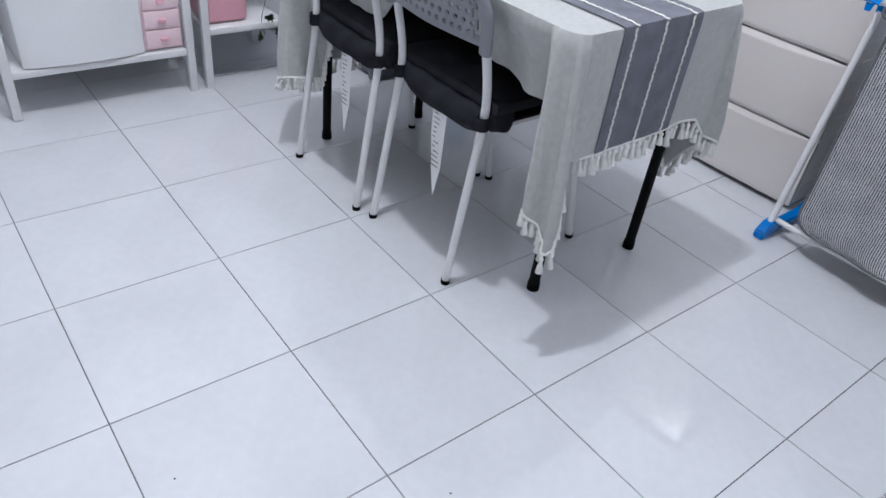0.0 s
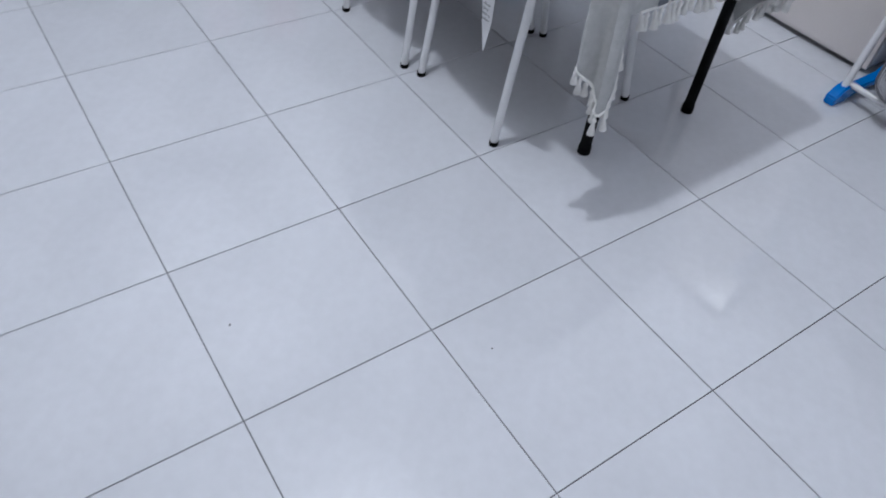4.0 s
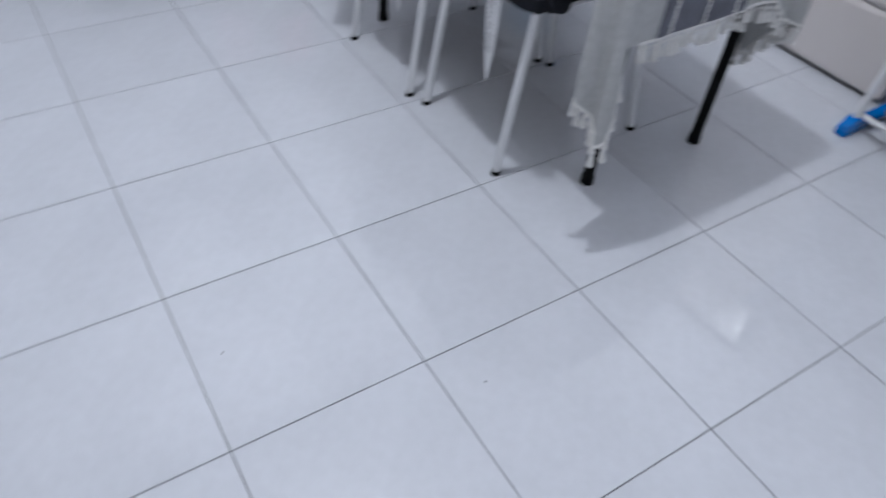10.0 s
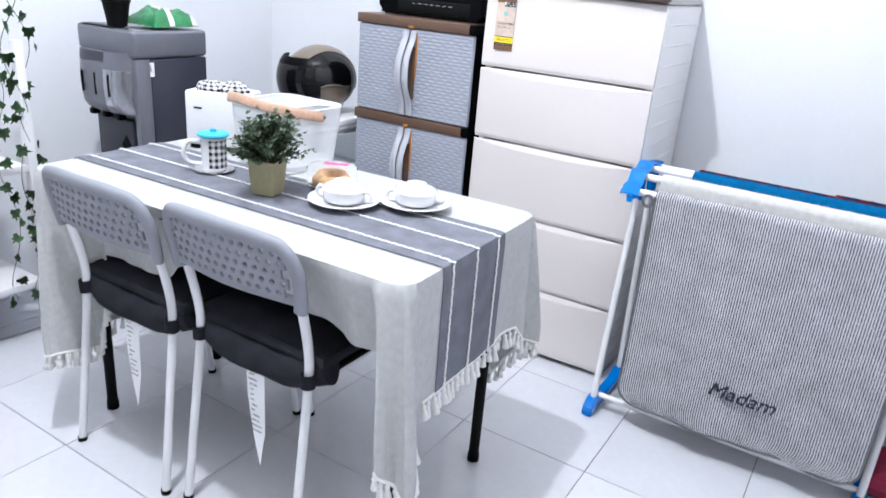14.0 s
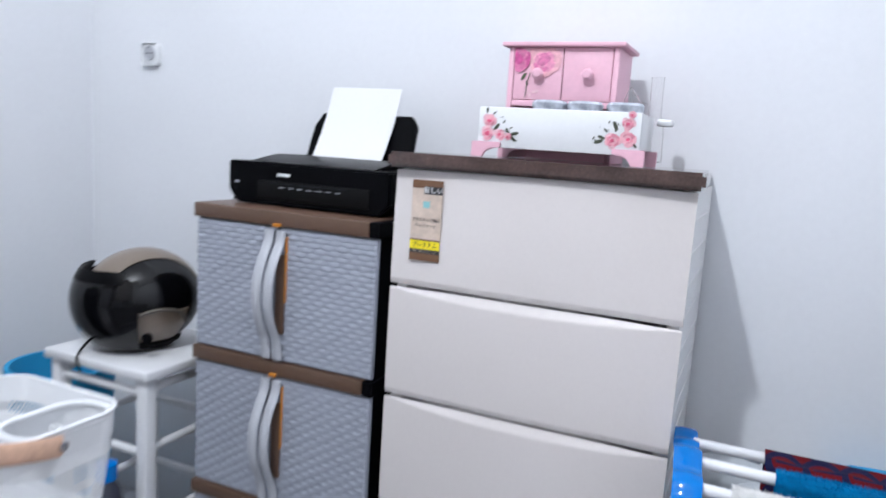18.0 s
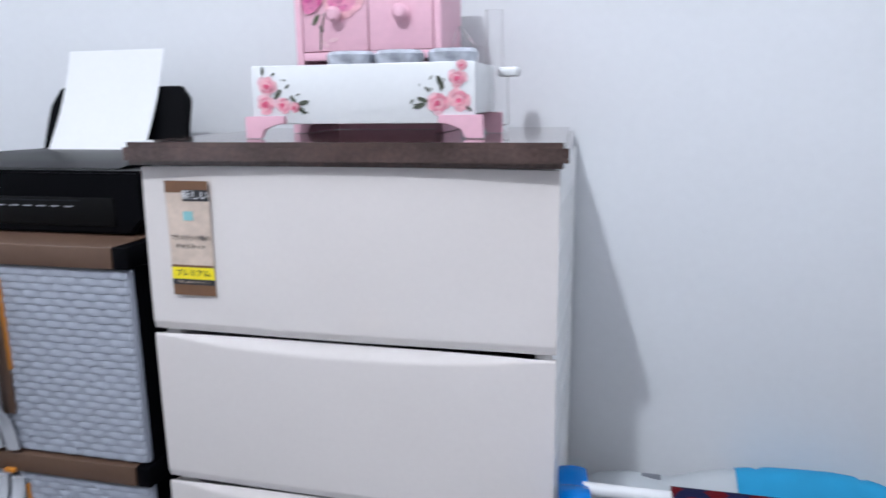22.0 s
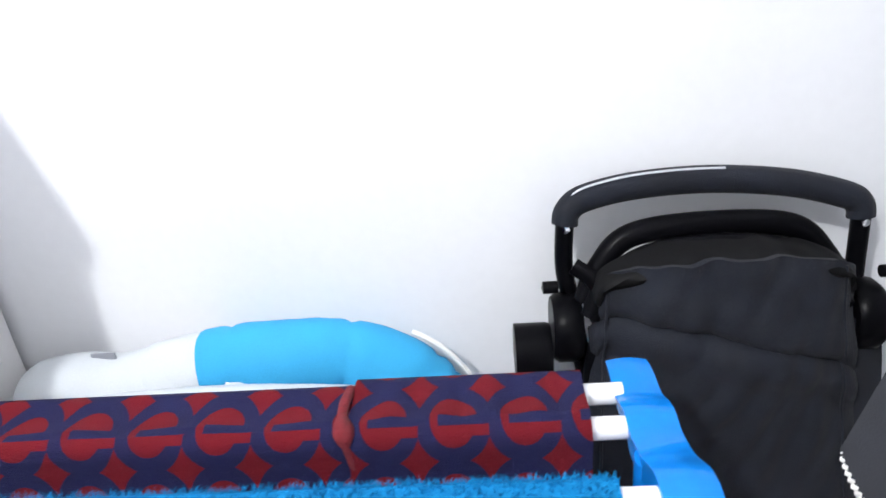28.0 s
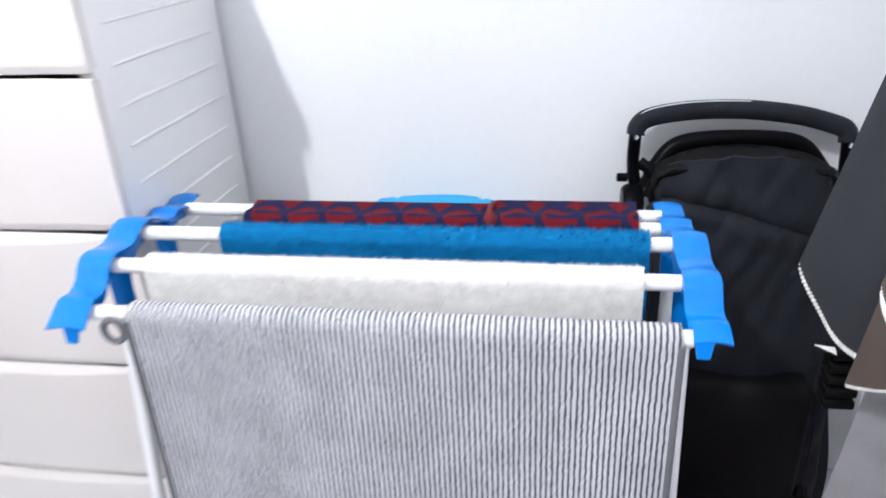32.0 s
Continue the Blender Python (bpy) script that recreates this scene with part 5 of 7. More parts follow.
def mat_pile():
    bm, rn = bmesh.new(), random.Random(11)
    for _ in range(9000):
        x, y = rn.uniform(-0.285, 0.285), rn.uniform(-0.285, 0.285)
        if max(abs(x), abs(y)) > 0.245 and abs(x) > 0.245 and abs(y) > 0.245 and math.hypot(abs(x) - 0.245, abs(y) - 0.245) > 0.045:
            continue
        p = Vector((1.30 + x, 0.625 + y, 0.012))
        e = max(abs(x), abs(y)) > 0.27
        d = Vector((rn.uniform(-1, 1) + (2.2 * x / 0.285 if e else 0), rn.uniform(-1, 1) + (2.2 * y / 0.285 if e else 0), rn.uniform(0.6, 1.2))).normalized() * rn.uniform(0.007, 0.019 if e else 0.014)
        s = Vector((-d.y, d.x, 0)).normalized() * 0.0014
        bm.faces.new([bm.verts.new(p - s), bm.verts.new(p + s), bm.verts.new(p + d)])
    rim = rounded(0.58, 0.58, 0.05)
    for (x0, y0), (x1, y1) in zip(rim, rim[1:] + rim[:1]):
        for _ in range(int(math.hypot(x1 - x0, y1 - y0) * 1100) + 1):
            k = rn.random()
            p = Vector((x0 + (x1 - x0) * k, y0 + (y1 - y0) * k, 0)) * 0.985
            out = p.normalized() + Vector((rn.uniform(-0.6, 0.6), rn.uniform(-0.6, 0.6), rn.uniform(-0.2, 0.35)))
            d = out.normalized() * rn.uniform(0.008, 0.021)
            s = Vector((-d.y, d.x, 0)).normalized() * 0.0022
            p += Vector((1.30, 0.625, rn.uniform(0.007, 0.012)))
            d.z = max(d.z, 0.002 - p.z)
            bm.faces.new([bm.verts.new(p - s), bm.verts.new(p + s), bm.verts.new(p + d)])
    return bm


pile = part("pile", mat_pile(), MAT_FABRIC, fm, "", False)
tagged(pile, kind="stuff")

# ---- waste basket ----
BX, BY = 0.045, -1.415
basket = thing("waste_basket", (BX, BY, 0), "slate plastic waste basket with lattice openings", "waste basket")


def basket_wall():
    """A tapering wall with staggered slots in its upper part."""
    bm = bmesh.new()
    n, r0, r1, h = 76, 0.104, 0.130, 0.262
    def at(i, z):
        a = i * math.tau / n
        r = r0 + (r1 - r0) * z / h
        return bm.verts.new((BX + r * math.cos(a), BY + r * math.sin(a), z))
    rows = [0.003, 0.03, 0.06, 0.092]
    top0, rows_n, pitch = 0.092, 5, 0.0316
    vs = [[at(i, z) for i in range(n)] for z in rows]
    for p, q in zip(vs, vs[1:]):
        for i in range(n):
            bm.faces.new((p[i], p[(i + 1) % n], q[(i + 1) % n], q[i]))
    low = vs[-1]
    for r in range(rows_n):
        z0 = top0 + r * pitch
        mid0 = [at(i, z0 + 0.0050) for i in range(n)]
        mid1 = [at(i, z0 + pitch - 0.0050) for i in range(n)]
        end = [at(i, z0 + pitch) for i in range(n)]
        solid_side = -math.pi * 0.75
        for i in range(n):
            j = (i + 1) % n
            bm.faces.new((low[i], low[j], mid0[j], mid0[i]))
            a = (i * math.tau / n - solid_side + math.pi) % math.tau - math.pi
            plate = abs(a + 0.95) < 0.42 and r < 4
            if (i + r) % 2 or plate:
                bm.faces.new((mid0[i], mid0[j], mid1[j], mid1[i]))
            bm.faces.new((mid1[i], mid1[j], end[j], end[i]))
        low = end
    bmesh.ops.recalc_face_normals(bm, faces=bm.faces[:])
    bmesh.ops.solidify(bm, geom=bm.faces[:], thickness=0.0025)
    return bm


part("wall", basket_wall(), BIN, basket)
part("rim", lathe([(0.127, 0.246), (0.135, 0.248), (0.1385, 0.258), (0.1355, 0.268), (0.129, 0.269), (0.126, 0.256), (0.127, 0.246)], (BX, BY, 0), 48), BIN, basket)
part("bottom", lathe([(0, 0.0), (0.103, 0.0), (0.103, 0.005), (0, 0.005)], (BX, BY, 0), 40), BIN, basket)

# ---- white shelves on the west side ----


def shelf_unit(y0, y1, x0, x1, decks, top, label):
    s = thing("shelf_unit", ((x0 + x1) / 2, (y0 + y1) / 2, 0), label, "shelf", "white shelves along the wall")
    for x in (x0, x1):
        for y in (y0, y1):
            part("post", box(x - 0.014, x + 0.014, y - 0.014, y + 0.014, 0, top, 0.003), CHAIR_WHITE, s)
    for z in decks:
        d = part("deck", box(x0 + 0.012, x1 - 0.0145, y0 + 0.0145, y1 - 0.0145, z - 0.022, z - 0.004, 0.003), CHAIR_WHITE, s)
        part("lip", box(x1 - 0.012, x1 + 0.012, y0 + 0.0145, y1 - 0.0145, z - 0.026, z - 0.002, 0.003), CHAIR_WHITE, d)
    return s


sx0, sx1 = -1.735, -1.40
shelf_unit(-0.66, -0.07, sx0, sx1, (0.165, 0.62), 1.0, "white painted metal shelf with a fridge box and drawers")
shelf_unit(-0.008, 0.322, sx0, sx1, (0.225, 0.62), 1.0, "narrow white metal shelf with a pink bin and ivy")
fr = thing("white_appliance", (-1.52, -0.42, 0.165), "small white appliance with rounded front on a low shelf", "appliance")
part("body", prism([(x, z) for x, z in rounded(0.38, 0.26, 0.02)], 0.30, Matrix.Translation((-1.535, -0.418, 0.168)) @ Matrix(((0, 0, 1, 0), (1, 0, 0, 0), (0, 1, 0, 0), (0, 0, 0, 1)))), WHITE_PLASTIC, fr)
part("door", sheet(lambda a, b: (-1.40 + 0.022 * math.sin(a * math.pi) ** 0.5, -0.608 + 0.382 * a, 0.168 + 0.40 * b), 24, 2, 0.012), WHITE_PLASTIC, fr)
dr = thing("small_drawer_box", (-1.48, -0.155, 0.165), "small pale pink plastic drawer box with pink knobs", "drawer box")
part("case", box(-1.60, -1.412, -0.222, -0.088, 0.166, 0.375, 0.004), PALE_PINK, dr)
for k in range(3):
    f = part("drawer", box(-1.413, -1.404, -0.215, -0.095, 0.176 + k * 0.066, 0.236 + k * 0.066, 0.003), PALE_PINK, dr)
    part("knob", box(-1.404, -1.392, -0.168, -0.142, 0.198 + k * 0.066, 0.212 + k * 0.066, 0.004), PINK_PLASTIC, f, "deeper pink grip")
part("badge", box(-1.405, -1.4025, -0.125, -0.10, 0.352, 0.362, 0.001), CHAIR_GREY, dr)
pb = thing("pink_storage_bin", (-1.52, 0.09, 0.225), "pink plastic storage bin on a narrow shelf", "storage bin")
part("bin_body", box(-1.62, -1.43, 0.015, 0.172, 0.226, 0.42, 0.014, 3), PINK_PLASTIC, pb)
part("bin_lid", box(-1.628, -1.422, 0.008, 0.179, 0.421, 0.45, 0.008, 3), PINK_PLASTIC, pb)
gl = thing("leaning_glass", (-1.50, 0.16, 0), "clear glass sheet with metal edge leaning under a shelf", "glass sheet")
part("pane", box(-1.49, -1.484, 0.02, 0.33, 0.004, 0.17, 0.001), GLASS, gl)
part("edge_strip", box(-1.492, -1.482, 0.02, 0.33, 0.0, 0.006, 0.001), CHROME, gl)


# Unseen cabinet, added so its glossy doors mirror the lamp onto the floor.
wc = thing("wall_cabinet", (XW, -0.42, 1.3), "unseen glossy white cabinet added to put lamp glints on the floor", "cabinet")
part("body", box(XW + 0.001, -1.685, -0.92, 0.06, 1.30, 1.95, 0.004), CREAM_SIDE, wc)
part("glint_door", box(-1.664, -1.650, -0.91, -0.16, 1.315, 1.935, 0.002), GLOSS_WHITE, wc)
part("glint_door", box(-1.6835, -1.6695, -0.18, 0.05, 1.315, 1.935, 0.002), GLOSS_WHITE, wc)
for z in (1.306, 1.944):
    part("rail", box(-1.684, -1.648, -0.92, 0.06, z - 0.008, z + 0.006, 0.002), CHAIR_WHITE, wc)


def ivy_leaf():
    """A five-pointed leaf, gently folded along its rib."""
    out = [(0, 0), (0.013, -0.004), (0.017, 0.007), (0.011, 0.012), (0.013, 0.022), (0.004, 0.021), (0, 0.034), (-0.004, 0.021), (-0.013, 0.022), (-0.011, 0.012), (-0.017, 0.007), (-0.013, -0.004)]
    bm = bmesh.new()
    mid = bm.verts.new((0, 0.01, -0.003))
    vs = [bm.verts.new((x, y, 0.10 * abs(x))) for x, y in out]
    for i in range(len(vs)):
        bm.faces.new((vs[i], vs[(i + 1) % len(vs)], mid))
    bmesh.ops.solidify(bm, geom=bm.faces[:], thickness=0.0006)
    me = bpy.data.meshes.new("leaf")
    bm.to_mesh(me)
    bm.free()
    me.materials.append(IVY)
    return me


LEAF = ivy_leaf()
ivy = thing("ivy_garland", (-1.40, 0.28, 1.0), "artificial green ivy garland hanging from a white shelf", "plant")
rn = random.Random(21)
for sy, sx, low, ph in ((0.30, -1.385, 0.20, 0.3), (0.235, -1.39, 0.17, 1.7), (0.33, -1.40, 0.14, 4.0)):
    pts = [Vector((sx + 0.015 * math.sin(k * 0.9 + ph), sy + 0.028 * math.sin(k * 0.7 + ph), 1.22 - (1.22 - low) * k / 24)) for k in range(25)]
    part("stem", tube(curve_points(pts, 2), 0.0012, 5), STEM, ivy)
    for k in range(0, 25):
        if rn.random() < 0.78:
            t = new("leaf", LEAF)
            t.parent = ivy
            sd = rn.choice((-1, 1))
            t.location = pts[k] + Vector((rn.uniform(0, 0.015), sd * rn.uniform(0.004, 0.022), rn.uniform(-0.01, 0.01))) - ORIGIN[ivy]
            t.rotation_euler = (radians(90 + rn.uniform(-25, 25)), radians(rn.uniform(90, 250)), radians(90 + rn.uniform(-50, 50)))
            t.scale = (rn.uniform(0.8, 1.35),) * 3

# ---- water dispenser ----
WX0, WX1, WY0, WY1, WH = -1.475, -1.178, 0.535, 0.85, 1.043
disp = thing("water_dispenser", ((WX0 + WX1) / 2, 0.69, 0), "grey floor water dispenser with shiny rounded front", "water dispenser")
part("body", box(WX0 + 0.01, WX1, WY0 + 0.09, WY1, 0.015, 0.955, 0.006), STEEL_DARK, disp, "dark grey steel side panels")
part("top", box(WX0, WX1 + 0.003, WY0 + 0.03, WY1 + 0.003, 0.957, WH, 0.012, 3), SILVER, disp)
part("front_post", box(WX1 - 0.025, WX1 + 0.002, WY0 + 0.035, WY0 + 0.0895, 0.015, 0.956, 0.006), SILVER, disp)


def head(a, b):
    w = 2 * a - 1
    return (WX0 + 0.004 + (WX1 - WX0 - 0.02) * a, WY0 + 0.045 - 0.045 * (1 - w ** 4) - 0.01 * math.sin(b * math.pi) + 0.03 * max(0, b - 0.9) * 5, 0.972 - 0.20 * b)


h = part("head_panel", sheet(head, 24, 16, -0.03), SILVER, disp, "shiny grey curved tap housing")
for k in range(3):
    x = WX0 + 0.07 + k * 0.07
    part("groove", box(x - 0.002, x + 0.002, WY0 - 0.0125, WY0 - 0.006, 0.83, 0.90, 0.001), BLACK, h)
    part("tap", box(x - 0.012, x + 0.012, WY0 + 0.012, WY0 + 0.04, 0.752, 0.772, 0.004), BLACK, h, "black tap")
part("top_slot", box(WX0 + 0.03, WX1 - 0.10, WY0 + 0.034, WY0 + 0.07, WH - 0.002, WH + 0.003, 0.001), BLACK, disp)
part("metal_band", sheet(lambda a, b: Vector(head(0.66 + 0.32 * a, 0.28 + 0.70 * b)) + Vector((0, -0.0022, 0)), 10, 12, -0.003), BRUSHED, h, "brushed metal band")
part("display", sheet(lambda a, b: Vector(head(0.05 + 0.6 * a, 0.02 + 0.16 * b)) + Vector((0, -0.0015, 0)), 8, 4, -0.002), STEEL_DARK, h, "dark display strip")
low = part("lower_front", sheet(lambda a, b: (WX0 + 0.012 + (WX1 - WX0 - 0.04) * a, WY0 + 0.065 + 0.01 * (2 * a - 1) ** 2, 0.77 - 0.755 * b), 14, 4, -0.02), SILVER, disp)
part("recess", box(WX0 + 0.04, WX1 - 0.06, WY0 + 0.052, WY0 + 0.066, 0.45, 0.75, 0.012, 3), STEEL_DARK, low)
part("diamond_mark", moved(prism([(0, -0.034), (0.026, 0), (0, 0.034), (-0.026, 0)], 0.002), Matrix.Translation((WX1 - 0.10, WY0 + 0.048, 0.66))), BLACK, low, "black diamond sticker", False)
part("energy_sticker", box(WX1 + 0.0005, WX1 + 0.0015, 0.578, 0.636, 0.900, 0.945, 0), PAPER, disp, "small white sticker", False)
part("sticker_mark", prism([(0.606, 0.912), (0.617, 0.924), (0.628, 0.912), (0.622, 0.938), (0.612, 0.938)], 0.0006, Matrix(((0, 1, 0, WX1 + 0.0012), (1, 0, 0, 0), (0, 0, 1, 0), (0, 0, 0, 1)))), CHAIR_GREY, disp, "", False)
fp = thing("potted_plant", (-1.30, 0.60, WH), "small artificial plant with pink and dark leaves in black pot", "plant")
part("pot", lathe([(0, 0.003), (0.030, 0.003), (0.034, 0.03), (0.042, 0.078), (0.045, 0.08), (0.045, 0.087), (0.038, 0.087), (0.035, 0.07), (0, 0.07)], (-1.30, 0.60, WH + 0.0005), 24), MATT_BLACK, fp)


def leaf_blade(p, d, length, width, droop=0.3):
    """One pointed leaf along d."""
    bm = bmesh.new()
    d = Vector(d).normalized()
    s = d.cross(Vector((0, 0, 1)))
    s = s.normalized() if s.length > 0.01 else Vector((1, 0, 0))
    up = s.cross(d)
    rows = []
    for k in range(6):
        t = k / 5
        c = Vector(p) + d * length * t - Vector((0, 0, droop * length * t * t))
        w = width * math.sin(math.pi * min(1, t * 0.93 + 0.07)) * 0.5
        rows.append([bm.verts.new(c - s * w + up * w * 0.3), bm.verts.new(c), bm.verts.new(c + s * w + up * w * 0.3)])
    for a, b in zip(rows, rows[1:]):
        bm.faces.new((a[0], a[1], b[1], b[0]))
        bm.faces.new((a[1], a[2], b[2], b[1]))
    return bm


rn = random.Random(5)
for k in range(26):
    a = rn.uniform(0, math.tau)
    el = rn.uniform(0.2, 1.3)
    d = (math.cos(a) * math.cos(el), math.sin(a) * math.cos(el), math.sin(el))
    base = Vector((-1.30, 0.60, WH + 0.08)) + Vector(d) * rn.uniform(0.0, 0.045)
    part("leaf", leaf_blade(base, d, rn.uniform(0.035, 0.06), rn.uniform(0.022, 0.036)), rn.choice((LEAF_PRINT, PALE_PINK, PALE_PINK, CHAIR_GREY, STEEL_DARK)), fp)
gb = thing("snack_bag", (-1.27, 0.74, WH), "green and white shiny plastic bag lying on a dispenser", "bag")


def bag(a, b, s, x0=-1.35, x1=-1.19, y0=0.66, y1=0.83):
    e = min(1, 5 * min(a, 1 - a, b, 1 - b)) ** 0.6
    return (x0 + a * (x1 - x0), y0 + b * (y1 - y0), WH + 0.006 + s * 0.062 * e * (0.75 + 0.3 * noise.noise((a * 4, b * 4, 1.0))) + 0.004 * noise.noise((a * 14, b * 14, 2.0)) + 0.004)


part("bag_top", sheet(lambda a, b: bag(a, b, 1), 30, 30, 0), GREEN_BAG, gb)
part("bag_band", sheet(lambda a, b: Vector(bag(a, 0.34 + 0.12 * b, 1)) + Vector((0, -0.001, 0.0025)), 30, 8, 0), CLEAR_FILM, gb, "white printed band")
part("bag_end", sheet(lambda a, b: Vector(bag(0.55 + 0.45 * a, 0.86 + 0.14 * b, 1)) + Vector((0.001, 0, 0.003)), 8, 30, 0), CLEAR_FILM, gb, "clear crumpled bag end")

# ---- stool with helmet ----
stool = thing("white_stool", (-1.10, 1.38, 0), "white wooden stool with crossbars beside a plastic cabinet", "stool")
SX0, SX1, SY0, SY1, SZ = -1.29, -0.93, 1.205, 1.56, 0.722
part("seat", box(SX0, SX1, SY0, SY1, SZ - 0.026, SZ, 0.006, 3), CHAIR_WHITE, stool)
for x in (SX0 + 0.03, SX1 - 0.03):
    for y in (SY0 + 0.03, SY1 - 0.03):
        part("leg", box(x - 0.018, x + 0.018, y - 0.018, y + 0.018, 0, SZ - 0.0265, 0.006), CHAIR_WHITE, stool)
for z in (0.655, 0.50, 0.30):
    for y in (SY0 + 0.03, SY1 - 0.03):
        part("crossbar", tube([(SX0 + 0.03, y, z), (SX1 - 0.03, y, z)], 0.011, 10), CHAIR_WHITE, stool)
    for x in (SX0 + 0.03, SX1 - 0.03):
        part("crossbar", tube([(x, SY0 + 0.03, z + 0.012), (x, SY1 - 0.03, z + 0.012)], 0.011, 10), CHAIR_WHITE, stool)
HC, HR = Vector((-1.115, 1.37, 0.855)), 0.132
HM = Matrix.Translation(HC) @ Matrix.Rotation(radians(-20), 4, "Z")
hel = thing("motorcycle_helmet", (HC.x, HC.y, SZ), "tan and black open-face helmet with dark visor on a stool", "helmet")


def shell(th0, th1, ph0, ph1, r, nx=28, ny=22, thick=0.004, sq=(1.0, 1.12, 0.98)):
    """A patch of an egg-shaped shell; angles in degrees: round (0 to the front, -y) and up."""
    def at(a, b):
        th, ph = radians(th0 + (th1 - th0) * a), radians(ph0 + (ph1 - ph0) * b)
        return HM @ Vector((r * sq[0] * math.sin(th) * math.cos(ph), -r * sq[1] * math.cos(th) * math.cos(ph), r * sq[2] * math.sin(ph)))
    return sheet(at, nx, ny, thick)


part("shell", shell(0, 360, -55, 89.5, HR, 48, 30), HELMET_BLACK, hel, "glossy black helmet shell")
def saddle(a, b):
    """A band over the crown, from brow to nape."""
    u, psi, r = -0.50 + a * 1.0, radians(22 + 176 * b), HR + 0.0025
    w = math.sqrt(1 - u * u)
    return HM @ Vector((r * u, -r * 1.12 * math.cos(psi) * w, r * 0.98 * math.sin(psi) * w))


part("stripe", sheet(saddle, 24, 48, 0.002), HELMET_TAN, hel, "tan centre stripe")
for s in (-1, 1):
    part("ear_panel", shell(s * 56, s * 116, -56, -6, HR + 0.003, 16, 16, 0.003), HELMET_TAN, hel, "tan cheek panel")
    trim = [(56, -56), (54, -40), (56, -22), (66, -8), (84, -3), (104, -8), (116, -22)]
    line = [HM @ Vector(((HR + 0.006) * math.sin(radians(s * th)) * math.cos(radians(ph)), -(HR + 0.006) * 1.12 * math.cos(radians(s * th)) * math.cos(radians(ph)), (HR + 0.006) * 0.98 * math.sin(radians(ph)))) for th, ph in trim]
    part("ear_trim", tube(curve_points(line, 6), 0.0045, 8), HELMET_TRIM, hel, "grey-brown rubber trim")
    part("snap", moved(lathe([(0, 0), (0.013, 0), (0.013, 0.006), (0, 0.008)], n=18), HM @ Matrix.Rotation(radians(s * 70), 4, "Z") @ Matrix.Translation((0, -(HR * 1.07 + 0.004), -0.075)) @ Matrix.Rotation(radians(90), 4, "X")), BLACK, hel)
part("visor", shell(-66, 66, -46, 26, HR + 0.030, 34, 24, 0.003, (0.94, 1.12, 0.98)), HELMET_BLACK, hel, "dark glossy visor")
part("peak", shell(-54, 54, 22, 34, HR + 0.034, 24, 8, 0.006, (0.92, 1.10, 0.96)), BLACK, hel)
for t in (-24, 0, 24):
    part("stud", moved(lathe([(0, 0), (0.008, 0), (0.008, 0.005), (0, 0.006)], n=14), HM @ Matrix.Rotation(radians(t), 4, "Z") @ Matrix.Translation((0, -(HR * 1.02 + 0.018), 0.062)) @ Matrix.Rotation(radians(70), 4, "X")), CHROME, hel)
part("rim_trim", tube([HM @ Vector((HR * 0.60 * math.sin(k * math.tau / 40), -HR * 0.66 * math.cos(k * math.tau / 40), -HR * 0.815)) for k in range(40)], 0.009, 8, True), MATT_BLACK, hel)
part("lining", lathe([(0, -0.02), (0.07, -0.02), (0.085, -0.06), (0.075, -0.125), (0, -0.125)], HC, 24), MATT_BLACK, hel)
part("chin_strap", tube(curve_points([(-1.17, 1.27, 0.77), (-1.175, 1.225, 0.732), (-1.16, 1.20, 0.712), (-1.14, 1.195, 0.69)], 6), 0.008, 8, flat=0.35), MATT_BLACK, hel)
tub = thing("blue_tub", (-1.48, 1.42, 0), "pale blue plastic tub stacked beside the stool", "tub")
part("tub_wall", lathe([(0, 0.0), (0.11, 0.0), (0.13, 0.28), (0.145, 0.555), (0.152, 0.565), (0.152, 0.585), (0.138, 0.585), (0.12, 0.28), (0.10, 0.02), (0, 0.02)], (-1.50, 1.42, 0), 36), BLUE_PILLOW, tub)
bt = thing("dark_bottle", (-1.02, 1.15, 0), "dark blue capped bottle standing near the stool", "bottle")
part("bottle_body", lathe([(0, 0), (0.038, 0), (0.04, 0.01), (0.04, 0.40), (0.03, 0.44), (0.018, 0.46), (0, 0.46)], (-1.0, 1.15, 0), 24), BIN, bt)
part("cap", lathe([(0.0, 0.461), (0.026, 0.461), (0.026, 0.50), (0, 0.502)], (-1.0, 1.15, 0), 20), BLUE, bt)

# ---- things on the drawer tower ----
TT = 1.2865
jb = thing("rose_tray_box", (-0.035, 1.42, TT), "white wooden tray with painted roses on pink feet", "tray")
JX0, JX1, JY0, JY1 = -0.196, 0.152, 1.385, 1.535
part("front_panel", box(JX0, JX1 - 0.02, JY0, JY0 + 0.012, TT + 0.020, TT + 0.102, 0.002), WHITE_PLASTIC, jb)
part("back_panel", box(JX0, JX1 - 0.02, JY1 - 0.012, JY1, TT + 0.032, TT + 0.102, 0.002), WHITE_PLASTIC, jb)
for x in (JX0 + 0.0005, JX1 - 0.0325):
    part("side_panel", box(x, x + 0.012, JY0 + 0.0125, JY1 - 0.0125, TT + 0.032, TT + 0.101, 0.002), WHITE_PLASTIC, jb)
part("tray_floor", box(JX0 + 0.0125, JX1 - 0.033, JY0 + 0.0125, JY1 - 0.0125, TT + 0.033, TT + 0.039, 0.001), WHITE_PLASTIC, jb)
part("bottom_frame", box(JX0 + 0.03, JX1 - 0.05, JY0 + 0.02, JY1 - 0.001, TT + 0.022, TT + 0.0315, 0.001), MATT_BLACK, jb, "dark underside")
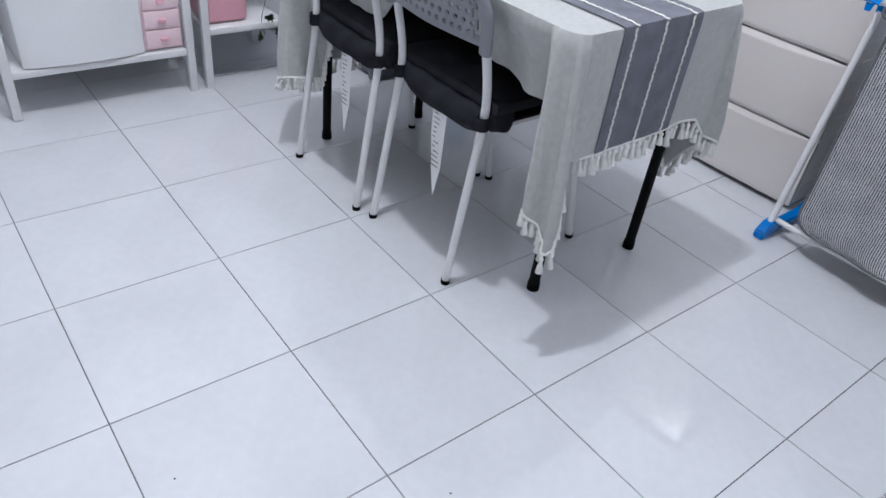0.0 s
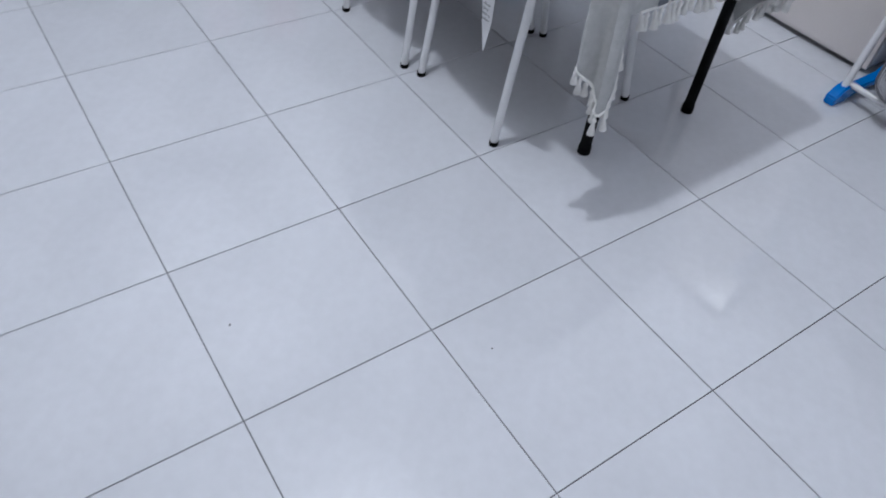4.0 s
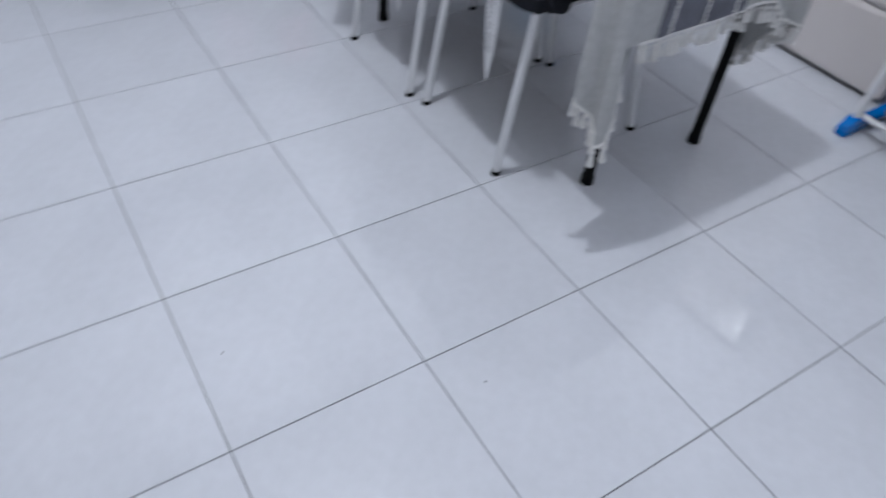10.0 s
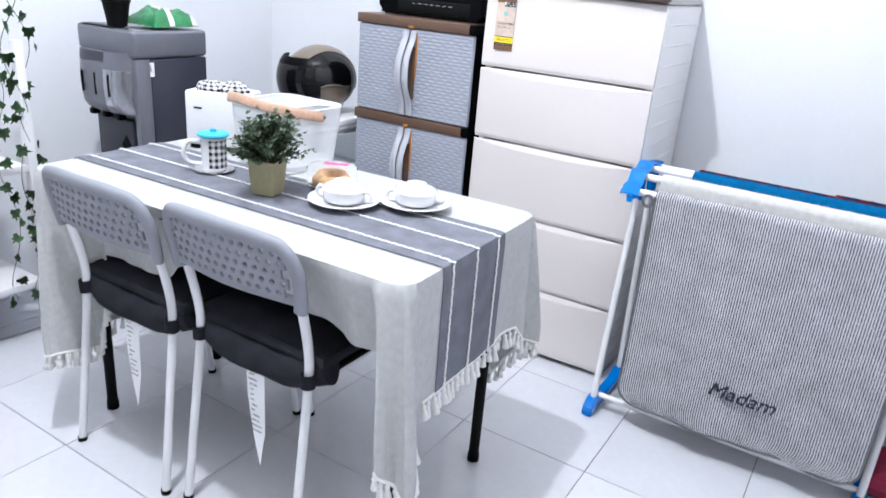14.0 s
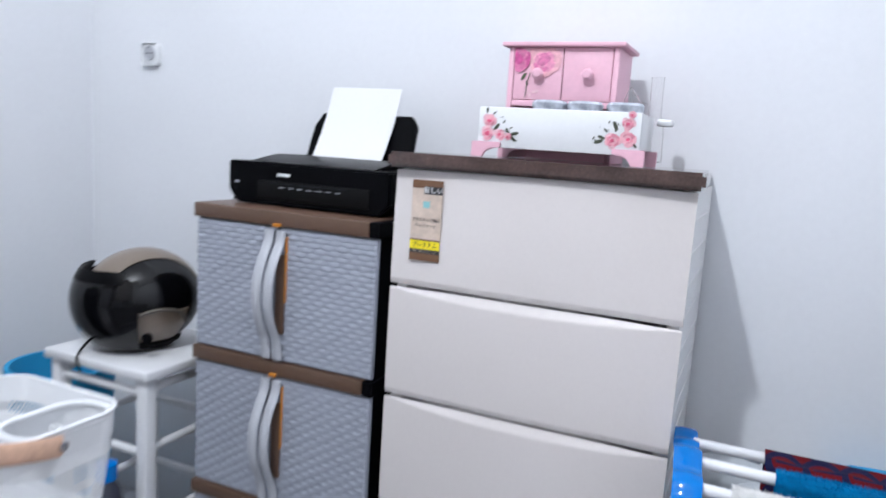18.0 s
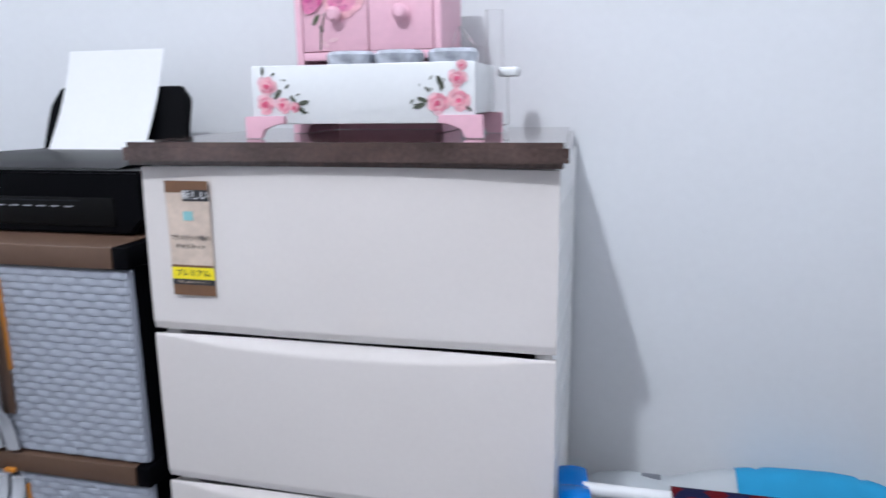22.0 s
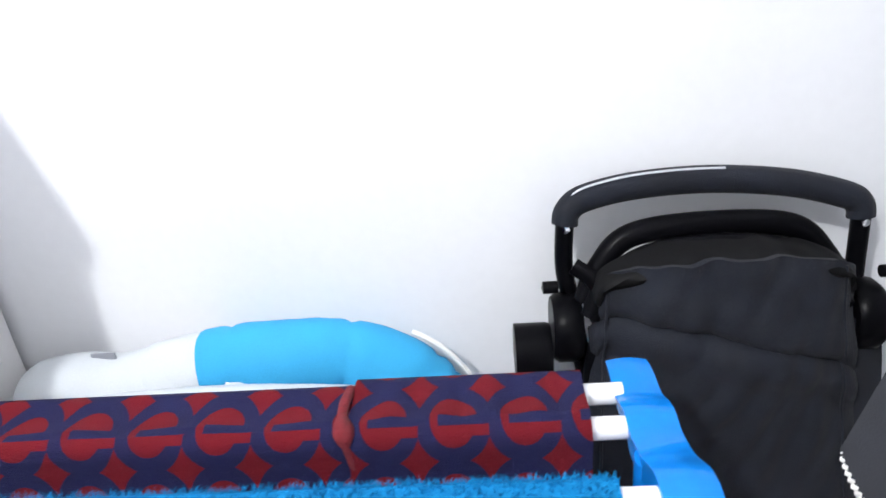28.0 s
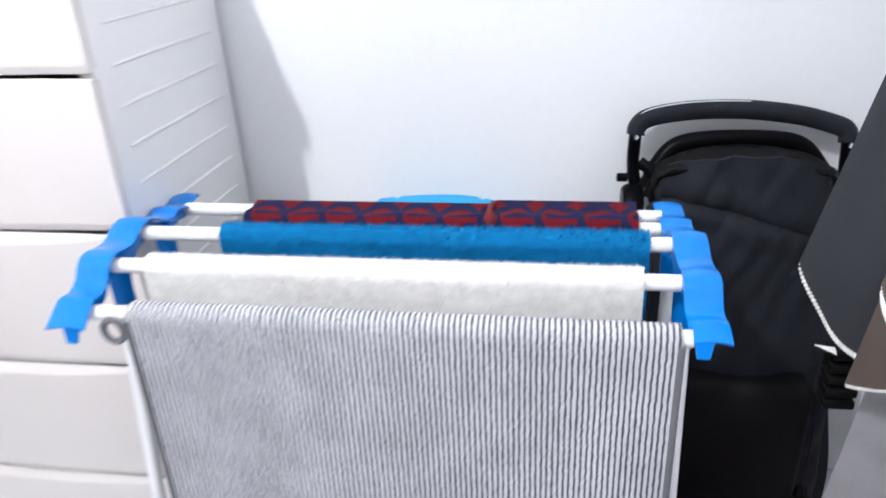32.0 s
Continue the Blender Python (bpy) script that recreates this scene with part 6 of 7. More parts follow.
for x, s in ((JX0 - 0.010, 1), (JX1 - 0.008, -1)):
    for y in (JY0 - 0.0085, JY1 + 0.0005):
        part("foot", prism([(x, TT), (x + s * 0.024, TT), (x + s * 0.030, TT + 0.012), (x + s * 0.046, TT + 0.019), (x + s * 0.062, TT + 0.021), (x + s * 0.062, TT + 0.0315), (x, TT + 0.0315)], 0.008, Matrix.Translation((0, y, 0)), 0.001), PINK, jb, "pink shaped foot")


def rose(cx, cz, y, r, parent, seed, tints=(ROSE_PALE, ROSE_LIGHT, ROSE_MID, ROSE_LIGHT, ROSE), clip=None):
    """A painted rose: ragged petals curling round one another, darker towards the heart."""
    rq = random.Random(seed)
    heart = Vector((cx + rq.uniform(-0.1, 0.1) * r, cz + rq.uniform(-0.05, 0.15) * r))
    for k in range(16):
        t = k / 15
        a = k * 2.4 + rq.uniform(-0.3, 0.3)
        reach = r * (1 - t) * 0.62
        px, pz = heart.x + reach * math.cos(a), heart.y + reach * math.sin(a)
        long, wide = r * (0.50 - 0.27 * t) * rq.uniform(0.85, 1.2), r * (0.36 - 0.2 * t) * rq.uniform(0.8, 1.2)
        bm = bmesh.new()
        vs = []
        for b in range(14):
            q = b * math.tau / 14
            u, w = wide * math.cos(q) * rq.uniform(0.9, 1.1), long * math.sin(q) * rq.uniform(0.9, 1.1)
            vs.append(bm.verts.new((px + u * math.cos(a) - w * math.sin(a), y - 0.0003 - 0.00012 * k, pz + u * math.sin(a) + w * math.cos(a))))
        if clip:
            for vt in vs:
                vt.co.x, vt.co.z = min(max(vt.co.x, clip[0]), clip[1]), min(max(vt.co.z, clip[2]), clip[3])
        bm.faces.new(vs)
        part("petal", bm, tints[min(4, int(t * 4 + rq.uniform(0, 1.4)))], parent, "", False)


def leaf_print(cx, cz, y, r, ang, parent, mt=LEAF_PRINT):
    bm = bmesh.new()
    vs = []
    for k in range(12):
        t = k * math.tau / 12
        u, w = r * math.cos(t), r * 0.38 * math.sin(t)
        vs.append(bm.verts.new((cx + u * math.cos(ang) - w * math.sin(ang), y - 0.0003, cz + u * math.sin(ang) + w * math.cos(ang))))
    bm.faces.new(vs)
    part("painted_leaf", bm, mt, parent, "", False)


fy = JY0 - 0.0008
for i, (u, v, r) in enumerate(((0.022, 0.072, 0.017), (0.022, 0.046, 0.017), (0.047, 0.045, 0.014), (0.066, 0.043, 0.009))):
    rose(JX0 + u, TT + v, fy, r, jb, i)
for u, v, r, a in ((0.040, 0.062, 0.009, 0.9), (0.064, 0.054, 0.008, 2.2), (0.079, 0.050, 0.009, 0.2), (0.076, 0.040, 0.008, -0.7), (0.018, 0.095, 0.006, 1.5), (0.034, 0.090, 0.004, 0.6)):
    leaf_print(JX0 + u, TT + v, fy, r, a, jb)
for i, (u, v, r) in enumerate(((-0.022, 0.050, 0.018), (-0.052, 0.046, 0.018), (-0.024, 0.078, 0.015), (-0.018, 0.096, 0.009))):
    rose(JX1 - 0.02 + u, TT + v, fy, r, jb, i + 9)
for u, v, r, a in ((-0.048, 0.075, 0.010, 2.0), (-0.073, 0.052, 0.008, 2.8), (-0.078, 0.044, 0.009, 0.3), (-0.066, 0.066, 0.005, 2.4), (-0.088, 0.050, 0.004, 1.0), (-0.009, 0.040, 0.006, -0.8)):
    leaf_print(JX1 - 0.02 + u, TT + v, fy, r, a, jb)
sprig = random.Random(17)
for cx, cz, sx in ((JX0 + 0.052, 0.056, 1), (JX1 - 0.075, 0.060, -1)):
    for k in range(9):
        u, v = sx * sprig.uniform(-0.030, 0.034), sprig.uniform(-0.012, 0.026)
        leaf_print(cx + u, TT + min(0.097, cz + v - 0.5 * max(0.0, sx * u)), fy, sprig.uniform(0.0020, 0.0042), sprig.uniform(0, 3.1), jb)
for x in (-0.070, 0.004, 0.085):
    j = thing("glass_jar", (x, 1.46, TT + 0.035), "small clear glass jar with clear crinkled lid", "jar", "jars in the rose tray")
    part("jar_glass", lathe([(0, 0.0), (0.028, 0.0), (0.03, 0.004), (0.032, 0.062), (0.029, 0.062), (0.027, 0.006), (0, 0.006)], (x, 1.46, TT + 0.0395), 24), GLASS, j)
    part("film_lid", lathe([(0.0335, 0.058), (0.036, 0.066), (0.037, 0.078), (0.033, 0.083), (0, 0.081)], (x, 1.46, TT + 0.0395), 24), FILM_LID, j, "crinkled clear lid")
    part("contents", lathe([(0, 0.064), (0.026, 0.066), (0.02, 0.07), (0, 0.0705)], (x, 1.46, TT + 0.0395), 12), BIN, j)
pk = thing("pink_chest", (-0.065, 1.62, TT), "small pink wooden chest with two doors and rose print", "chest")
QX0, QX1, QY0, QY1 = -0.198, 0.047, 1.545, 1.69
part("side", box(QX0, QX0 + 0.012, QY0, QY1, TT, TT + 0.244, 0.002), PINK, pk)
part("side", box(QX1 - 0.012, QX1, QY0, QY1, TT, TT + 0.244, 0.002), PINK, pk)
part("top", box(QX0 - 0.014, QX1 + 0.014, QY0 - 0.014, QY1 + 0.004, TT + 0.2445, TT + 0.2535, 0.003), PINK, pk)
part("shelf", box(QX0 + 0.0125, QX1 - 0.0125, QY0, QY1, TT + 0.116, TT + 0.129, 0.002), PINK, pk)
part("back", box(QX0 + 0.0125, QX1 - 0.0125, QY1 - 0.006, QY1, TT, TT + 0.1155, 0.001), PINK, pk)
qm = -0.073
for x0, x1 in ((QX0 + 0.0135, qm - 0.001), (qm + 0.001, QX1 - 0.0135)):
    d = part("door", box(x0, x1, QY0 + 0.001, QY0 + 0.012, TT + 0.1305, TT + 0.243, 0.0015), PINK, pk)
    part("knob", moved(lathe([(0, -0.002), (0.005, -0.002), (0.006, 0.005), (0.012, 0.010), (0.0125, 0.016), (0.008, 0.022), (0, 0.023)], n=20), Matrix.Translation(((x0 + x1) / 2 + 0.004, QY0 + 0.001, TT + 0.186)) @ Matrix.Rotation(radians(90), 4, "X")), PINK, d, "round pink knob")
py = QY0 - 0.0004
DOOR_EDGE = (QX0 + 0.0145, qm - 0.003, TT + 0.132, TT + 0.2415)
rose(QX0 + 0.084, TT + 0.216, py, 0.042, pk, 32, (ROSE_SOFT, ROSE_LIGHT, ROSE_SOFT, ROSE_TINT, ROSE_TINT), DOOR_EDGE)
rose(QX0 + 0.026, TT + 0.219, py - 0.002, 0.031, pk, 31, (ROSE_TINT, ROSE_DEEP, ROSE_TINT, ROSE_DEEP, ROSE_DEEP), DOOR_EDGE)
for u, v, r, a, tint in ((0.037, 0.180, 0.010, 1.0, STEM), (0.046, 0.166, 0.006, 2.0, LEAF_PRINT), (0.066, 0.148, 0.009, 0.2, ROSE_PALE), (0.052, 0.142, 0.008, 2.3, ROSE_PALE)):
    leaf_print(QX0 + u, TT + v, py, r, a, pk, tint)
part("painted_stem", tube([(QX0 + 0.043, py, TT + 0.133), (QX0 + 0.045, py, TT + 0.162), (QX0 + 0.052, py, TT + 0.190)], 0.0010, 6), STEM, pk)
pump = thing("clear_pump_bottle", (0.125, 1.56, TT), "clear plastic breast pump bottle with white handle", "bottle")
part("bottle", lathe([(0, 0.001), (0.022, 0.001), (0.024, 0.01), (0.022, 0.09), (0.014, 0.105), (0.0135, 0.185), (0.012, 0.185), (0.012, 0.108), (0.020, 0.088), (0.022, 0.012), (0, 0.006)], (0.128, 1.56, TT), 24), BOX_CLEAR, pump)
part("funnel", moved(lathe([(0.008, 0), (0.01, 0.02), (0.03, 0.045), (0.032, 0.047), (0.030, 0.047), (0.008, 0.022)], n=24), Matrix.Translation((0.115, 1.552, TT + 0.12)) @ Matrix.Rotation(radians(-75), 4, "Y")), BOX_CLEAR, pump)
part("handle", box(0.135, 0.168, 1.545, 1.575, TT + 0.085, TT + 0.10, 0.005), WHITE_PLASTIC, pump)

# ---- wall socket ----
sk = thing("wall_socket", (-1.51, YN - 0.005, 1.53), "white round wall power socket", "socket")
part("plate", box(-1.54, -1.464, YN - 0.014, YN - 0.001, 1.497, 1.569, 0.016, 4), WHITE_PLASTIC, sk)
part("well", moved(lathe([(0.021, 0.0), (0.023, 0.004), (0.021, 0.006), (0.018, 0.002), (0, 0.001)], n=28), Matrix.Translation((-1.502, YN - 0.013, 1.537)) @ Matrix.Rotation(radians(90), 4, "X")), HANDLE, sk)
for dx in (-0.008, 0.008):
    part("pin_hole", moved(lathe([(0, 0), (0.0028, 0), (0.0028, 0.002), (0, 0.002)], n=10), Matrix.Translation((-1.502 + dx, YN - 0.0145, 1.537)) @ Matrix.Rotation(radians(90), 4, "X")), BLACK, sk)

# ---- things on the table ----
TTZ = TZ + 0.0065
LINEN_Z = TZ + 0.0025
mug = thing("mug", (-0.585, 0.362, TTZ), "white mug with black gingham band and aqua lid", "mug")
part("cup", lathe([(0, 0.001), (0.027, 0.001), (0.031, 0.004), (0.032, 0.092), (0.029, 0.092), (0.028, 0.008), (0, 0.006)], (-0.585, 0.362, TTZ), 32), PORCELAIN, mug)
part("gingham_band", sheet(lambda a, b: (-0.585 + 0.0328 * math.cos(radians(-62 + 130 * a)), 0.362 + 0.0328 * math.sin(radians(-62 + 130 * a)), TTZ + 0.012 + 0.072 * b), 24, 4, 0.0004, (0.085, 0.072)), GINGHAM, mug, "black and white checked print")
part("handle", tube(curve_points([(-0.602, 0.339, TTZ + 0.075), (-0.622, 0.313, TTZ + 0.078), (-0.630, 0.303, TTZ + 0.05), (-0.624, 0.312, TTZ + 0.024), (-0.603, 0.338, TTZ + 0.018)], 6), 0.0062, 10), PORCELAIN, mug)
part("saucer", lathe([(0, 0.0), (0.03, 0.0), (0.052, 0.006), (0.051, 0.0075), (0.03, 0.0015), (0, 0.0008)], (-0.585, 0.362, TTZ - 0.0005), 32), CHROME, mug, "thin steel saucer")
part("lid", lathe([(0.029, 0.0925), (0.039, 0.0925), (0.041, 0.096), (0.039, 0.100), (0.02, 0.102), (0.008, 0.103), (0.007, 0.110), (0, 0.111)], (-0.585, 0.362, TTZ), 32), AQUA, mug, "aqua silicone lid")

plant = thing("potted_bush", (-0.35, 0.322, TTZ), "artificial green bush in a khaki pot on the table", "plant")
POT = rounded(0.070, 0.070, 0.005, 4)
POT_M = Matrix.Translation((-0.35, 0.322, TTZ)) @ Matrix.Rotation(radians(16), 4, "Z")


def pot_side(a, b):
    """A square tapered pot, turned in over its rim."""
    x, y = POT[round(a * len(POT)) % len(POT)]
    s, z = ((0.84, 0.001), (0.88, 0.02), (0.96, 0.06), (1.0, 0.080), (1.01, 0.084), (0.95, 0.084), (0.92, 0.07), (0.0, 0.07))[round(b * 7)]
    return POT_M @ Vector((x * s, y * s, z))


part("pot", sheet(pot_side, len(POT), 7, 0), KHAKI, plant, "square khaki pot")


def bush():
    bm, rq = bmesh.new(), random.Random(3)
    for _ in range(150):
        a, el = rq.uniform(0, math.tau), rq.uniform(0.12, 1.45)
        d = Vector((math.cos(a) * math.cos(el), math.sin(a) * math.cos(el), math.sin(el)))
        n = rq.randint(5, 8)
        reach = rq.uniform(0.065, 0.118) * (1.0 if el > 0.5 else 0.95)
        for k in range(n):
            t = 0.35 + 0.65 * k / (n - 1)
            c = Vector((-0.35, 0.322, TTZ + 0.075)) + d * reach * t + Vector((0, 0, 0.012 * t))
            for s in (-1, 1):
                side = d.cross(Vector((rq.uniform(-1, 1), rq.uniform(-1, 1), 1))).normalized() * s
                g = (d * 0.5 + side * 0.9 + Vector((0, 0, rq.uniform(-0.2, 0.5)))).normalized()
                w = g.cross(Vector((rq.uniform(-0.4, 0.4), rq.uniform(-0.4, 0.4), 1))).normalized()
                ln, wd = rq.uniform(0.010, 0.016), rq.uniform(0.0042, 0.0068)
                up = w.cross(g) * 0.002
                m = bm.verts.new(c + g * ln * 0.5 - up)
                vs = [bm.verts.new(c), bm.verts.new(c + g * ln * 0.45 + w * wd), bm.verts.new(c + g * ln * 0.85 + w * wd * 0.6), bm.verts.new(c + g * ln), bm.verts.new(c + g * ln * 0.85 - w * wd * 0.6), bm.verts.new(c + g * ln * 0.45 - w * wd)]
                for i in range(6):
                    bm.faces.new((vs[i], vs[(i + 1) % 6], m))
    return bm


tagged(part("foliage", bush(), BUSH, plant, "dense small green leaves", False), kind="stuff")
stems = bmesh.new()
rq = random.Random(3)
for k in range(20):
    a, el = rq.uniform(0, math.tau), rq.uniform(0.3, 1.45)
    d = Vector((math.cos(a) * math.cos(el), math.sin(a) * math.cos(el), math.sin(el)))
    stems = merge(stems, tube([Vector((-0.35, 0.322, TTZ + 0.06)), Vector((-0.35, 0.322, TTZ + 0.075)) + d * 0.09], 0.0012, 5))
part("stems", stems, STEM, plant)


def cup_on_plate(x, y, yaw):
    p = thing("plate", (x, y, TTZ), "round white porcelain plate under an upturned cup", "plate", "plates on the table")
    part("plate_body", lathe([(0, 0.002), (0.045, 0.001), (0.055, 0.004), (0.080, 0.012), (0.086, 0.0155), (0.084, 0.0175), (0.055, 0.009), (0.04, 0.006), (0, 0.006)], (x, y, TTZ), 40), PORCELAIN, p)
    c = thing("bowl", (x, y, TTZ), "white porcelain two-handled cup with domed lid on a saucer", "bowl", "bowls on the plates")
    part("bowl_body", lathe([(0, 0.0), (0.036, 0.0), (0.045, 0.004), (0.049, 0.012), (0.0495, 0.030), (0.047, 0.030), (0.046, 0.012), (0, 0.004)], (x, y, TTZ + 0.0075), 40), PORCELAIN, c)
    part("lid", lathe([(0.0505, 0.0), (0.053, 0.001), (0.052, 0.004), (0.040, 0.012), (0.026, 0.017), (0.0245, 0.0215), (0.021, 0.0215), (0.019, 0.018), (0, 0.0185)], (x, y, TTZ + 0.038), 40), PORCELAIN, c)
    for s in (0, math.pi):
        a = yaw + s
        e, n = Vector((math.cos(a), math.sin(a), 0)), Vector((-math.sin(a), math.cos(a), 0))
        o = Vector((x, y, TTZ + 0.028))
        part("handle", tube(curve_points([o + e * 0.046 + Vector((0, 0, 0.008)), o + e * 0.062 + Vector((0, 0, 0.009)), o + e * 0.069 + Vector((0, 0, -0.002)), o + e * 0.062 - Vector((0, 0, 0.012)), o + e * 0.046 - Vector((0, 0, 0.012))], 5), 0.0045, 8), PORCELAIN, c)


cup_on_plate(-0.165, 0.385, 0.3)
cup_on_plate(-0.035, 0.495, 0.6)
dn = thing("doughnut_box", (-0.275, 0.47, TTZ), "clear plastic box with a doughnut and pink label", "food box")
part("doughnut", merge(tube([(-0.275 + 0.031 * math.cos(k * math.tau / 24), 0.47 + 0.031 * math.sin(k * math.tau / 24), TTZ + 0.018) for k in range(24)], 0.0175, 12, True)), DOUGH, dn)
part("box_shell", moved(lathe([(0.058, 0), (0.062, 0.004), (0.064, 0.050), (0.060, 0.054), (0, 0.056)], n=28), Matrix.Translation((-0.275, 0.47, TTZ + 0.001)) @ Matrix.Rotation(radians(52), 4, "Z")), BOX_CLEAR, dn, "clear box", True)
part("label", moved(box(-0.032, 0.032, -0.010, 0.010, 0, 0.0008, 0), Matrix.Translation((-0.275, 0.485, TTZ + 0.0585)) @ Matrix.Rotation(radians(30), 4, "Z")), ICING, dn, "pink and white label", False)

# toaster
e1, tz = radians(24), LINEN_Z
TMX = Matrix.Translation((-0.838, 0.478, tz)) @ Matrix.Rotation(e1, 4, "Z")
toaster = thing("toaster", (-0.78, 0.55, tz), "white toaster with cloth in its slots", "toaster")
part("body", moved(merge(box(0, 0.185, 0, 0.022, 0.012, 0.168, 0.008, 3), box(0, 0.185, 0.098, 0.12, 0.012, 0.168, 0.008, 3), box(0, 0.02, 0.0225, 0.0975, 0.012, 0.167, 0.005), box(0.165, 0.185, 0.0225, 0.0975, 0.012, 0.167, 0.005), box(0.0205, 0.1645, 0.0225, 0.0975, 0.012, 0.11, 0)), TMX), WHITE_PLASTIC, toaster)
part("base", moved(box(0.008, 0.177, 0.008, 0.112, 0, 0.014, 0.003), TMX), BLACK, toaster)
part("maker_mark", moved(box(0.028, 0.052, -0.0012, 0.001, 0.118, 0.123, 0), TMX), INK, toaster, "small dark maker's mark", False)
gc = thing("gingham_cloth", (-0.79, 0.56, tz + 0.168), "black and white gingham cloth bundled on the toaster", "cloth")


def bundle(a, b, c, r, seed):
    q = TMX @ Vector(c)
    th, ph = a * math.tau, (b - 0.5) * math.pi
    rr = r * (1 + 0.22 * noise.noise((math.cos(th) * 2 + seed, math.sin(th) * 2, ph)))
    return q + Vector((rr * 1.25 * math.cos(th) * math.cos(ph), rr * math.sin(th) * math.cos(ph), rr * 0.62 * math.sin(ph)))


for c, r, s in (((0.055, 0.06, 0.17), 0.036, 1.0), ((0.125, 0.062, 0.172), 0.038, 5.0)):
    part("cloth_ball", sheet(lambda a, b: bundle(a, b, c, r, s), 28, 18, 0, (0.22, 0.11)), GINGHAM, gc)

# white basket with wooden handle
KX0, KX1, KY0, KY1 = -0.655, -0.415, 0.465, 0.695
kb = thing("wire_basket", ((KX0 + KX1) / 2, (KY0 + KY1) / 2, LINEN_Z), "white mesh basket with a bent beech handle", "basket")


def basket_side(z0, z1, inset=0.0, n=8):
    line = rounded(KX1 - KX0 - inset, KY1 - KY0 - inset, 0.045, n)
    cx, cy = (KX0 + KX1) / 2, (KY0 + KY1) / 2
    return [(cx + x, cy + y) for x, y in line], z0, z1


ring, _, _ = basket_side(0, 0)
cxk, cyk = (KX0 + KX1) / 2, (KY0 + KY1) / 2


def ring_band(z0, z1, s0, s1, thick=0.0016):
    n = len(ring)
    def at(a, b):
        x, y = ring[round(a * n) % n]
        s = s0 + (s1 - s0) * b
        return (cxk + (x - cxk) * s, cyk + (y - cyk) * s, LINEN_Z + z0 + (z1 - z0) * b)
    return sheet(at, n, 2, thick)


part("rim_band", ring_band(0.128, 0.165, 0.985, 1.0, 0.002), WHITE_PLASTIC, kb)
part("rim_wire", tube([(cxk + (x - cxk), cyk + (y - cyk), LINEN_Z + 0.166) for x, y in ring], 0.003, 8, True), WHITE_PLASTIC, kb)
part("base_band", ring_band(0.001, 0.016, 0.85, 0.86, 0.002), WHITE_PLASTIC, kb)
part("base_plate", box(cxk - 0.10, cxk + 0.10, cyk - 0.095, cyk + 0.095, LINEN_Z + 0.001, LINEN_Z + 0.004, 0.001), WHITE_PLASTIC, kb)


def mesh_wall():
    """Crossing thin wires of the basket's wall."""
    pts = [Vector((x, y, 0)) for x, y in ring]
    seg = [(pts[(i + 1) % len(pts)] - p).length for i, p in enumerate(pts)]
    total = sum(seg)
    bm = bmesh.new()
    def at(s, z):
        s, i = s % total, 0
        while s > seg[i]:
            s, i = s - seg[i], i + 1
        p = pts[i].lerp(pts[(i + 1) % len(pts)], s / seg[i])
        k = 0.86 + 0.125 * (z / 0.128)
        return Vector((cxk + (p.x - cxk) * k, cyk + (p.y - cyk) * k, LINEN_Z + z))
    n, w = 150, 0.0010
    for k in range(n):
        for sl in (1, -1):
            s0 = total * k / n
            prev = None
            for j in range(7):
                z = 0.014 + 0.116 * j / 6
                s = s0 + sl * z * 0.62
                cur = (bm.verts.new(at(s - w, z)), bm.verts.new(at(s + w, z)))
                if prev:
                    bm.faces.new((prev[0], prev[1], cur[1], cur[0]))
                prev = cur
    return bm


tagged(part("mesh", mesh_wall(), WHITE_PLASTIC, kb, "fine white metal mesh", False), kind="stuff")
HOOP = [(-0.462 + x, 0.618 + y) for x, y in rounded(0.088, 0.138, 0.040, 8)]
hoop = part("inner_hoop", tube([(x, y, LINEN_Z + 0.158) for x, y in HOOP], 0.0042, 8, True), WHITE_PLASTIC, kb, "white oval inner tray rim")
part("inner_cup", sheet(lambda a, b: (*HOOP[round(a * len(HOOP)) % len(HOOP)], LINEN_Z + 0.157 - 0.05 * b), len(HOOP), 2, 0.0012), WHITE_PLASTIC, hoop)
part("inner_tray", ring_band(0.118, 0.135, 0.55, 0.56, 0.004), WHITE_PLASTIC, kb)
hpts = curve_points([(KX1 + 0.006, 0.585, LINEN_Z + 0.148), (KX1 + 0.008, 0.545, LINEN_Z + 0.156), (KX1 - 0.01, 0.470, LINEN_Z + 0.172), (KX1 - 0.07, 0.437, LINEN_Z + 0.182), (KX0 + 0.07, 0.437, LINEN_Z + 0.188), (KX0 + 0.01, 0.470, LINEN_Z + 0.178), (KX0 - 0.008, 0.545, LINEN_Z + 0.158), (KX0 - 0.006, 0.585, LINEN_Z + 0.148)], 8)
handle = part("handle", tube(hpts, 0.0135, 12, flat=0.22, up=lambda p: Vector((p.x - cxk, p.y - cyk, 0.02))), WOOD, kb, "bent pale beech handle")
for x in (KX1 + 0.010, KX0 - 0.010):
    part("rivet", moved(lathe([(0, -0.004), (0.006, -0.004), (0.006, 0.004), (0, 0.005)], n=16), Matrix.Translation((x, 0.583, LINEN_Z + 0.149)) @ Matrix.Rotation(radians(90), 4, "Y")), CHROME, handle)
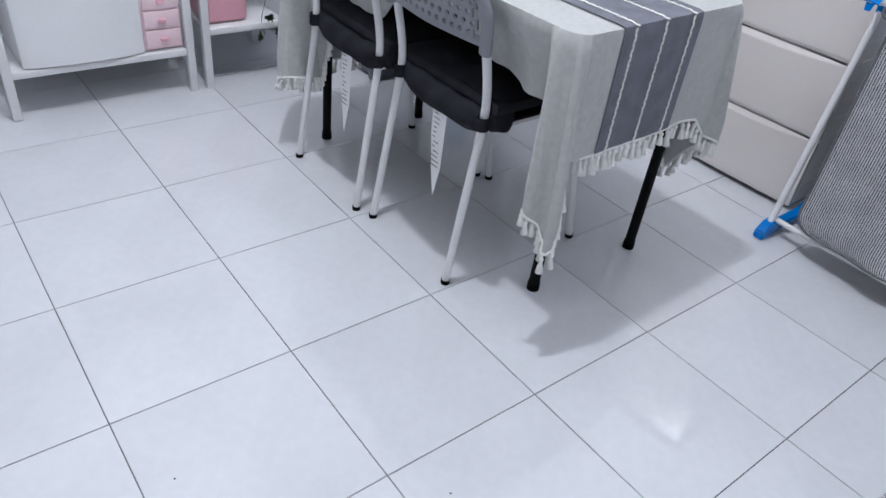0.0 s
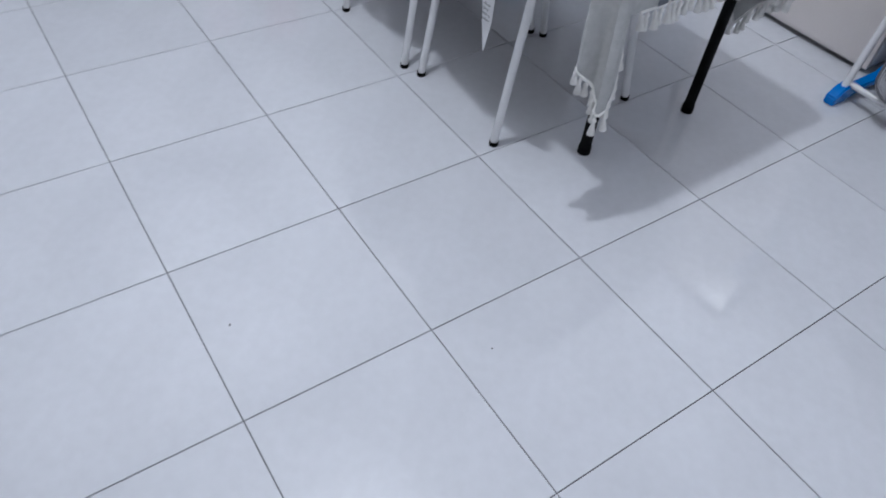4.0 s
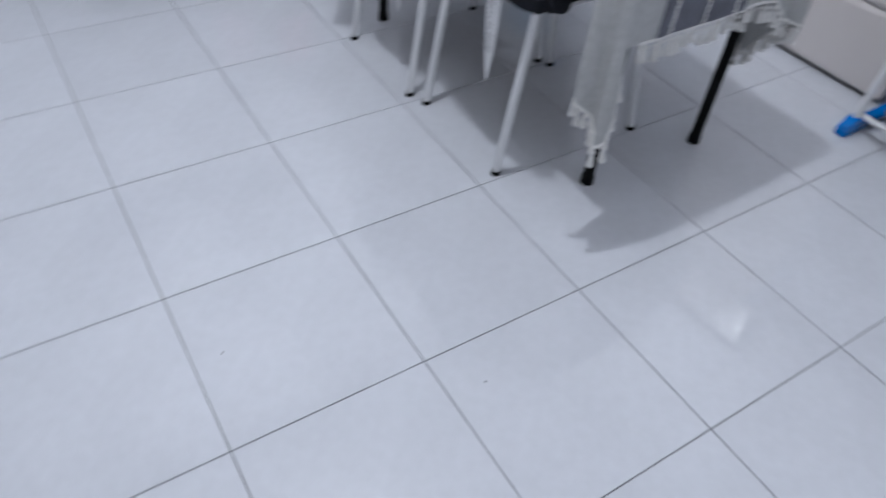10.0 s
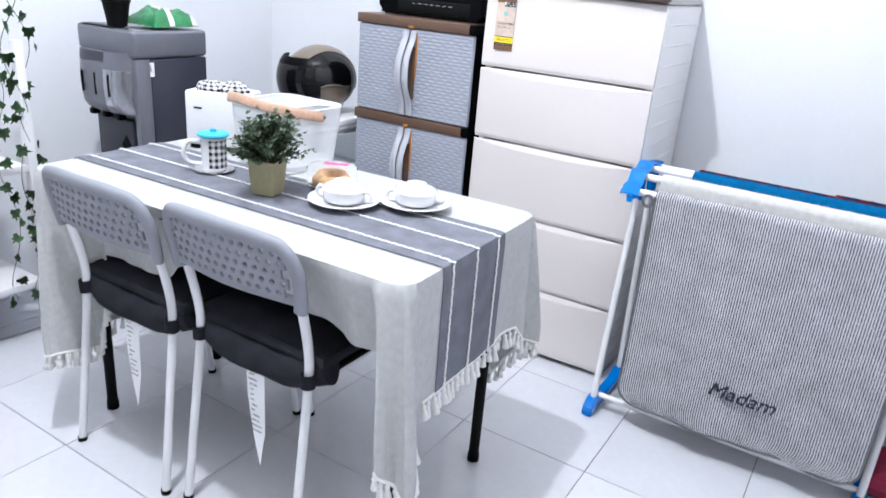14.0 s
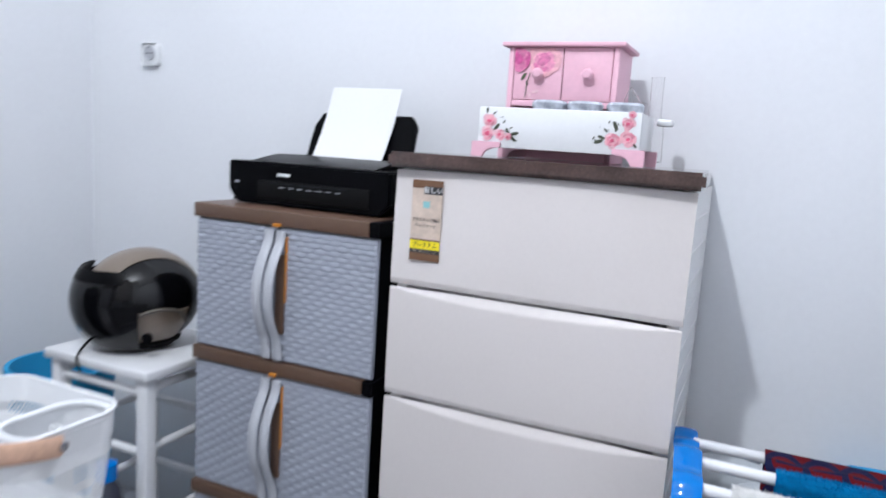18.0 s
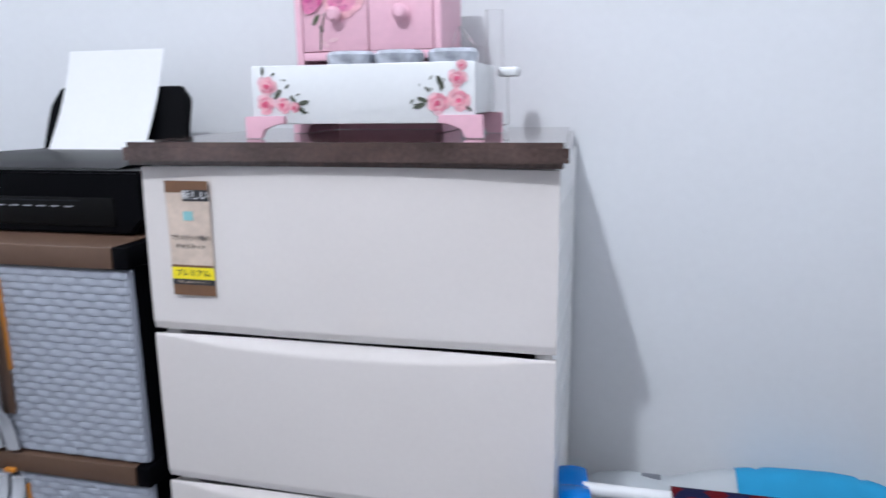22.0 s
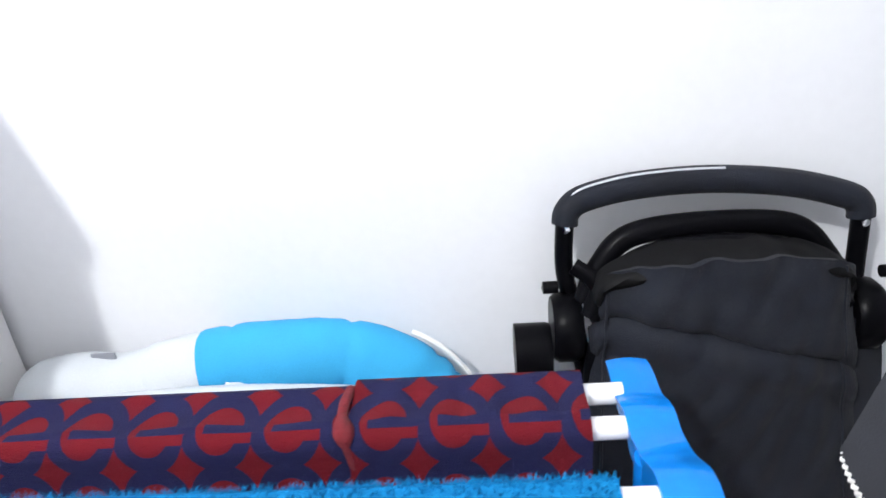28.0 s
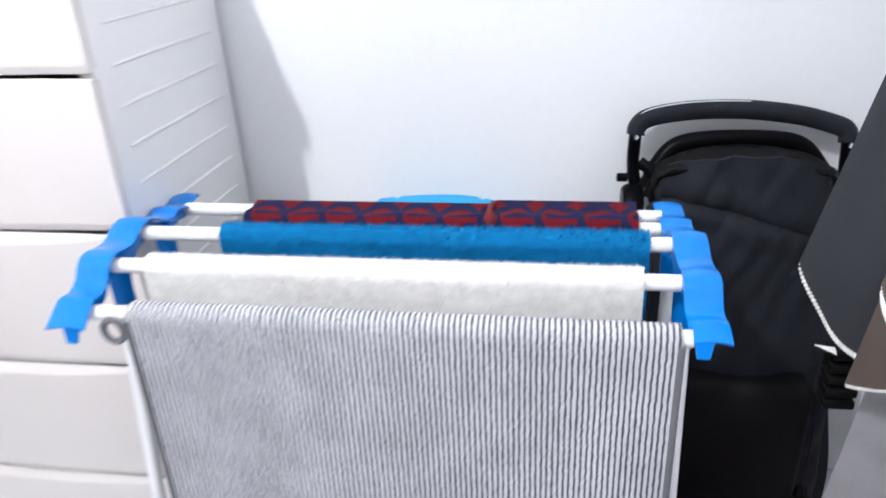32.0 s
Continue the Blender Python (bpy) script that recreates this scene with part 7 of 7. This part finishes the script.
gl2 = thing("glass_cup", (-0.44, 0.40, TTZ), "small clear glass cup behind the plant", "glass")
part("glass_body", lathe([(0, 0.001), (0.024, 0.001), (0.026, 0.006), (0.031, 0.05), (0.029, 0.05), (0.024, 0.008), (0, 0.006)], (-0.44, 0.41, TTZ), 28), GLASS, gl2)

# ---- crumbs on the floor ----
crumbs, rn = bmesh.new(), random.Random(8)
for x, y in (((-0.20, -1.24), (0.19, -0.74), (0.19, -0.74), (-0.19, -1.24), (0.19, -0.74), (0.50, -0.32))):
    bmesh.ops.create_icosphere(crumbs, subdivisions=1, radius=0.0022, matrix=Matrix.Translation((x, y, 0.0012)) @ Matrix.Rotation(rn.uniform(0, 3), 4, "Z") @ Matrix.Diagonal((1.3, 0.8, 0.5, 1)))
single("crumbs", crumbs, INK, "tiny dark crumbs scattered on the tiles", "crumbs", kind="stuff")

# ---- floor tiles ----
TS, GAP = 0.4, 0.0022


def tile_mesh(w, h):
    bm = box(-w / 2, w / 2, -h / 2, h / 2, -0.008, 0, 0)
    bmesh.ops.bevel(bm, geom=[e for e in bm.edges if all(v.co.z > -0.001 for v in e.verts)], offset=0.0007, segments=2, affect="EDGES")
    me = bpy.data.meshes.new("tile")
    bm.to_mesh(me)
    bm.free()
    me.materials.append(TILE)
    return me


TILES = {}
tr = random.Random(2)
for i in range(-5, 5):
    for j in range(-12, 5):
        x0, x1 = max(i * TS + GAP / 2, XW + 0.001), min((i + 1) * TS - GAP / 2, XE - 0.001)
        y0, y1 = max(j * TS + GAP / 2, YF + 0.001), min((j + 1) * TS - GAP / 2, YN - 0.001)
        if x1 - x0 < 0.01 or y1 - y0 < 0.01 or (x0 > 0 and y1 < YS):
            continue
        key = (round(x1 - x0, 4), round(y1 - y0, 4))
        if key not in TILES:
            TILES[key] = tile_mesh(*key)
        t = new("tile", TILES[key])
        t.parent = floor
        t.location = ((x0 + x1) / 2, (y0 + y1) / 2, tr.uniform(-0.0003, 0.0))
        t.rotation_euler = (tr.uniform(-0.0005, 0.0005), tr.uniform(-0.0005, 0.0005), 0)
